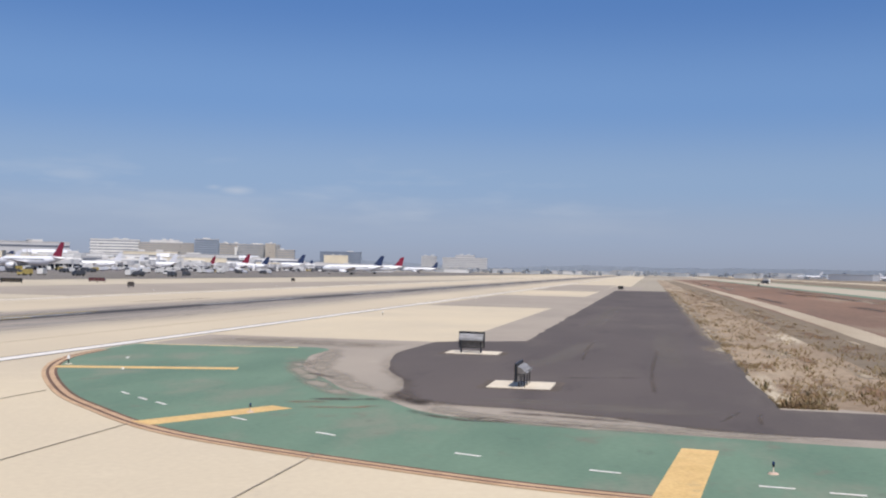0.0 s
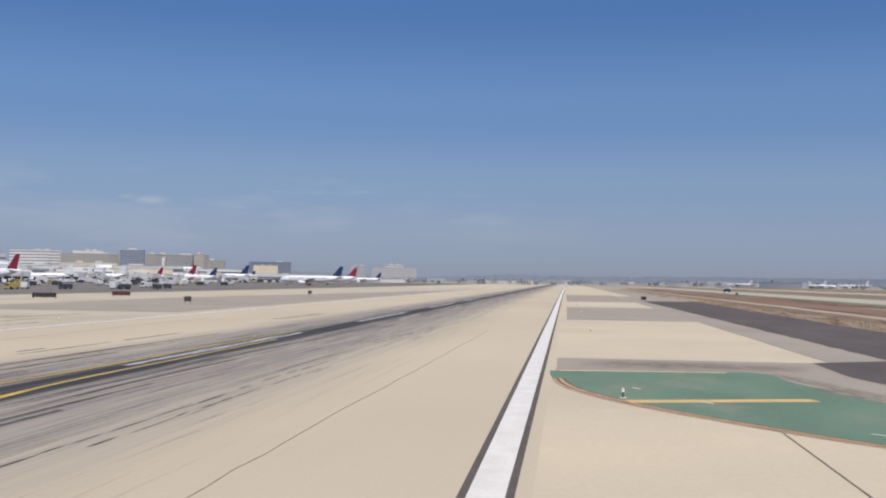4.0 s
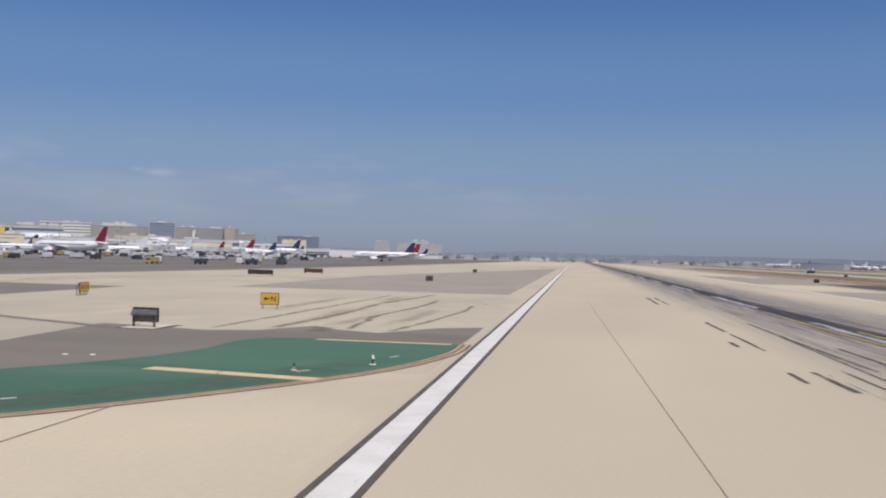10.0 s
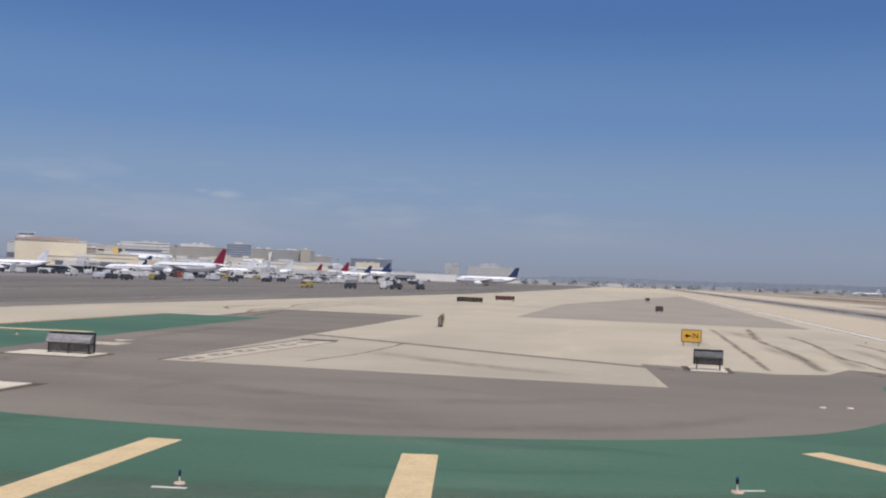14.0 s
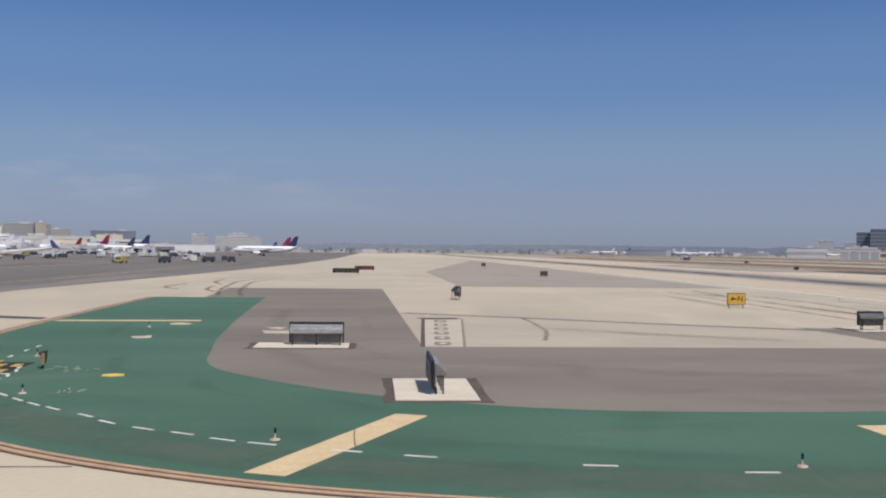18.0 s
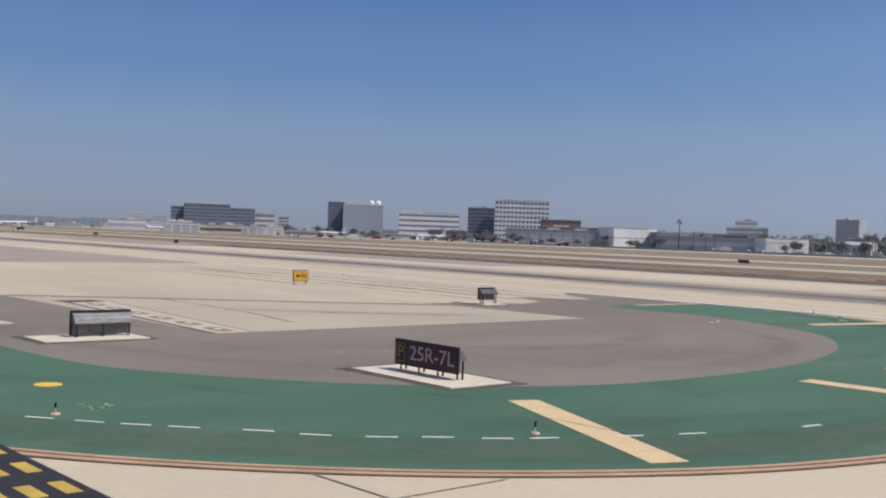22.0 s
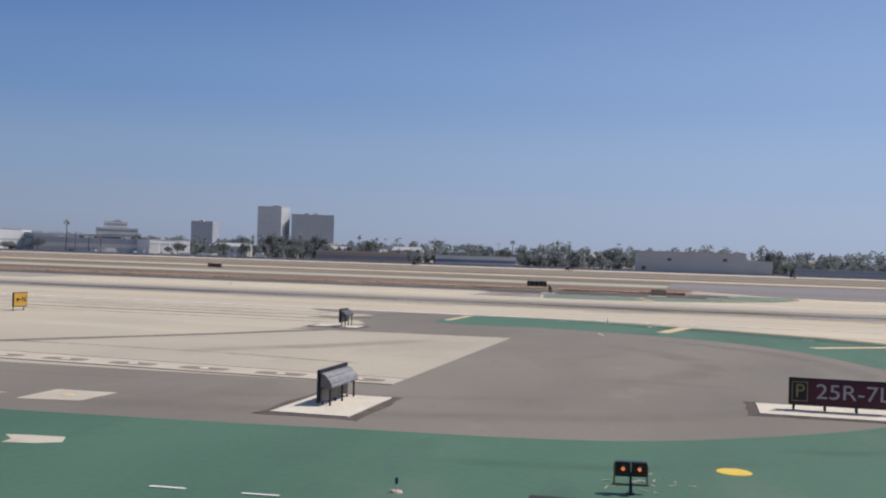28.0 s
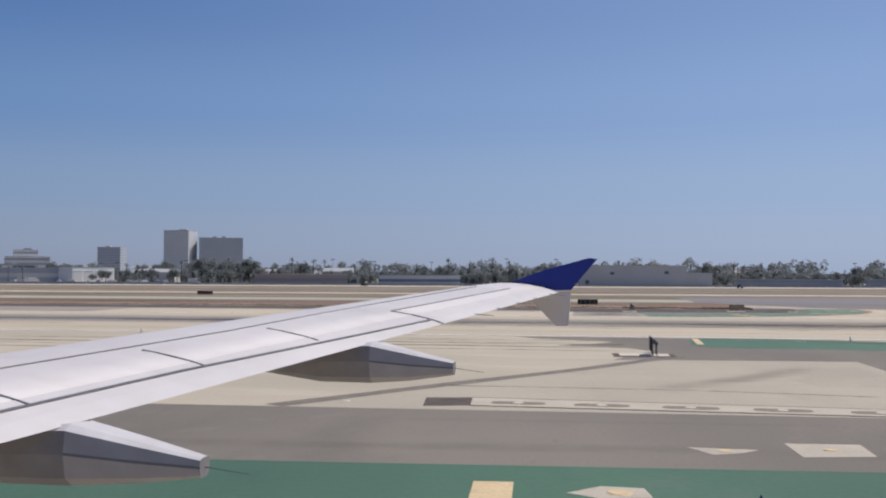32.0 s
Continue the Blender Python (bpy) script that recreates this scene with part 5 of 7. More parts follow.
def edge_lamp():
    s = empty("edge_lamp", Matrix.Identity(4), "small dark taxiway edge lamp on an orange base plate", "runway lamp", "taxiway edge lamps")
    part("base_plate", cyl_bm(0.19, 0.16, 0.0, 0.05, 18), M_BASE_ORANGE, s, "faded orange round base plate")
    part("stem", cyl_bm(0.028, 0.022, 0.05, 0.24, 10), M_PAD, s)
    head = part("lamp_head", cyl_bm(0.035, 0.048, 0.24, 0.33, 14), M_SIGN_METAL, s)
    part("globe", loft_bm([[(r * math.cos(a), r * math.sin(a), z) for a in [2 * math.pi * k / 14 for k in range(14)]] for r, z in ((0.044, 0.33), (0.048, 0.37), (0.040, 0.42), (0.018, 0.44))]), M_BLUE_GLASS, head, "dark blue glass globe", True)
    return s


lamp = edge_lamp()
lamp.matrix_basis = pose(42.75, 44.6, 0.014) @ Matrix.Scale(0.82, 4)
for x, y in ((59.5, 28.7), (39.2, 56.5), (39.3, 63.5), (42.60, 75.05), (50.60, 83.60), (61.95, 86.75), (78.30, 85.65), (50.9, -39.8), (45.3, -54.8)):
    copy_thing(lamp, pose(x, y, 0.014) @ Matrix.Scale(0.82, 4))

white_lamp = empty("runway_edge_lamp", pose(62.8, 26.2, 0.0), "small white runway edge lamp on a short post", "runway lamp", "runway edge lamps")
part("base_plate", cyl_bm(0.16, 0.14, 0.0, 0.04, 16), M_PAD, white_lamp)
part("stem", cyl_bm(0.03, 0.03, 0.04, 0.26, 8), M_SIGN_METAL, white_lamp)
part("lamp_glass", cyl_bm(0.07, 0.04, 0.26, 0.42, 12), M_SIGN_WHITE, white_lamp)
for k in range(-1, 9):
    for y in (-26.4, 26.2):
        if (k, y) != (0, 26.2):
            copy_thing(white_lamp, pose(62.8 + 56.0 * k, y, 0.0))

# flashing guard lamp at the holding point
g = empty("guard_lamp", pose(57.50, 85.15, 0.014, 0, 0, 190) @ Matrix.Scale(0.70, 4), "twin amber runway guard lamp on a yellow frame", "guard lamp")
part("mounting_post", cyl_bm(0.05, 0.045, 0.0, 0.34, 12), M_SIGN_METAL, g)
part("floor_flange", cyl_bm(0.14, 0.13, 0.0, 0.03, 16), M_SIGN_METAL, g)
for u in (-0.235, 0.235):
    box = part("lamp_box", box_bm(u - 0.215, u + 0.215, -0.04, 0.20, 0.50, 0.92, 0.02), M_SIGN_BLACK, g, "black lamp box")
    lens = part("lens", cyl_bm(0.058, 0.05, 0.0, 0.03, 20), M_AMBER, box, "lit amber lens")
    lens.matrix_basis = pose(u, -0.04, 0.72, 90)
    vis = part("visor", loft_bm([[(r * math.cos(a), r * math.sin(a), z) for a in [math.pi * k / 10 for k in range(11)]] + [((r - 0.012) * math.cos(a), (r - 0.012) * math.sin(a), z) for a in [math.pi * (10 - k) / 10 for k in range(11)]] for r, z in ((0.115, 0.0), (0.115, 0.14))]), M_SIGN_BLACK, box, "black half-round visor")
    vis.matrix_basis = pose(u, -0.04, 0.72, 90)
    part("side_arm", box_bm(math.copysign(0.47, u) - 0.02, math.copysign(0.47, u) + 0.02, 0.0, 0.16, 0.26, 0.86, 0.006), M_SIGN_DUSTY, g, "yellow side arm")
part("cross_bar", box_bm(-0.53, 0.53, 0.03, 0.12, 0.22, 0.28, 0.01), M_SIGN_DUSTY, g, "yellow cross bar")
part("upright", box_bm(-0.035, 0.035, 0.05, 0.10, 0.28, 0.62, 0.006), M_SIGN_METAL, g)

# painted disc, lamp plates and set-in lamps
tagged(finish("painted_disc", cyl_bm(0.40, 0.39, 0.010, 0.026, 32, (55.38, 82.02)), M_SPOT), "bright yellow round painted spot on green", "marking", kind="structure")


def lamp_plate(x, y, turn, lx, ly, tone):
    p = empty("inset_lamp", pose(x, y, 0.012, 0, 0, turn), "flush pavement lamp in a dark rounded plate", "pavement lamp", "flush pavement lamps")
    rim = [(lx * math.copysign(abs(math.cos(a)) ** 0.5, math.cos(a)), ly * math.copysign(abs(math.sin(a)) ** 0.5, math.sin(a))) for a in [2 * math.pi * k / 24 for k in range(24)]]
    part("plate", sheet_bm(rim, 0.006, 0.015), tone, p, "dark patched plate")
    part("lamp_cover", cyl_bm(0.21, 0.16, 0.004, 0.030, 20), M_PAD, p, "white round lamp cover")
    return p


for x in (68.5, 71.7, 75.0, 78.2, 81.4, 84.5):
    lamp_plate(x, 69.35 - 0.055 * (x - 68.5), -3, 1.02, 0.42, M_TRACK)
for pts in ([(74.20, 76.60), (76.30, 76.70), (76.20, 79.00), (74.25, 78.60)], [(77.20, 78.00), (79.10, 77.85), (78.50, 79.00), (77.7, 78.6)]):
    sheet("lamp_patch", pts, 0.012, M_STRIP, "irregular pale concrete patch around a flush lamp", "pavement")
    cx, cy = sum(p[0] for p in pts) / 4, sum(p[1] for p in pts) / 4
    tagged(finish("patch_lamp", cyl_bm(0.22, 0.19, 0.0, 0.03, 20, (cx, cy)), M_YELLOW_PALE), "pale yellow flush lamp cover in a concrete patch", "pavement lamp", "flush pavement lamps")
sheet("green_scrape", [(80.55, 83.85), (81.50, 83.75), (82.25, 84.60), (81.50, 85.10), (80.40, 84.85)], 0.016, M_STRIP, "bare patch scraped through green paint", "pavement")
sheet("green_scrape", [(72.60, 84.30), (71.9, 84.15), (71.10, 84.05), (70.76, 84.70), (71.3, 85.05), (72.04, 85.2), (72.1, 84.75)], 0.016, M_STRIP, "bare patch scraped through green paint", "pavement")
tagged(finish("patch_lamp", cyl_bm(0.3, 0.26, 0.012, 0.04, 20, (81.10, 84.45)), M_YELLOW_PALE), "pale yellow flush lamp cover in a concrete patch", "pavement lamp", "flush pavement lamps")
for x, y in ((62.0, 39.5), (62.3, 38.4), (91.00, 68.95)):
    tagged(finish("flush_lamp", cyl_bm(0.14, 0.11, 0.008, 0.04, 18, (x, y)), M_PAD), "white flush lamp set in asphalt", "pavement lamp", "flush pavement lamps")
sheet("holding_tick", [(55.50, 85.75), (55.64, 85.75), (55.86, 87.15), (55.72, 87.15)], 0.040, M_WHITE_PAINT, "short white tick across the holding marking", "marking")

# ---- dry weeds on the dirt strip ----
rnd = random.Random(4)


def weeds(name, mat, count, x0, x1, y0, y1, small, big, label):
    bm = bmesh.new()
    for _ in range(count):
        t = rnd.random() ** 2.2
        px, py, s = x0 + (x1 - x0) * t, y1 + (y0 - y1) * rnd.random() ** 1.6, rnd.uniform(small, big)
        if noise.noise((px * 0.22, py * 0.55, 3.0)) + rnd.uniform(-0.35, 0.35) < 0.05:
            continue
        for _ in range(5):
            a = rnd.uniform(0, 6.28)
            w, h = s * 0.10, s * rnd.uniform(0.6, 1.0)
            dx, dy = math.cos(a), math.sin(a)
            ox, oy = px + dx * s * 0.2, py + dy * s * 0.2
            v = [bm.verts.new(p) for p in ((ox - dy * w, oy + dx * w, 0), (ox + dy * w, oy - dx * w, 0), (ox + dx * s * 0.4 + dy * w * 0.6, oy + dy * s * 0.4, h), (ox + dx * s * 0.3 - dy * w, oy + dy * s * 0.3, h * 0.8))]
            bm.faces.new(v)
    return tagged(finish(name, bm, mat), label, "weeds", kind="stuff")


weeds("straw_weeds", M_STRAW, 14000, 57.9, 330, -66, -56.4, 0.05, 0.20, "straw-coloured dry weeds on sandy dirt")
weeds("rusty_weeds", M_RUSTY, 5200, 57.9, 300, -66, -56.6, 0.06, 0.24, "rusty brown dry grass on sandy dirt")
weeds("dark_weeds", M_WEED, 240, 57.9, 260, -62, -56.5, 0.10, 0.42, "dark dry shrubs and weeds along the asphalt")

# ---- the airliner's wing, as it stands at the end of the taxi run ----
EYE_X, EYE_Y = 81.62, 107.59


def te(l):
    return 3.62 - 0.3355 * (l - 5.94)


def le(l):
    return 2.1 + (15.3 - l) * 0.51 + max(0.0, 4.5 - l) * 0.25


def wing_top(l, s):
    return 3.1445 + 0.0892 * l + 0.255 * (le(l) - te(l)) / 3.3 * math.sin(math.pi * min(max(s, 0), 1)) ** 0.8


def wing_point(l, s, lift=0.0):
    return Vector((te(l) + (le(l) - te(l)) * s, -l, wing_top(l, s) + lift))


wing = empty("airliner_wing", pose(EYE_X, EYE_Y, 0.0), "pale grey airliner wing with blue tip fence and flap fairings", "aircraft wing")
stations = [0.4, 2.0, 3.5, 4.5, 6.0, 7.3, 8.6, 9.6, 10.5, 11.2, 11.9, 13.0, 14.2, 15.3]
rings = []
for l in stations:
    c = le(l) - te(l)
    up = [wing_point(l, s) for s in (0.16, 0.3, 0.45, 0.6, 0.75, 0.88, 0.95, 0.985, 1.0)]
    low = [Vector((te(l) + c * s, -l, 3.1445 + 0.0892 * l - 0.10 * c / 3.3 * math.sin(math.pi * s) ** 0.7)) for s in (0.97, 0.9, 0.7, 0.45, 0.16)]
    rings.append(up + low)
part("wing_box", loft_bm(rings), [M_WING_GREY], wing, "light grey painted wing skin", True)
for a, b, nm in ((0.4, 3.4, "inner_flap"), (3.45, 11.62, "outer_flap"), (11.68, 15.2, "aileron")):
    ls = [a + (b - a) * k / 7 for k in range(8)]
    rr = []
    for l in ls:
        c = le(l) - te(l)
        rr.append([wing_point(l, 0.0), wing_point(l, 0.06), wing_point(l, 0.155), Vector((te(l) + c * 0.155, -l, 3.1445 + 0.0892 * l - 0.07 * c / 3.3)), Vector((te(l) + c * 0.05, -l, 3.1445 + 0.0892 * l - 0.03))])
    part(nm, loft_bm(rr), M_WING_GREY, wing, smooth=False)


def seam(a, b, w, n=10):
    """A dark gap between two panels, from (lateral, chord share) to (lateral, chord share)."""
    pts = [wing_point(a[0] + (b[0] - a[0]) * k / n, a[1] + (b[1] - a[1]) * k / n, 0.004) for k in range(n + 1)]
    d = (pts[-1] - pts[0]).normalized()
    side = Vector((-d.y, d.x, 0)).normalized() * w / 2
    part("panel_seam", loft_bm([[p + side, p - side, p - side - Vector((0, 0, 0.02)), p + side - Vector((0, 0, 0.02))] for p in pts]), M_SEAM_GREY, wing, "grey panel gap")


seam((3.4, 0.116), (8.0, 0.116), 0.05)
seam((8.0, 0.116), (11.6, 0.062), 0.05)
seam((3.4, 0.40), (9.5, 0.40), 0.017)
seam((9.5, 0.40), (14.6, 0.55), 0.017)
for l in (3.45, 5.0, 6.55, 8.2, 9.72):
    seam((l, 0.11), (l + 0.12, 0.34), 0.025)
seam((11.65, 0.02), (11.65, 0.27), 0.035)
seam((11.65, 0.27), (14.6, 0.28), 0.02)


def fairing(l, half, rings_at):
    """rings_at: forward place, share of the half width, top and bottom height."""
    rr = []
    for f, w, top, low in rings_at:
        w *= half
        rr.append([Vector((f, -l + u * w, low + (top - low) * v)) for u, v in ((-0.55, 1), (0.55, 1), (0.9, 0.92), (1, 0.55), (0.85, 0.16), (0.4, 0), (-0.4, 0), (-0.85, 0.16), (-1, 0.55), (-0.9, 0.92))])
    bm = loft_bm(rr)
    bm.normal_update()
    # shade is painted in: pale faces on top, darker copies on the sides
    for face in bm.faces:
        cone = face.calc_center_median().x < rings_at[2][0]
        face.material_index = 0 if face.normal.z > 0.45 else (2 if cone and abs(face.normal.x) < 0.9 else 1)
    fr = part("flap_track_fairing", bm, (M_FAIRING, M_FAIRING_SHADE, M_FAIRING_HALF_SHADE), wing, "pale grey pointed flap track fairing")
    f, z = rings_at[0][0], (rings_at[0][2] + rings_at[0][3]) / 2
    a, b = Vector((f + 0.02, -l, z)), Vector((f - 0.3, -l, z - 0.04))
    part("static_wick", loft_bm([[a + Vector((0, 0.006, 0)), a + Vector((0, 0, 0.006)), a - Vector((0, 0.006, 0))], [b + Vector((0, 0.003, 0)), b + Vector((0, 0, 0.003)), b - Vector((0, 0.003, 0))]]), M_SEAM, fr)
    part("drain_seam", loft_bm([[Vector((rings_at[k][0], -l + half * rings_at[k][1] * 1.005 * sgn, rings_at[k][3] + (rings_at[k][2] - rings_at[k][3]) * 0.56 + dz)) for sgn, dz in ((1, -0.008), (1, 0.008), (0.98, 0.008), (0.98, -0.008))] for k in range(3)]), M_SEAM_GREY, fr)


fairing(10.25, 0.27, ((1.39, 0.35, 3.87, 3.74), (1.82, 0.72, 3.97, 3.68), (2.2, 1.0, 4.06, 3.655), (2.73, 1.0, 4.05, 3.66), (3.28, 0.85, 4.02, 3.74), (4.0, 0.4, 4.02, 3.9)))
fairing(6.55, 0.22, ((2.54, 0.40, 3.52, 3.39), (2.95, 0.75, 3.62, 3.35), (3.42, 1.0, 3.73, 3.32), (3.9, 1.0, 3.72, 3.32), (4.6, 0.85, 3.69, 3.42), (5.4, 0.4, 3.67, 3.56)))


# static wicks along the trailing edge of the aileron
for l in (12.5, 13.1, 13.7, 14.3, 14.85):
    a = wing_point(l, 0.0)
    b = a + Vector((-0.20, -0.03, -0.015))
    part("static_wick", loft_bm([[a + Vector((0.04, 0.018, 0)), a + Vector((0.04, 0, 0.014)), a + Vector((0.04, -0.018, 0))], [b + Vector((0, 0.006, 0)), b + Vector((0, 0, 0.006)), b - Vector((0, 0.006, 0))]]), M_SEAM_GREY, wing, "thin dark static wick")
# small stencil on the flap
for k in range(5):
    p = wing_point(6.0 + 0.035 * k, 0.075, 0.004)
    part("stencil_bar", box_bm(p.x - 0.03, p.x + 0.03, p.y - 0.008, p.y + 0.008, p.z - 0.004, p.z), M_SEAM_GREY, wing, "tiny unreadable stencil bar")


def plate(name, outline, mat, label, thick=0.035):
    rr = []
    for v in (-thick, thick):
        rr.append([Vector((f, -15.33 + v, z)) for f, z in outline])
    part(name, loft_bm(rr), mat, wing, label)


plate("tip_fence_upper", [(1.95, 4.50), (1.30, 4.62), (0.75, 4.82), (0.10, 5.0), (-0.02, 4.985), (0.36, 4.53)], M_FENCE_BLUE, "deep blue upper tip fence")
plate("tip_fence_lower", [(1.95, 4.46), (0.36, 4.51), (0.40, 4.01), (0.58, 4.0), (0.90, 4.34)], M_WING_GREY, "grey lower tip fence")
plate("navigation_lamp", [(1.95, 4.47), (1.95, 4.52), (2.10, 4.50), (2.10, 4.48)], M_SIGN_WHITE, "clear lamp cover at the wing tip", 0.05)


# ---- tyre marks on the runway ----
M_RUBBER = material("tyre_rubber_mark", (0.080, 0.072, 0.068), 0.9, second=(0.155, 0.135, 0.12), scale=0.8, fine=5.0, amount=0.4, stretch=(0.3, 2, 1))
for pts, w in (([(39.5, 6.0), (44.3, 6.08), (49.1, 6.09), (57.1, 6.01), (68.5, 5.98)], 0.17), ([(40.0, 4.65), (44.2, 4.97), (47.9, 5.07), (53.1, 5.12), (64.9, 5.07), (90.5, 4.56)], 0.17), ([(67.5, 4.38), (80.7, 4.5), (104.2, 4.37)], 0.2),
               ([(67.0, 3.09), (74, 3.02), (81.0, 3.0)], 0.24), ([(54.9, 2.49), (58.5, 2.5), (62.7, 2.38)], 0.22), ([(53.8, 1.51), (59.7, 1.58), (68.1, 1.67)], 0.16), ([(47.1, 2.35), (49.3, 2.64)], 0.16),
               ([(134, 8.78), (145, 8.7), (156, 8.63)], 0.26), ([(134, 7.7), (146, 7.68), (156, 7.66)], 0.22), ([(79.2, 8.69), (82.7, 8.65)], 0.26), ([(62.0, 8.64), (66.1, 8.61)], 0.2), ([(59.4, 7.38), (66.8, 7.45)], 0.26), ([(77.1, 7.58), (84, 7.6), (90.0, 7.62)], 0.2), ([(92.0, 7.63), (103.2, 7.64)], 0.26),
               ([(50, -6.85), (54.5, -6.8)], 0.2), ([(58, -5.4), (66, -5.3), (78, -5.5)], 0.18), ([(46, -6.3), (56, -6.2), (64, -6.25)], 0.16)):
    soft_ribbon("tyre_mark", pts, w * 1.7, 0.009, M_FILM_RUBBER, "black tyre mark on the runway concrete", steps=6, uneven=0.5)



def broken_trail(pts, w, seed, full=0.7):
    """A tyre trail that skips: many short tapered scrapes along one line, in one mesh."""
    r = random.Random(seed)
    bm = bmesh.new()
    line = smooth_line(pts, 12)
    run = [0.0]
    for a, b in zip(line, line[1:]):
        run.append(run[-1] + (b - a).length)

    def at(d):
        for a, b, d0, d1 in zip(line, line[1:], run, run[1:]):
            if d <= d1:
                return a.lerp(b, (d - d0) / max(1e-6, d1 - d0))
        return line[-1].copy()

    d = 0.0
    while d < run[-1] - 0.5:
        e = d + r.uniform(1.2, 4.2)
        p, q = at(d), at(min(e, run[-1]))
        d = e - r.uniform(0.0, 0.25) if r.random() < full else e + r.uniform(0.3, 1.6)
        side = (q - p).normalized()
        side = Vector((-side.y, side.x))
        o = side * r.uniform(-0.05, 0.05)
        h = w * r.uniform(0.25, 0.55)
        ring = (p + o, p.lerp(q, 0.3) + o + side * h, p.lerp(q, 0.75) + o + side * h * 0.8, q + o, p.lerp(q, 0.7) + o - side * h * 0.8, p.lerp(q, 0.25) + o - side * h)
        f = bm.faces.new([bm.verts.new((v.x, v.y, 0.010)) for v in ring])
        if f.normal.z < 0:
            f.normal_flip()
    tagged(finish("tyre_trail", bm, M_RUBBER), "broken black tyre trail on the runway concrete", "marking", kind="structure")


for n, (pts, w, full) in enumerate((([(42, -10.5), (55, -10.6), (68, -10.6), (81, -10.9)], 0.16, 0.75), ([(47, -11.3), (56, -11.25), (64, -11.3), (73, -11.5)], 0.14, 0.6), ([(94.3, -9.3), (102, -9.8), (110, -10.4)], 0.22, 0.8), ([(95, -10.2), (110, -10.9), (128, -11.2)], 0.22, 0.6),
                                    ([(42.4, 6.5), (49.0, 6.72), (57.0, 6.92), (66, 6.95)], 0.07, 0.8), ([(56, 3.6), (70, 3.7), (92, 3.75)], 0.16, 0.5), ([(54, 0.9), (64, 0.8), (80, 0.75)], 0.16, 0.5))):
    broken_trail(pts, w, 70 + n, full)

# ---- far airliners ----
M_TAIL_RED = plain("red_tail_paint", (0.215, 0.018, 0.042), 0.4)
M_TAIL_NAVY = plain("navy_tail_paint", (0.02, 0.035, 0.09), 0.4)
M_TAIL_GREY = plain("silver_tail_paint", (0.55, 0.56, 0.60), 0.4)


def lifting(root, span, sweep, taper, chord, thick, dihedral, side, vertical=False):
    rr = []
    for k in range(5):
        t = k / 4
        c = chord * (1 - (1 - taper) * t)
        x, off, up = root[0] - sweep * t, span * t, span * t * math.tan(radians(dihedral))
        sec = ((0, 0), (-0.25 * c, thick * c), (-0.7 * c, thick * c * 0.6), (-c, 0), (-0.6 * c, -thick * c * 0.5), (-0.2 * c, -thick * c * 0.6))
        if vertical:
            rr.append([Vector((x + a, b, root[2] + off)) for a, b in sec])
        else:
            rr.append([Vector((x + a, root[1] + side * off, root[2] + up + b)) for a, b in sec])
    return loft_bm(rr)


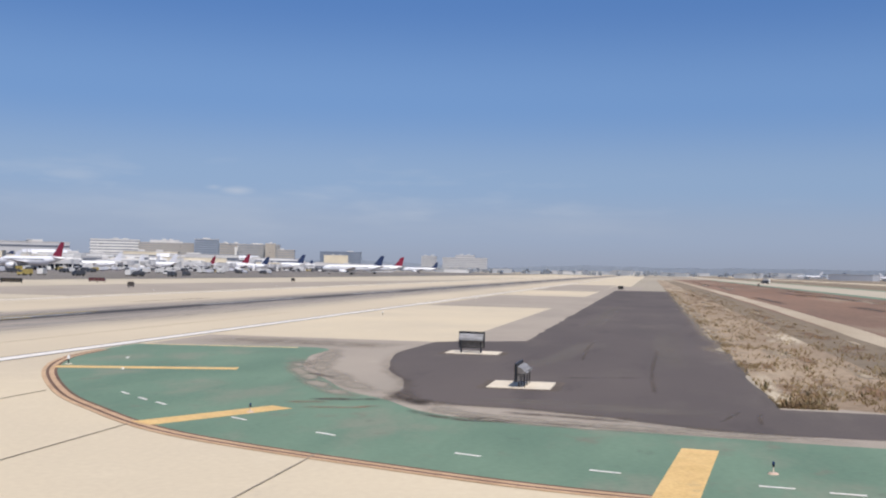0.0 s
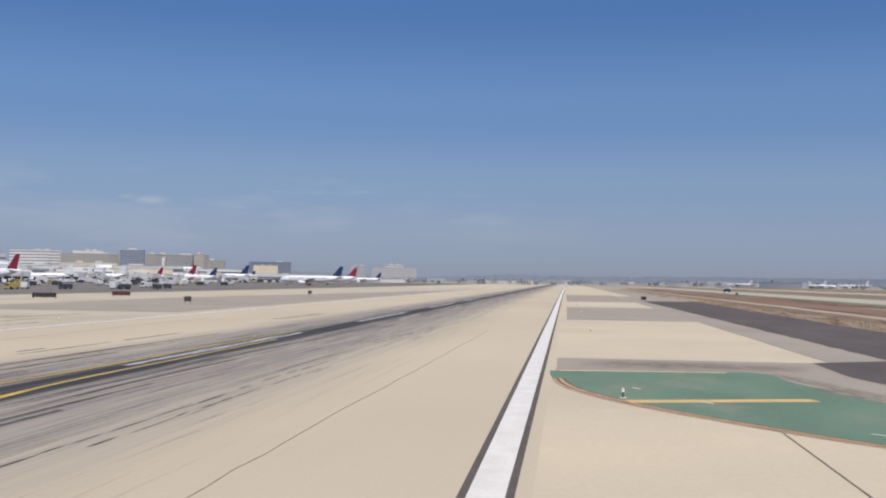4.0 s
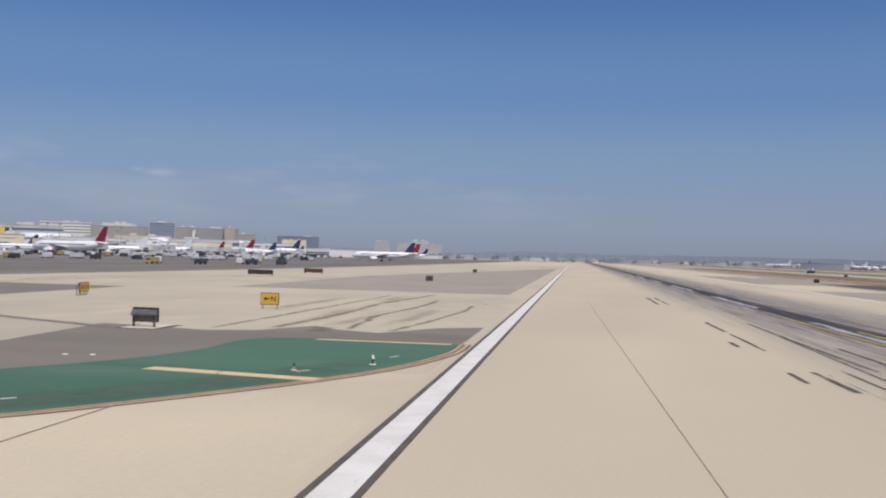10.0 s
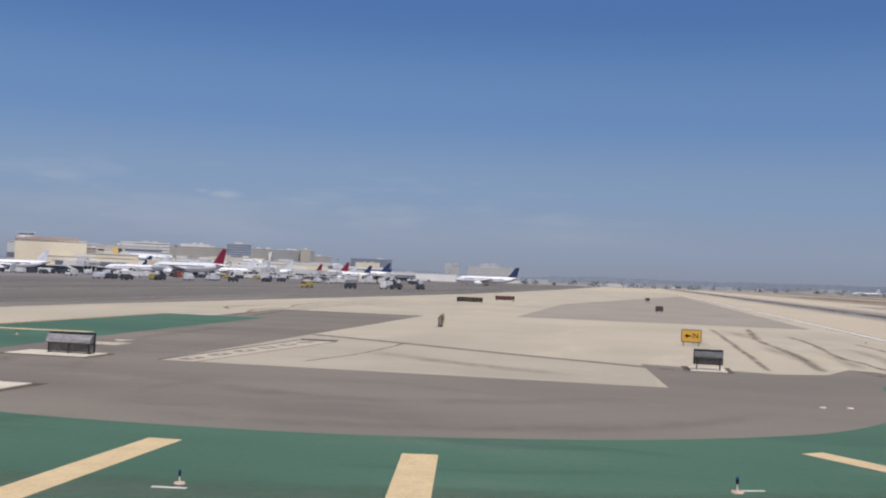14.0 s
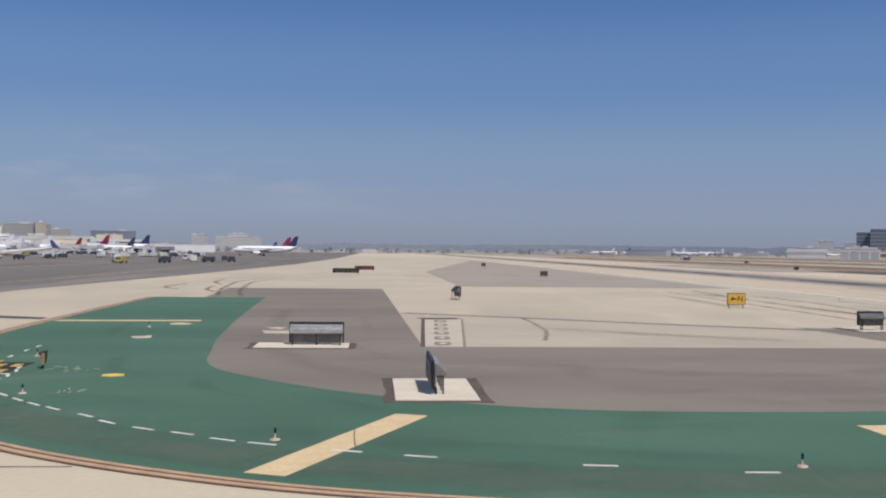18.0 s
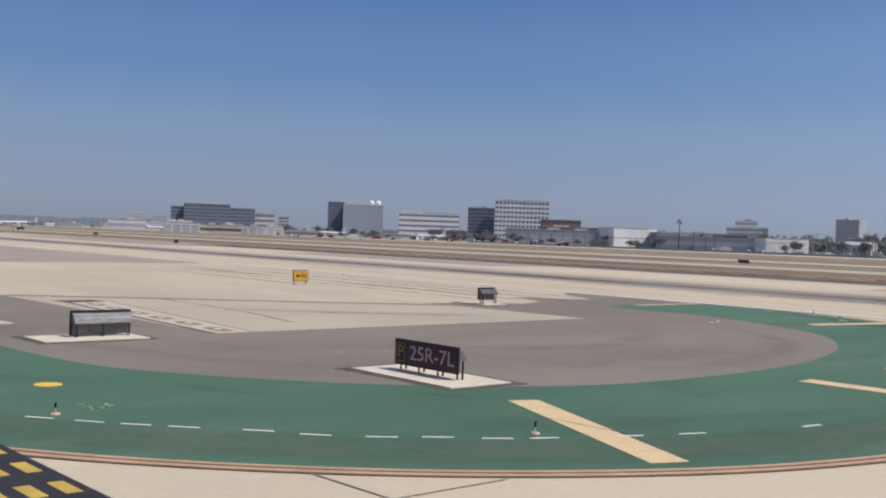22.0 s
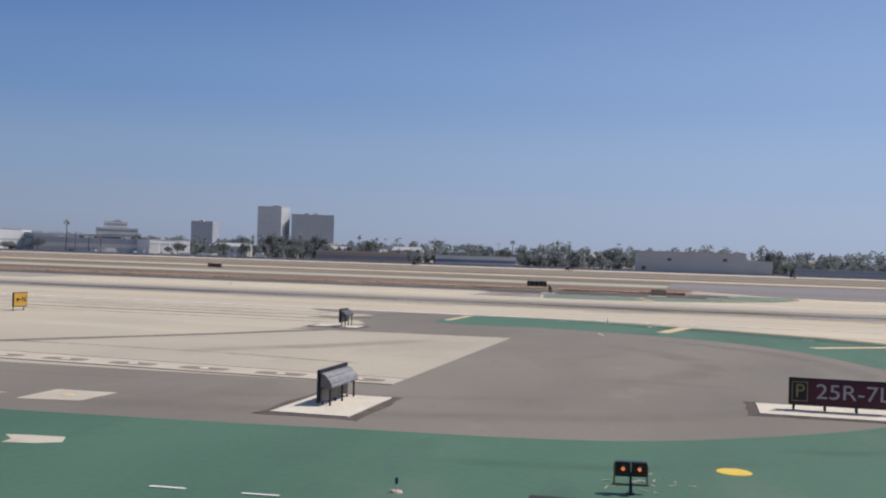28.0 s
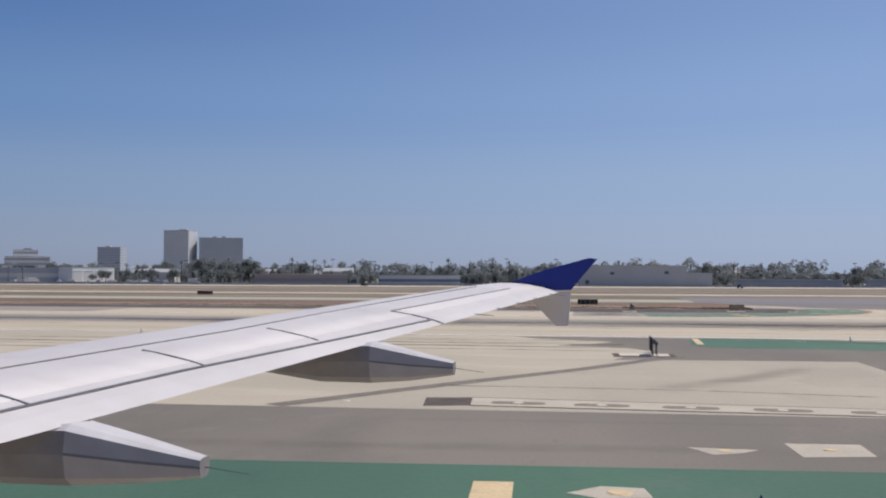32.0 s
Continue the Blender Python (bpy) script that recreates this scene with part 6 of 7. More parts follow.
def airliner(x, y, heading, length, tail, label, group="parked airliners"):
    """Local +x is the nose. heading: compass degrees."""
    s = length / 39.0
    a = empty("airliner", pose(x, y, 0.0, 0, 0, 90 - heading), label, "aircraft", group)
    n = 16
    rr = []
    for px, r, zc in ((0, 0.25, 3.4), (-0.8, 0.95, 3.5), (-2.2, 1.55, 3.75), (-4.5, 1.95, 3.95), (-8, 2.0, 4.0), (-26, 2.0, 4.0), (-31, 1.7, 4.35), (-36, 0.85, 4.95), (-39, 0.2, 5.3)):
        rr.append([Vector((px * s, r * s * math.cos(t), zc * s + r * s * math.sin(t))) for t in [2 * math.pi * k / n for k in range(n)]])
    fus = part("fuselage", loft_bm(rr), M_SHELL_WHITE, a, "white painted fuselage", True)
    part("window_strip", box_bm(-29 * s, -5.5 * s, -2.02 * s, 2.02 * s, 4.45 * s, 4.72 * s), M_GLASS_DARK, fus, "row of dark cabin windows")
    part("cockpit_window", box_bm(-3.2 * s, -1.7 * s, -1.1 * s, 1.1 * s, 4.45 * s, 4.95 * s, 0.1 * s), M_GLASS_DARK, fus)
    for sd in (-1, 1):
        part("wing", lifting((-13.5 * s, sd * 1.6 * s, 3.2 * s), 15.5 * s, 9.0 * s, 0.25, 6.5 * s, 0.06, 5, sd), M_WING_GREY, a, "pale grey wing")
        part("tailplane", lifting((-34.0 * s, sd * 0.5 * s, 5.0 * s), 5.8 * s, 3.6 * s, 0.4, 3.6 * s, 0.05, 5, sd), M_WING_GREY, a)
        eng = part("engine", loft_bm([[Vector((px * s, sd * 5.6 * s + r * s * math.cos(t), 2.0 * s + r * s * math.sin(t))) for t in [2 * math.pi * k / 14 for k in range(14)]] for px, r in ((-11.5, 0.85), (-11.9, 1.05), (-14, 1.1), (-16, 0.7))]), M_SHELL_WHITE, a, "white engine nacelle", True)
        part("intake", loft_bm([[Vector((px * s, sd * 5.6 * s + r * s * math.cos(t), 2.0 * s + r * s * math.sin(t))) for t in [2 * math.pi * k / 14 for k in range(14)]] for px, r in ((-11.46, 0.82), (-11.45, 0.2))]), M_SEAM, eng, "dark engine intake")
        gear = part("main_gear", box_bm(-18.2 * s, -17.9 * s, (sd * 3.2 - 0.15) * s, (sd * 3.2 + 0.15) * s, 0.5 * s, 3.0 * s), M_STEEL, a)
        for v in (-0.4, 0.4):
            w = part("wheel", cyl_bm(0.6 * s, 0.6 * s, -0.2 * s, 0.2 * s, 14), M_TYRE, gear)
            w.matrix_basis = pose(-18.05 * s, (sd * 3.2 + v) * s, 0.6 * s, 90)
    fin = part("fin", lifting((-31.5 * s, 0, 5.6 * s), 6.3 * s, 5.0 * s, 0.38, 5.6 * s, 0.05, 0, 1, True), tail, a, "painted tail fin")
    del fin
    nose = part("nose_gear", box_bm(-4.4 * s, -4.2 * s, -0.1 * s, 0.1 * s, 0.4 * s, 2.4 * s), M_STEEL, a)
    w = part("wheel", cyl_bm(0.42 * s, 0.42 * s, -0.25 * s, 0.25 * s, 14), M_TYRE, nose)
    w.matrix_basis = pose(-4.3 * s, 0, 0.42 * s, 90)
    return a


def by_tail(x, y, heading, length, tail, label):
    h = radians(heading)
    return airliner(x + math.sin(h) * length * 0.95, y + math.cos(h) * length * 0.95, heading, length, tail, label)


by_tail(527, 258, 15, 50, M_TAIL_RED, "white airliner with a red and blue tail at the terminal")
by_tail(862, 286, 5, 47, M_TAIL_RED, "white airliner with a red tail beside a jet bridge")
by_tail(845, 262, 350, 40, M_TAIL_NAVY, "white airliner with a dark blue tail on the apron")
by_tail(1000, 284, 345, 54, M_TAIL_NAVY, "white airliner with a navy tail, farther along the apron")
by_tail(535, 402, 300, 39, M_TAIL_GREY, "white airliner with a silver tail at a gate")
by_tail(700, 300, 340, 36, M_TAIL_GREY, "white airliner parked nose-in at the terminal pier")
by_tail(760, 318, 20, 36, M_TAIL_GREY, "small white airliner between jet bridges")
by_tail(810, 138, 350, 44, M_TAIL_RED, "white airliner with a red tail waiting on the taxilane")
by_tail(694, 124, 352, 42, M_TAIL_NAVY, "white airliner with a dark tail taxiing behind another")
for x, y, h, l, tail in ((640, 285, 330, 38, M_TAIL_GREY), (560, 305, 345, 36, M_TAIL_GREY), (735, 292, 335, 40, M_TAIL_GREY), (800, 290, 15, 38, M_TAIL_RED), (940, 300, 340, 40, M_TAIL_GREY), (480, 330, 320, 36, M_TAIL_GREY), (1075, 300, 345, 38, M_TAIL_NAVY)):
    by_tail(x, y, h, l, tail, "white airliner parked nose-in among service vehicles")
by_tail(590, 330, 330, 36, M_TAIL_NAVY, "white airliner beside the cream terminal building")
for x, y, h, l, tail in ((1548, -390, 20, 40, M_TAIL_GREY), (1520, -440, 20, 40, M_TAIL_GREY), (1450, -345, 200, 36, M_TAIL_GREY), (915, -545, 40, 36, M_TAIL_GREY), (790, -575, 45, 36, M_TAIL_GREY), (720, -590, 230, 30, M_TAIL_NAVY), (1620, -300, 15, 38, M_TAIL_GREY), (1700, -345, 15, 38, M_TAIL_NAVY), (1150, 180, 350, 40, M_TAIL_NAVY)):
    by_tail(x, y, h, l, tail, "distant white airliner parked on the far apron")


# ---- buildings ----
def wall_paint(name, colour):
    return material(name, colour, 0.85, second=tuple(c * 0.9 for c in colour), scale=0.05, fine=1.0, amount=0.15, bump=0.0)


B_WHITE, B_CREAM, B_TAN = wall_paint("white_wall", (0.65, 0.64, 0.625)), wall_paint("cream_wall", (0.62, 0.55, 0.42)), wall_paint("tan_wall", (0.47, 0.42, 0.36))
B_BRIGHT = wall_paint("bright_white_wall", (0.80, 0.79, 0.77))
# dark, pale and blue-grey walls and tower glass have distance haze mixed in
B_GREY, B_DARK, B_BROWN = wall_paint("grey_wall", (0.44, 0.44, 0.45)), wall_paint("dark_wall", (0.215, 0.24, 0.295)), wall_paint("brown_wall", (0.36, 0.28, 0.24))
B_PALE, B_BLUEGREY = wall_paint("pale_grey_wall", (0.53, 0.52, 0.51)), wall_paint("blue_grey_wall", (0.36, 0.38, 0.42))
M_GLASS_HAZE = plain("hazed_tower_glass", (0.42, 0.44, 0.48), 0.4)
B_ROOF = wall_paint("roof_gravel", (0.50, 0.48, 0.46))


def building(x, y, w, d, h, yaw, wall, label, storeys=0, glass=None, band=0.45, grid=0, name="building", extras=True, doors=0, door_mat=None):
    """Local -y is the front. Bands of windows on every storey, or a grid of single windows."""
    b = empty(name, pose(x, y, -0.02, 0, 0, yaw), label, "building")
    wl, dl = w / 2, d / 2
    body = part("wall", box_bm(-wl, wl, -dl, dl, 0, h), wall, b)
    roof = part("roof", box_bm(-wl - 0.3, wl + 0.3, -dl - 0.3, dl + 0.3, h, h + max(0.4, h * 0.015)), B_ROOF if wall is not B_DARK else B_DARK, b)
    if extras:
        r = random.Random(int(x + y))
        for _ in range(2):
            u, v = r.uniform(-wl * 0.6, wl * 0.6), r.uniform(-dl * 0.4, dl * 0.4)
            k = min(w, d) * 0.1
            part("roof_plant", box_bm(u - k, u + k, v - k * 0.7, v + k * 0.7, h, h + 1.5 + h * 0.04, 0.1), B_PALE, roof)
    if storeys:
        fl = h / storeys
        g = glass or M_GLASS_FAR
        for k in range(storeys):
            z0, z1 = fl * (k + 0.5 - band / 2), fl * (k + 0.5 + band / 2)
            if grid:
                cw = w / grid
                for c in range(grid):
                    u = -wl + cw * (c + 0.5)
                    part("window", box_bm(u - cw * 0.33, u + cw * 0.33, -dl - 0.12, -dl + 0.2, z0, z1), g, b)
            else:
                part("window_band", box_bm(-wl - 0.12, wl + 0.12, -dl - 0.12, dl + 0.12, z0, z1), g, b)
    if name == "terminal_building":
        # solid dark band imitates the shade inside an open ground floor
        part("ground_floor", box_bm(-wl - 0.16, wl + 0.16, -dl - 0.16, dl + 0.16, 0.3, min(3.4, h * 0.35)), M_GLASS_FAR, b, "dark box standing in for the shade of a ground floor")
        part("canopy", box_bm(-wl - 0.2, wl + 0.2, -dl - 3.2, -dl - 0.1, min(3.4, h * 0.35) + 0.3, min(3.4, h * 0.35) + 0.75, 0.05), B_PALE, b, "pale flat canopy")
    for k in range(doors):
        cw = w / doors
        u = -wl + cw * (k + 0.5)
        dr = part("hangar_door", box_bm(u - cw * 0.40, u + cw * 0.40, -dl - 0.2, -dl + 0.2, 0, h * 0.72), door_mat or B_GREY, b)
        part("door_rail", box_bm(u - cw * 0.43, u + cw * 0.43, -dl - 0.35, -dl - 0.1, h * 0.72, h * 0.76), B_BLUEGREY, dr)
    del body
    return b


B_HOTEL, B_HOTEL_GREY = wall_paint("hotel_tan_wall", (0.37, 0.335, 0.29)), wall_paint("hotel_grey_wall", (0.31, 0.305, 0.295))
M_TOWER_GLASS = plain("dark_tower_glass", (0.15, 0.185, 0.235), 0.35)
# hotels behind the terminals
building(2098, 1090, 102, 60, 55.7, -63.2, B_WHITE, "white banded hotel block far behind the terminals", 9, M_BAND, 0.45)
building(2100, 970, 114, 60, 50.0, -65.9, B_HOTEL, "tan hotel block with stepped roof", 11, M_BAND, 0.4)
building(2120, 985, 60, 40, 56.0, -65.9, B_PALE, "pale stair tower of a tan hotel")
building(2078, 868, 49, 40, 58.0, -68.1, B_BLUEGREY, "dark blue glass office tower", 12, M_TOWER_GLASS, 0.75)
building(2095, 823, 42, 40, 50.4, -69.3, B_HOTEL, "tan hotel wing with window rows", 10, M_BAND, 0.4)
building(2032, 732, 83, 60, 47.6, -71.0, B_HOTEL_GREY, "long grey hotel block", 10, M_BAND, 0.45)
building(2024, 768, 26, 40, 42.0, -70.0, B_WHITE, "pale stair end of a grey hotel block")
building(2010, 700, 20, 40, 49.5, -71.0, B_HOTEL, "raised tan lift core of a hotel block")
building(2085, 1000, 30, 40, 47.0, -65.0, B_WHITE, "pale end wall of a tan hotel")
building(1946, 643, 32, 40, 36.4, -72.6, B_HOTEL, "low tan office block", 8, M_BAND, 0.45)
building(2272, 631, 91, 60, 39.2, -75.3, B_DARK, "dark glass hotel with a pale front", 8, M_TOWER_GLASS, 0.6)
building(2202, 621, 52, 20, 31.0, -75.1, B_CREAM, "cream slab in front of a dark hotel")
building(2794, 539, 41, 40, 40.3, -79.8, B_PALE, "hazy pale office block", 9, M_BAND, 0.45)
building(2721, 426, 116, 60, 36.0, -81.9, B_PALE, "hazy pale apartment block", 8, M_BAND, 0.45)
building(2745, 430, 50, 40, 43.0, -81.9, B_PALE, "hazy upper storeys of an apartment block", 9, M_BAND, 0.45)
# terminals
building(689, 452, 60, 40, 18.5, -59.3, B_GREY, "grey terminal block with a dark roof edge", 1, M_GLASS_FAR, 0.2, name="terminal_building")
block = building(570, 382, 38, 40, 17.0, -59.6, B_CREAM, "tall cream windowless terminal block with a dark roof", 0, name="terminal_building")
part("roof_house", box_bm(-14, 15, -17, 14, 17.3, 19.2, 0.15), B_BROWN, block, "dark brown roof storey")
part("roof_house", box_bm(-19.4, 4, -20.4, -17.2, 17.2, 18.3, 0.1), B_BROWN, block, "dark brown roof edge")
building(642, 400, 15, 30, 15.0, -60.0, B_BROWN, "brown terminal block between paler halls", 2, M_GLASS_FAR, 0.2, name="terminal_building")
building(520, 402, 30, 40, 9.0, -57.0, B_WHITE, "white terminal wing with dark windows", 2, M_GLASS_FAR, 0.4, name="terminal_building")
building(760, 372, 80, 40, 11.5, -61.5, B_WHITE, "white terminal pier with window bands", 2, M_GLASS_FAR, 0.3, name="terminal_building")
building(840, 335, 70, 36, 10.5, -66.0, B_CREAM, "cream terminal pier above parked aircraft", 1, M_GLASS_FAR, 0.3, name="terminal_building")
building(905, 345, 60, 40, 13.5, -68.0, B_PALE, "pale terminal concourse with dark glazing", 2, M_GLASS_FAR, 0.4, name="terminal_building")
building(1010, 335, 80, 40, 12.0, -71.5, B_WHITE, "white concourse at the end of the apron", 2, M_GLASS_FAR, 0.4, name="terminal_building")
building(1120, 330, 90, 40, 9.0, -74.0, B_PALE, "low pale cargo building", 1, M_GLASS_FAR, 0.3, name="terminal_building")
building(1300, 330, 120, 40, 9.0, -77.5, B_WHITE, "low white cargo shed in the distance", 0, name="cargo_shed")
building(700, 420, 70, 30, 9.0, -60.0, B_WHITE, "white low terminal link", 1, M_GLASS_FAR, 0.25, name="terminal_building")
building(860, 495, 70, 50, 22.0, -58.0, B_GREY, "grey parking block with a dark roof", 3, M_GLASS_FAR, 0.25, name="parking_block")

building(560, 352, 46, 26, 8.5, -58.5, B_CREAM, "cream gatehouse with a dark loading bay", 0, doors=1, door_mat=M_GLASS_FAR, name="terminal_building")
building(600, 360, 30, 26, 11.0, -61.0, B_CREAM, "plain cream baggage hall", 0, name="terminal_building")
building(646, 342, 36, 20, 6.5, -62.0, B_WHITE, "low white gate lounge with dark glazing", 1, M_GLASS_FAR, 0.4, name="terminal_building")
building(715, 340, 44, 22, 7.5, -63.5, B_WHITE, "low white gate lounge with dark glazing", 1, M_GLASS_FAR, 0.45, name="terminal_building")
building(790, 342, 34, 20, 7.0, -66.0, B_PALE, "pale gate lounge with an open ground floor", 1, M_GLASS_FAR, 0.4, name="terminal_building")
building(880, 318, 40, 20, 6.5, -69.0, B_WHITE, "white gate lounge beside jet bridges", 1, M_GLASS_FAR, 0.45, name="terminal_building")
building(965, 322, 50, 22, 8.0, -71.0, B_CREAM, "cream gate lounge at the pier end", 1, M_GLASS_FAR, 0.4, name="terminal_building")
building(945, 418, 50, 30, 16.0, -67.8, B_CREAM, "cream terminal pier under a white vault", 2, M_GLASS_FAR, 0.25, name="terminal_building")
for vx, vy, vw in ((787, 430, 18.0), (936, 398, 9.0), (1015, 352, 13.0)):
    vault = empty("vaulted_roof", pose(vx, vy, 0.0, 0, 0, -60), "white vaulted terminal roof above the gates", "building")
    part("hall_wall", box_bm(-vw, vw, -8, 8, 0, 10.6), B_WHITE, vault)
    part("vault", loft_bm([[Vector((u, 8.6 * math.cos(t), 10.6 + 4.2 * math.sin(t))) for t in [math.pi * k / 10 for k in range(11)]] for u in (-vw - 0.5, vw + 0.5)]), M_SHELL_WHITE, vault, "white curved roof shell", True)

ct = empty("control_tower", pose(618, 429, 0.0, 0, 0, -58), "grey banded airport control tower over the terminals", "control tower")
part("shaft", box_bm(-4.5, 4.5, -4.5, 4.5, 0, 17.5, 0.3), B_PALE, ct)
for k in range(5):
    part("window_band", cyl_bm(5.2, 5.2, 9.9 + 2.3 * k, 11.1 + 2.3 * k, 20), M_BAND, ct)
    part("floor_slab", cyl_bm(6.0, 6.0, 11.1 + 2.3 * k, 12.2 + 2.3 * k, 20), B_BRIGHT, ct)
part("cab", box_bm(-4.2, 4.2, -4.2, 4.2, 21.2, 22.8, 0.2), M_GLASS_BLUE, ct, "glazed tower cab")
part("cab_roof", box_bm(-5.0, 5.0, -5.0, 5.0, 22.8, 23.6, 0.2), B_GREY, ct)

# office buildings to the south-east
B_BRICK = wall_paint("red_brown_brick_wall", (0.30, 0.20, 0.17))
for x, y, w, d, h, yaw, wall, st, dn, label in ((919, -360, 33, 30, 9.2, -117.2, B_WHITE, 0, 4, "white cargo shed with grey doors"), (911, -396, 39, 30, 8.0, -119.2, B_CREAM, 1, 0, "cream cargo shed with a window band"), (900, -435, 41, 30, 7.9, -121.5, B_WHITE, 0, 5, "white cargo shed with a row of doors"), (912, -490, 35, 24, 5.6, -123.6, B_BLUEGREY, 1, 0, "low blue grey store behind parked aircraft"), (1083, -575, 12, 12, 21.0, -122.6, B_PALE, 6, 0, "slim pale stair tower"), (868, -646, 40, 30, 11.3, -131.6, B_BRICK, 2, 0, "low red brown office between hotels"), (847, -562, 70, 20, 4.8, -128.9, B_TAN, 0, 8, "long low tan store with garage doors")):
    building(x, y, w, d, h, yaw, wall, label, st, M_GLASS_FAR, 0.35, doors=dn, door_mat=B_GREY, name="cargo_shed")
building(1325, -613, 112, 60, 33.0, -118.3, B_DARK, "dark glass hotel block with stepped roof", 7, M_GLASS_FAR, 0.45)
building(1300, -590, 60, 40, 36.8, -118.3, B_DARK, "raised dark middle of a glass hotel", 8, M_GLASS_FAR, 0.45)
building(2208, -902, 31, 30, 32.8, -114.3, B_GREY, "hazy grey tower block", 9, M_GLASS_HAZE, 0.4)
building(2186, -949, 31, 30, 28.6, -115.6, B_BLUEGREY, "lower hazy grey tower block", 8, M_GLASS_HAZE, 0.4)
building(1320, -692, 28, 30, 28.8, -121.0, B_WHITE, "white open parking deck", 4, B_DARK, 0.5)
building(1134, -402, 40, 30, 11.2, -113.8, B_WHITE, "low white cargo shed", 1, B_GREY, 0.3, name="cargo_shed")
for u, w, h, wall, st, dn, label in ((-54, 20, 9.0, B_PALE, 1, 0, "pale cargo shed with a window band"), (-25, 30, 12.5, B_WHITE, 0, 3, "white cargo terminal with grey doors"), (8, 26, 8.0, B_PALE, 1, 0, "low pale cargo office"), (37, 24, 10.5, B_WHITE, 2, 0, "white two-storey cargo office"), (59, 14, 7.5, B_TAN, 0, 1, "tan cargo shed with one dark door")):
    building(1147 - 0.463 * u, -500 - 0.886 * u, w, 36, h, -117.6, wall, label, st, M_GLASS_FAR, 0.35, doors=dn, door_mat=B_GREY if dn > 1 else B_DARK, name="cargo_shed")
for u, hd in ((-60, 207),):
    by_tail(1095 - 0.463 * u, -473 - 0.886 * u, hd, 34, M_TAIL_GREY, "distant white airliner parked before the cargo sheds")
building(1314, -813, 24, 50, 49.6, -124.9, B_DARK, "dark end tower of a glass office building", 12, M_GLASS_FAR, 0.4)
dome = building(1254, -819, 57, 60, 45.0, -126.4, B_PALE, "glass office building with two white roof domes", 11, M_GLASS_BLUE, 0.75)
for u in (12.0, 21.5):
    bm = bmesh.new()
    bmesh.ops.create_icosphere(bm, subdivisions=3, radius=4.4)
    for v in bm.verts:
        v.co += Vector((u, -8, 49.0))
    rad = part("radar_dome", bm, M_SHELL_WHITE, dome, "white round radar dome", True)
    part("dome_base", cyl_bm(3.0, 3.0, 44.5, 46.5, 16, (u, -8)), B_PALE, rad)
building(1150, -858, 84, 50, 36.0, -128.8, B_BRIGHT, "cream parking garage with open decks", 5, B_DARK, 0.38)
building(1168, -842, 30, 30, 39.5, -128.8, B_BRIGHT, "pale stair core of a parking garage", extras=False)
building(993, -813, 34, 50, 41.2, -132.9, B_DARK, "dark glass office wing", 9, M_GLASS_FAR, 0.5)
building(921, -813, 65, 45, 49.8, -135.1, B_BRIGHT, "white gridded hotel with rows of dark windows", 9, M_GLASS_FAR, 0.42, grid=14)
building(833, -787, 44, 40, 27.0, -134.5, B_BRICK, "red brown block beside a hotel", 5, M_GLASS_FAR, 0.35, grid=8)
building(777, -745, 64, 40, 18.5, -136.4, B_BRICK, "red brown terminal building", 3, M_GLASS_FAR, 0.35, grid=10)
building(698, -635, 94, 60, 13.9, -136.9, B_BLUEGREY, "long blue grey hangar with square doors", 0, doors=9, door_mat=B_GREY, name="hangar")
building(629, -655, 44, 30, 17.3, -112.0, B_BRIGHT, "white hangar with a tall door", 1, B_PALE, 0.06, name="hangar", extras=False)
building(593, -677, 42, 50, 14.4, -143.3, B_BLUEGREY, "blue grey hangar behind parked vans", 2, M_BAND, 0.3, name="hangar")
building(545, -668, 95, 40, 11.2, -146.7, B_BLUEGREY, "long blue grey hangar along the perimeter road", 1, B_PALE, 0.3, name="hangar")
building(489, -681, 38, 20, 11.8, -120.0, B_BRIGHT, "white hangar with small dark doors", 0, doors=4, door_mat=B_WHITE, name="hangar")
building(739, -1021, 48, 40, 27.0, -147.8, B_BRIGHT, "white stepped building on a rise", 5, B_TAN, 0.4)
building(745, -1028, 26, 26, 35.0, -147.8, B_BRIGHT, "upper storeys of a white stepped building", 6, B_TAN, 0.4)
building(690, -880, 70, 30, 17.0, -146.0, B_GREY, "grey low block with roof clutter", 3, M_GLASS_FAR, 0.4)
building(1056, -1885, 46, 42, 63.4, -172.0, B_BLUEGREY, "dark rounded office block", 12, M_GLASS_HAZE, 0.6)
building(1243, -2685, 72, 65, 133.0, -179.0, B_WHITE, "tall grey tower with white ribbed side", 24, M_GLASS_HAZE, 0.35)
building(1139, -2727, 121, 60, 114.1, -159.1, B_PALE, "broad grey office tower with window grid", 20, M_GLASS_HAZE, 0.6)
store = building(60, -541, 64, 30, 12.2, -179.2, B_PALE, "long pale grey warehouse behind trees", 0, name="warehouse", extras=False)
for u, z0, z1 in ((-12.0, 7.0, 8.6), (20.0, 7.5, 9.2), (-27.0, 0.1, 3.6)):
    part("vent" if z0 > 1 else "door", box_bm(u - 1.2, u + 1.2, -15.15, -14.9, z0, z1), M_GLASS_FAR, store)
building(20.5, -541, 15, 24, 8.0, -179.2, B_PALE, "lower pale annex of a long warehouse", 0, name="warehouse", extras=False)
building(-30, -528, 60, 16, 4.2, 174.0, B_BLUEGREY, "low white roofed shed among trees", 1, B_GREY, 0.3, name="shed", extras=False)
building(190, -529, 50, 14, 6.0, -170.5, B_WHITE, "long low white shed", 1, B_DARK, 0.3, name="shed", extras=False)
building(275, -560, 60, 20, 6.5, -164.0, B_BROWN, "low brown roofed shed", 1, B_DARK, 0.3, name="shed", extras=False)
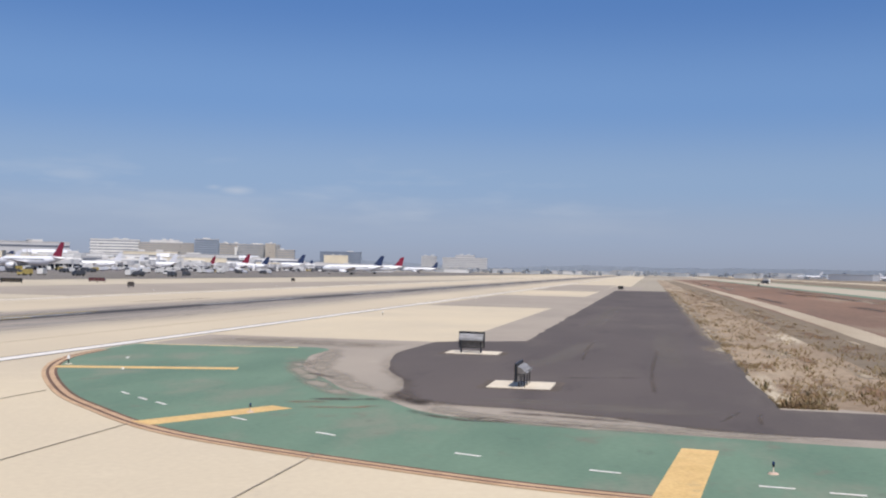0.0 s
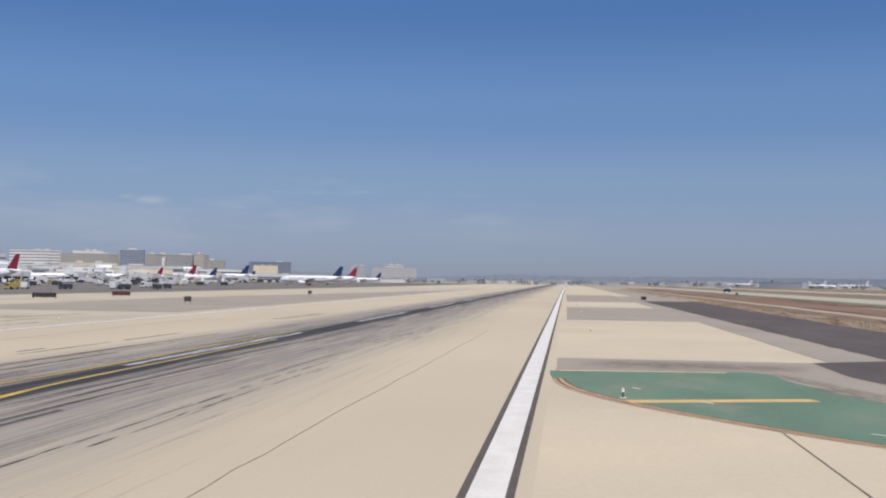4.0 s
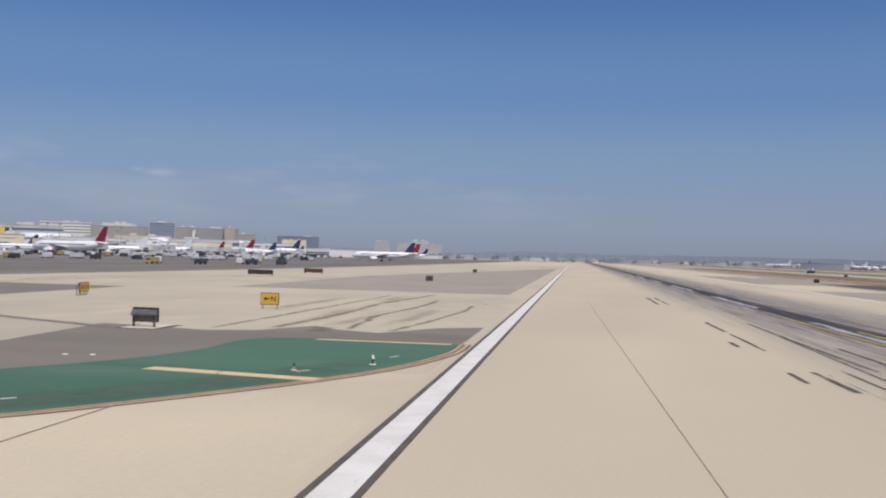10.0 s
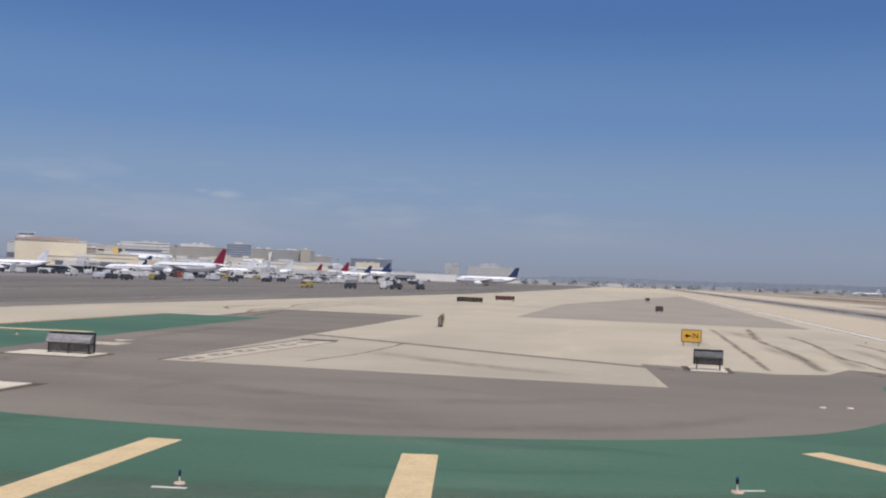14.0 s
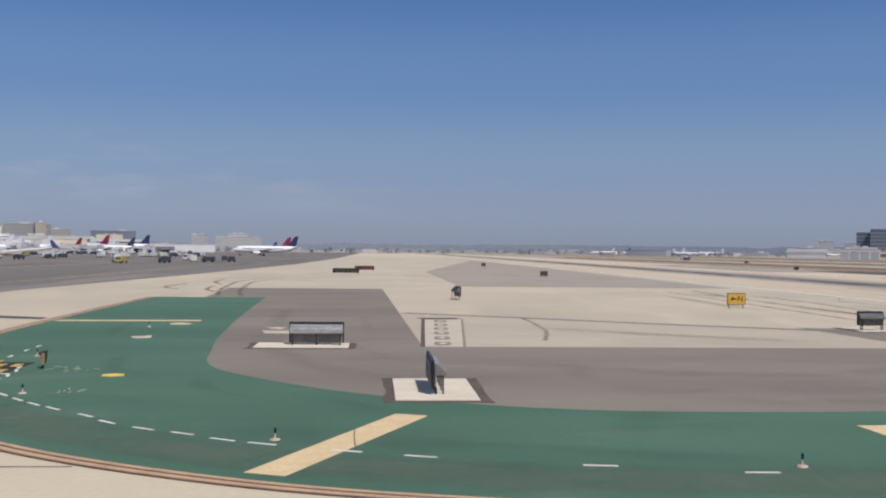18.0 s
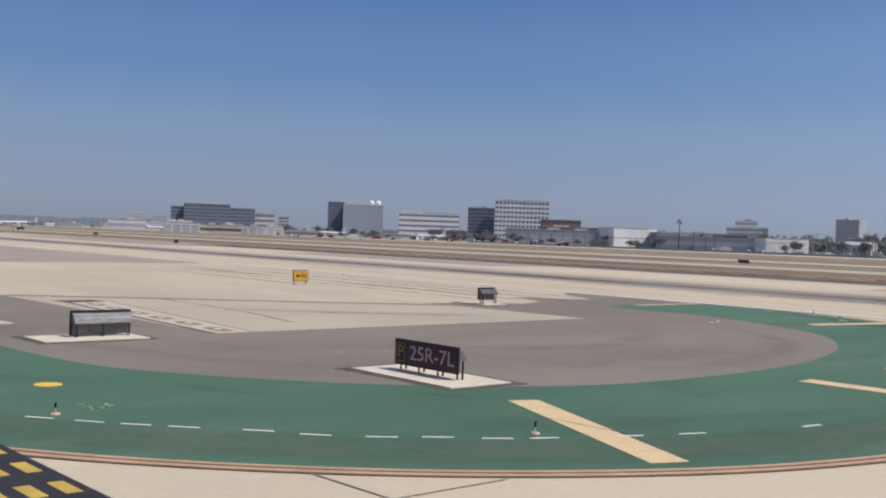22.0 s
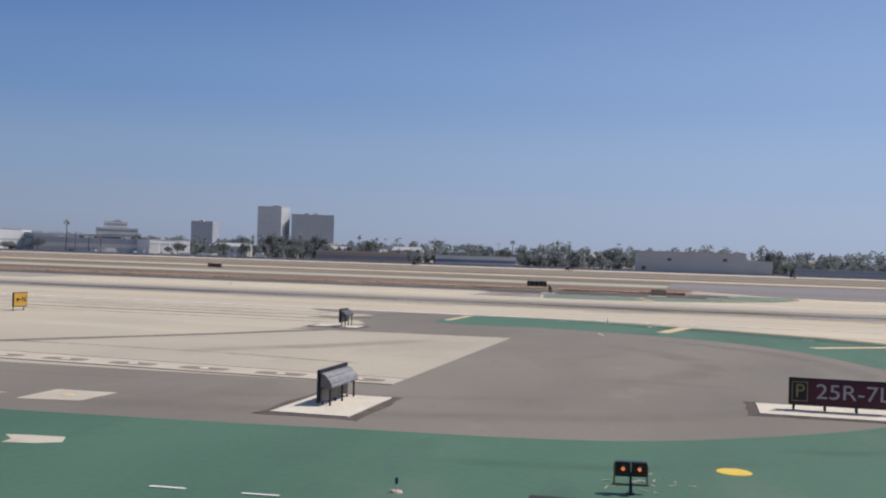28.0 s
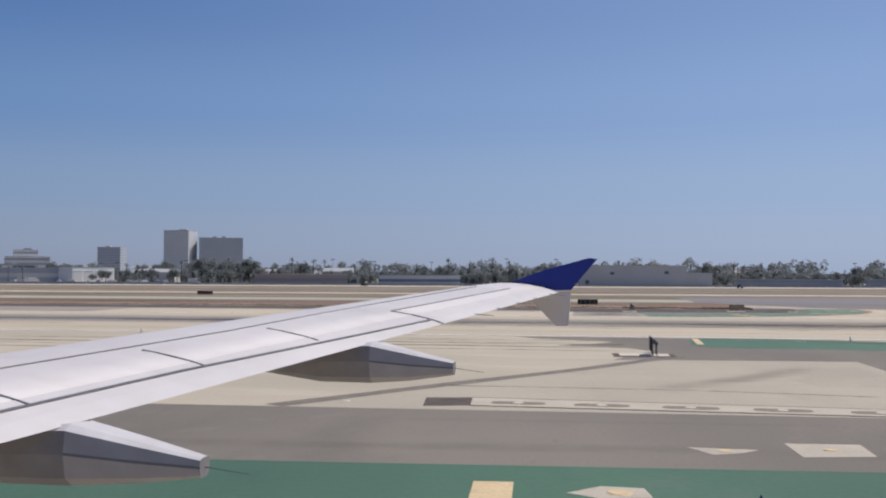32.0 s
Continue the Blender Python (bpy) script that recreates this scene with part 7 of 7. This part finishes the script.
building(-112, -534, 70, 16, 4.4, 168.0, B_BLUEGREY, "pale grey storage building", 1, B_GREY, 0.3, name="shed", extras=False)

# small houses and sheds scattered over the town
rnd = random.Random(11)
ROOFS = (B_BROWN, B_TAN, B_GREY, B_PALE)
for k in range(46):
    ang = rnd.uniform(150, 200)
    dist = rnd.uniform(860, 1500)
    hx, hy = 60 + dist * math.sin(radians(ang)), 100 + dist * math.cos(radians(ang))
    w, d, h = rnd.uniform(12, 30), rnd.uniform(9, 14), rnd.uniform(5, 9) + (dist - 760) * 0.010
    ho = empty("house", pose(hx, hy, -0.02, 0, 0, rnd.uniform(-25, 25)), "small town house with pitched roof beyond the airfield", "house", "town houses")
    part("wall", box_bm(-w / 2, w / 2, -d / 2, d / 2, 0, h), (B_WHITE, B_CREAM, B_TAN, B_PALE)[k % 4], ho)
    part("roof", loft_bm([[Vector((u, -d / 2 - 0.5, h)), Vector((u, 0, h + d * 0.28)), Vector((u, d / 2 + 0.5, h))] for u in (-w / 2 - 0.4, w / 2 + 0.4)]), ROOFS[k % 4], ho)
    for u in (-w * 0.28, w * 0.05, w * 0.32):
        part("window", box_bm(u - 0.8, u + 0.8, d / 2 - 0.1, d / 2 + 0.1, h * 0.45, h * 0.75), M_GLASS_FAR, ho)


# ---- vegetation ----
def leaf_cloud(lumps, leaves, size, seed):
    r = random.Random(seed)
    bm = bmesh.new()
    for cx, cy, cz, rad in lumps:
        for _ in range(leaves):
            v = Vector((r.gauss(0, 1), r.gauss(0, 1), r.gauss(0, 0.8))).normalized() * rad * r.uniform(0.55, 1.08)
            p = Vector((cx, cy, cz)) + v
            n = Vector((r.uniform(-1, 1), r.uniform(-1, 1), r.uniform(-0.3, 1))).normalized()
            t = n.orthogonal().normalized() * size * r.uniform(0.6, 1.3)
            b = n.cross(t).normalized() * size * r.uniform(0.6, 1.3)
            bm.faces.new([bm.verts.new(q) for q in (p - t, p - b * 0.7, p + t, p + b)])
    return bm


def limb(bm, a, b, r0, r1, n=7):
    a, b = Vector(a), Vector(b)
    d = (b - a).normalized()
    u = d.orthogonal().normalized()
    v = d.cross(u)
    loft_bm([[p + (u * math.cos(t) + v * math.sin(t)) * r for t in [2 * math.pi * k / n for k in range(n)]] for p, r in ((a, r0), (b, r1))], bm=bm)


def broad_tree(seed, height, spread, mat):
    r = random.Random(seed)
    t = empty("tree", Matrix.Identity(4), "haze-pale green broadleaf tree along the perimeter", "tree", "perimeter trees")
    bm = bmesh.new()
    limb(bm, (0, 0, 0), (0.2, 0.1, height * 0.4), 0.45, 0.3)
    lumps = []
    for k in range(9):
        a = 2 * math.pi * k / 9 + r.uniform(-0.3, 0.3)
        rr = spread * r.uniform(0.25, 0.75)
        z = height * r.uniform(0.45, 0.82)
        limb(bm, (0.2, 0.1, height * 0.38), (rr * math.cos(a) * 0.8, rr * math.sin(a) * 0.8, z), 0.2, 0.06, 5)
        lumps.append((rr * math.cos(a), rr * math.sin(a), z, spread * r.uniform(0.28, 0.42)))
    lumps.append((0, 0, height * 0.82, spread * 0.42))
    part("trunk", bm, M_BARK, t, "grey brown trunk with limbs")
    part("crown", leaf_cloud(lumps, 150, height * 0.036, seed), mat, t, "haze-pale green leafy crown")
    return t


def palm(seed, height):
    r = random.Random(seed)
    t = empty("palm_tree", Matrix.Identity(4), "tall thin palm tree with a small ragged crown", "palm tree", "palm trees")
    bm = bmesh.new()
    limb(bm, (0, 0, 0), (0.3, 0.1, height * 0.55), 0.3, 0.24)
    limb(bm, (0.3, 0.1, height * 0.55), (0.2, 0.2, height * 0.94), 0.24, 0.18)
    part("trunk", bm, M_BARK, t)
    bm = bmesh.new()
    for k in range(26):
        a, up = r.uniform(0, 6.28), r.uniform(-0.9, 0.9)
        d = Vector((math.cos(a), math.sin(a), up)).normalized()
        sd = Vector((-math.sin(a), math.cos(a), 0)) * 0.3
        p = Vector((0.2, 0.2, height * 0.94))
        m1, m2 = p + d * 1.3, p + d * 2.4 - Vector((0, 0, 0.7))
        vs = [bm.verts.new(q) for q in (p, m1 + sd, m2, m1 - sd)]
        bm.faces.new(vs)
    part("fronds", bm, M_LEAF, t, "drooping grey green fronds")
    return t


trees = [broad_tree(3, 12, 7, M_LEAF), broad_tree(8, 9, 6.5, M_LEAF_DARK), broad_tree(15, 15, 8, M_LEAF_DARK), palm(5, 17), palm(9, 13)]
homes = [(330, -640), (250, -590), (10, -575), (140, -600), (420, -700)]
for t, (x, y) in zip(trees, homes):
    t.matrix_basis = pose(x, y, -0.05)
rnd = random.Random(21)
for k in range(260):
    kind = trees[(0, 1, 2, 1, 0, 3, 4, 2)[k % 8]]
    x = rnd.uniform(-330, 560)
    depth = rnd.uniform(0, 1) ** 1.5
    y = -555 - 0.22 * max(x, 0) - 170 * depth
    if k % 8 in (5, 6):
        y -= 60
    c = copy_thing(kind, pose(x, y, -0.05, 0, 0, rnd.uniform(0, 360)))
    s = rnd.uniform(0.5, 0.92) * (0.85 + 0.5 * depth) * (0.75 if k % 8 in (5, 6) else 1.0)
    c.scale = (s, s, s * rnd.uniform(0.85, 1.1))
for x, y, s in ((395, -690, 1.35), (375, -700, 1.2), (352, -680, 1.3), (365, -660, 1.1), (470, -790, 1.25), (310, -690, 1.1), (455, -760, 1.0), (640, -900, 1.3), (600, -860, 1.1), (560, -800, 1.0)):
    c = copy_thing(trees[2], pose(x, y, -0.05, 0, 0, x))
    c.scale = (s, s, s)


rnd = random.Random(29)
for k in range(64):
    t_ = rnd.random()
    x, y = 560 + 640 * t_ + rnd.uniform(-15, 15), -640 + 165 * t_ + rnd.uniform(-30, 25) - 60 * (k % 2)
    c = copy_thing(trees[(1, 0, 2, 4)[k % 4]], pose(x, y, -0.05, 0, 0, rnd.uniform(0, 360)))
    s = rnd.uniform(0.45, 0.8)
    c.scale = (s, s, s)
for k in range(46):
    a, d = radians(rnd.uniform(146, 200)), rnd.uniform(720, 1000)
    c = copy_thing(trees[3 + k % 2], pose(70 + d * math.sin(a), 100 + d * math.cos(a), -0.05, 0, 0, rnd.uniform(0, 360)))
    s = rnd.uniform(0.9, 1.35)
    c.scale = (s, s, s)
r = random.Random(77)
lumps = []
for k in range(760):
    far = k % 2
    x = r.uniform(-560, 700)
    y = (-775 if far else -585) - 0.22 * max(x, 0) - 160 * r.random()
    h = max(5.0, (17.5 if far else 8.5) + (7.0 if far else 4.5) * noise.noise((x * 0.018, y * 0.012, 4.0)) + r.uniform(-2.5, 3.0))
    wide = h * r.uniform(0.28, 0.42)
    for u, v in ((0.28, 1.0), (0.55, 0.85), (0.80, 0.55)):
        lumps.append((x + r.uniform(-1, 1) * wide * 0.4, y, h * u, wide * v))
tagged(finish("far_woods", leaf_cloud(lumps, 60, 0.95, 78), M_LEAF), "haze-pale band of distant trees and bushes behind the perimeter", "woods", kind="stuff")


# ---- vehicles ----
def van(label, paint, length=6.0, height=2.3, group="airport vehicles"):
    v = empty("service_vehicle", Matrix.Identity(4), label, "vehicle", group)
    l = length / 2
    part("body", box_bm(-l, l * 0.45, -1.0, 1.0, 0.45, height, 0.12), paint, v)
    cab = part("cab", loft_bm([[Vector((px, sy, pz)) for px, pz in ((l * 0.45, 0.45), (l, 0.45), (l, 1.15), (l * 0.72, height * 0.86), (l * 0.45, height * 0.86))] for sy in (-0.98, 0.98)]), paint, v)
    part("windscreen", loft_bm([[Vector((px, sy, pz)) for px, pz in ((l * 0.98, 1.2), (l * 0.74, height * 0.82), (l * 0.76, height * 0.84), (l * 1.0, 1.22))] for sy in (-0.85, 0.85)]), M_GLASS_DARK, cab)
    for px in (-l * 0.6, l * 0.62):
        for py in (-0.9, 0.9):
            w = part("wheel", cyl_bm(0.42, 0.42, -0.14, 0.14, 12), M_TYRE, v)
            w.matrix_basis = pose(px, py, 0.42, 90)
    return v


M_PAINT_WHITE, M_PAINT_RED, M_PAINT_BLUE, M_PAINT_YEL = plain("white_van_paint", (0.62, 0.61, 0.59), 0.4), plain("red_truck_paint", (0.20, 0.05, 0.04), 0.4), plain("dark_blue_paint", (0.055, 0.06, 0.072), 0.4), plain("yellow_cart_paint", (0.40, 0.31, 0.10), 0.5)
fleet = [van("white service van on the apron", M_PAINT_WHITE), van("red catering truck on the apron", M_PAINT_RED, 7.5, 3.0), van("dark blue baggage tug on the apron", M_PAINT_BLUE, 4.2, 1.9), van("yellow loading vehicle on the apron", M_PAINT_YEL, 5.0, 2.1), van("tall white catering truck on the apron", M_PAINT_WHITE, 8.5, 3.8)]
for k, v in enumerate(fleet):
    v.matrix_basis = pose(430 + 34 * k, 250 + 4 * k, 0.004, 0, 0, 40 * k)
def container_cart(label, paint):
    c = empty("cargo_cart", Matrix.Identity(4), label, "cargo cart", "cargo carts on the apron")
    part("deck", box_bm(-1.9, 1.9, -1.2, 1.2, 0.45, 0.6, 0.02), M_SIGN_METAL, c)
    part("container", loft_bm([[Vector((u, -1.1, 0.6)), Vector((u, 1.1, 0.6)), Vector((u, 1.1, 2.3)), Vector((u, -0.6, 2.3)), Vector((u, -1.1, 1.7))] for u in (-1.7, 1.7)]), paint, c, "pale metal container")
    for px in (-1.4, 1.4):
        for py in (-1.0, 1.0):
            w = part("wheel", cyl_bm(0.25, 0.25, -0.1, 0.1, 10), M_TYRE, c)
            w.matrix_basis = pose(px, py, 0.25, 90)
    return c


def boarding_stairs(label):
    c = empty("boarding_stairs", Matrix.Identity(4), label, "stair truck", "stair trucks")
    part("chassis", box_bm(-3.5, 2.6, -1.1, 1.1, 0.4, 1.2, 0.08), M_PAINT_WHITE, c)
    part("flight", loft_bm([[Vector((-3.2, sy, 1.0)), Vector((3.2, sy, 4.0)), Vector((3.2, sy, 5.0)), Vector((-3.2, sy, 2.0))] for sy in (-0.8, 0.8)]), B_PALE, c, "sloping stair flight with side panels")
    for px in (-2.4, 1.6):
        for py in (-0.95, 0.95):
            w = part("wheel", cyl_bm(0.4, 0.4, -0.12, 0.12, 10), M_TYRE, c)
            w.matrix_basis = pose(px, py, 0.4, 90)
    return c


fleet += [container_cart("silver cargo container on a low cart", M_TAIL_GREY), container_cart("white cargo container on a low cart", M_PAINT_WHITE), boarding_stairs("white boarding stairs parked on the apron")]
for k, v in enumerate(fleet[5:]):
    v.matrix_basis = pose(610 + 24 * k, 262 + 6 * k, 0.004, 0, 0, 70 * k)
rnd = random.Random(61)
for k in range(150):
    x = rnd.uniform(400, 1060)
    y = 250 + rnd.uniform(0, 60) + max(0, 560 - x) * 0.25
    copy_thing(fleet[(5, 2, 2, 0, 6, 7, 5, 2, 2, 6)[k % 10]], pose(x, y, 0.004, 0, 0, rnd.choice((0, 90, 20, 110, 150)) + rnd.uniform(-8, 8)))
rnd = random.Random(31)
for k in range(58):
    x = rnd.uniform(380, 1080)
    y = 236 + rnd.uniform(0, 70) + (x - 380) * 0.02
    copy_thing(fleet[(0, 4, 2, 0, 3, 2, 4, 0)[k % 8]], pose(x, y, 0.004, 0, 0, rnd.choice((0, 90, 180, 30, 200)) + rnd.uniform(-12, 12)))
for k in range(34):
    x = rnd.uniform(330, 760)
    copy_thing(fleet[(0, 0, 4, 0, 2)[k % 5]], pose(x, -468 - 0.27 * x + rnd.uniform(-14, 20) - 30, 0.0, 0, 0, rnd.uniform(0, 360)))
copy_thing(fleet[4], pose(654, -119, 0.004, 0, 0, 40)).scale = (0.62, 0.62, 0.8)
for x, y in ((640, -117), (120, -430), (205, -440), (10, -430)):
    copy_thing(fleet[2], pose(x, y, 0.004, 0, 0, 70))


# carts, vans and low trees along the southern apron
rnd = random.Random(91)
for k in range(54):
    t_ = k / 53
    x, y = 812 - 250 * t_ + rnd.uniform(-8, 8), -398 - 128 * t_ - 46 * math.sin(math.pi * t_) + rnd.uniform(-14, 14)
    copy_thing(fleet[(0, 4, 2, 5, 0, 1, 6, 2, 0)[k % 9]], pose(x, y, -0.02, 0, 0, rnd.choice((35, 125, 60, 150)) + rnd.uniform(-10, 10)))
for k in range(26):
    t_ = rnd.random()
    x, y = 850 - 270 * t_, -460 - 145 * t_ + rnd.uniform(-20, 20)
    c = copy_thing(trees[(0, 1, 2)[k % 3]], pose(x, y, -0.05, 0, 0, rnd.uniform(0, 360)))
    s = rnd.uniform(0.32, 0.6)
    c.scale = (s * 1.3, s * 1.3, s)


# traffic on the service road before the apron
rnd = random.Random(47)
for k in range(26):
    t_ = rnd.random()
    x = 330 + 300 * t_ + rnd.uniform(-6, 6)
    y = 212 - 44 * t_ + rnd.uniform(-5, 14)
    copy_thing(fleet[(2, 0, 5, 2, 5, 0, 2, 2, 5, 3)[k % 10]], pose(x, y, 0.010, 0, 0, rnd.choice((-12, 168, 80, -14)) + rnd.uniform(-6, 6)))
for x, y, a, k in ((342, 152, 20, 0), (340, 137, 160, 2), (368, 133, 10, 0), (363.4, 127.5, 90, 2), (379, 122, 0, 2), (323, 146, 170, 3), (404, 128, 5, 2), (424, 145, 170, 0)):
    copy_thing(fleet[k], pose(x, y, 0.010, 0, 0, a))


# tan gate tower with a painted stripe
B_OCHRE = wall_paint("ochre_wall", (0.60, 0.42, 0.14))
gate_tower = empty("gate_tower", pose(618, 371, 0.004, 0, 0, -61), "tan gate tower with an ochre stripe and a dark opening", "terminal")
shaft = part("shaft", box_bm(-8.5, 8.5, -8.0, 8.0, 0, 16.0, 0.15), B_TAN, gate_tower)
part("stripe", box_bm(1.2, 4.6, -8.12, -7.8, 2.0, 15.9), B_OCHRE, shaft, "ochre painted stripe")
part("opening", box_bm(4.7, 7.0, -8.16, -7.6, 12.6, 15.2), M_GLASS_DARK, shaft, "dark opening")
part("opening", box_bm(-7.4, -3.6, -8.16, -7.6, 13.4, 14.4), M_GLASS_DARK, shaft, "dark opening")
part("parapet", box_bm(-8.7, 8.7, -8.2, 8.2, 16.0, 16.5), B_PALE, gate_tower)


# gate lounges on stilts; a solid dark box imitates the shade beneath
def gate_lounge(x, y, turn, w, h, wall):
    g_ = empty("gate_lounge", pose(x, y, 0.004, 0, 0, turn), "pale gate lounge on stilts over a shaded ground floor", "terminal", "gate lounges")
    part("undercroft", box_bm(-w + 0.8, w - 0.8, -6.0, 7.4, 0.0, 3.6), M_GLASS_DARK, g_, "dark box standing in for the shade of a ground floor")
    body = part("hall", box_bm(-w, w, -7.5, 7.5, 3.6, h, 0.1), wall, g_, "pale upper hall")
    part("glazing", box_bm(-w + 0.6, w - 0.6, -7.62, -7.4, 4.6, h - 1.3), M_BAND, body, "band of shaded glazing")
    part("roof_plant", box_bm(-w * 0.4, w * 0.1, -2.5, 2.5, h, h + 1.6, 0.1), B_GREY, body)
    part("roof_plant", box_bm(w * 0.35, w * 0.7, -1.5, 3.0, h, h + 1.0, 0.1), B_WHITE, body)
    for k in range(5):
        u = -w + 0.5 + (2 * w - 1.0) * k / 4
        part("stilt", box_bm(u - 0.3, u + 0.3, -7.2, -6.6, 0.0, 3.6), B_WHITE, g_)


rnd = random.Random(83)
for k in range(15):
    gx = 548 + 37 * k + rnd.uniform(-8, 8)
    gate_lounge(gx, 318 + rnd.uniform(-10, 16) + max(0, 620 - gx) * 0.25, rnd.choice((0, 0, -35, -60, 20)), rnd.uniform(8, 15), rnd.uniform(6.6, 9.2), (B_WHITE, B_CREAM, B_BRIGHT, B_PALE)[k % 4])


# jet bridges
def jet_bridge(x, y, turn, length):
    j = empty("jet_bridge", pose(x, y, 0.004, 0, 0, turn), "pale covered jet bridge on steel legs", "jet bridge", "jet bridges")
    part("tunnel", box_bm(0, length, -1.5, 1.5, 3.6, 6.3, 0.1), B_WHITE, j)
    part("rotunda", cyl_bm(2.3, 2.3, 0.0, 6.8, 16), B_PALE, j)
    part("cab_head", box_bm(length, length + 3.2, -2.1, 2.1, 3.4, 6.6, 0.2), B_GREY, j)
    for u in (-1.2, 1.2):
        part("drive_leg", box_bm(length * 0.75 - 0.25, length * 0.75 + 0.25, u - 0.25, u + 0.25, 0.5, 3.6), M_STEEL, j)
        w = part("wheel", cyl_bm(0.5, 0.5, -0.2, 0.2, 12), M_TYRE, j)
        w.matrix_basis = pose(length * 0.75, u, 0.5, 90)
    return j


for x, y, a, l in ((555, 345, 190, 22), (610, 318, 250, 24), (668, 330, 200, 22), (735, 335, 220, 24), (795, 320, 240, 22), (835, 318, 200, 24), (905, 322, 250, 24), (960, 318, 220, 22), (580, 308, 235, 20), (640, 300, 265, 22), (700, 306, 240, 20), (765, 300, 255, 22), (820, 298, 245, 20), (880, 296, 260, 22), (930, 298, 235, 20), (1000, 300, 250, 22)):
    jet_bridge(x, y, a, l)


# floodlight and utility poles
def pole(x, y, h, group, label):
    p = empty("light_pole", pose(x, y, -0.02), label, "pole", group)
    part("shaft", cyl_bm(0.22, 0.12, 0, h, 8), M_SIGN_GREY, p)
    part("cross_arm", box_bm(-1.6, 1.6, -0.1, 0.1, h - 0.4, h), M_SIGN_METAL, p)
    return p


for k, (x, y) in enumerate(((560, 300), (660, 310), (770, 305), (880, 300), (990, 315), (640, 350), (730, 345))):
    pole(x, y, 17 + k % 3, "apron floodlights", "tall apron floodlight pole between aircraft")
rnd = random.Random(41)
for k in range(26):
    x = -250 + 36 * k
    pole(x, -600 - 0.3 * max(x, 0) - rnd.uniform(0, 120), rnd.uniform(12, 20), "utility poles", "thin utility pole beyond the perimeter road")

# perimeter fence line and far ridge
fence = empty("perimeter_fence", pose(0, 0, 0), "low dark perimeter fence along the road", "fence")
for k in range(40):
    x = -350 + 26 * k
    part("fence_panel", box_bm(x, x + 25.6, -516 - 0.02 * k, -515.9 - 0.02 * k, 0.0, 1.3), B_GREY, fence)
    part("post", cyl_bm(0.08, 0.08, 0.0, 1.5, 6, (x + 25.8, -516)), M_SIGN_METAL, fence)

# the ridge's haze is painted into its blue-grey base colour
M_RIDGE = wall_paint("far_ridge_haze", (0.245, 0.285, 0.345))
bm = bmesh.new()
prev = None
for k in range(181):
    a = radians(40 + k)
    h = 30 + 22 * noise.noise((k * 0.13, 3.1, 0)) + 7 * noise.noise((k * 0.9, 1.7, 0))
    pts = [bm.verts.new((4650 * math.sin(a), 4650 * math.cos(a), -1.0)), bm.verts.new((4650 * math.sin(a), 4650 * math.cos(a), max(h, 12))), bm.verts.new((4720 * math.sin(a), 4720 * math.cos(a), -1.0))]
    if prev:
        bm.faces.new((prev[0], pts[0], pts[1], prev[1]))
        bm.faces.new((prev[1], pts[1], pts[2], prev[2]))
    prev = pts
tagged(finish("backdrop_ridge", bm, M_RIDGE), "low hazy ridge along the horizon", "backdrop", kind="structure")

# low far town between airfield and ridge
# grey-blue wall colour that stands in for haze over the far town
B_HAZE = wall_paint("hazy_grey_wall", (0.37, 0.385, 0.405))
rnd = random.Random(51)
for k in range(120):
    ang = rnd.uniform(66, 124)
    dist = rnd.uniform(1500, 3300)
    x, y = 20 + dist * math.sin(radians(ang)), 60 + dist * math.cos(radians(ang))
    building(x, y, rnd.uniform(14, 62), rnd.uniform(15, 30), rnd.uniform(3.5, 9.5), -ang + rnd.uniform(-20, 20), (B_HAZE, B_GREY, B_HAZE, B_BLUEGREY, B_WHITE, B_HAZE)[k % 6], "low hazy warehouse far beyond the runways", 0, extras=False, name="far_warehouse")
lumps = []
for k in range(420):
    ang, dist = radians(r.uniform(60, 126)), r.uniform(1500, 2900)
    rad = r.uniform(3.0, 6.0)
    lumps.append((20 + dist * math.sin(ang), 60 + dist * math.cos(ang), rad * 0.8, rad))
# the haze over these trees is in their leaf colour
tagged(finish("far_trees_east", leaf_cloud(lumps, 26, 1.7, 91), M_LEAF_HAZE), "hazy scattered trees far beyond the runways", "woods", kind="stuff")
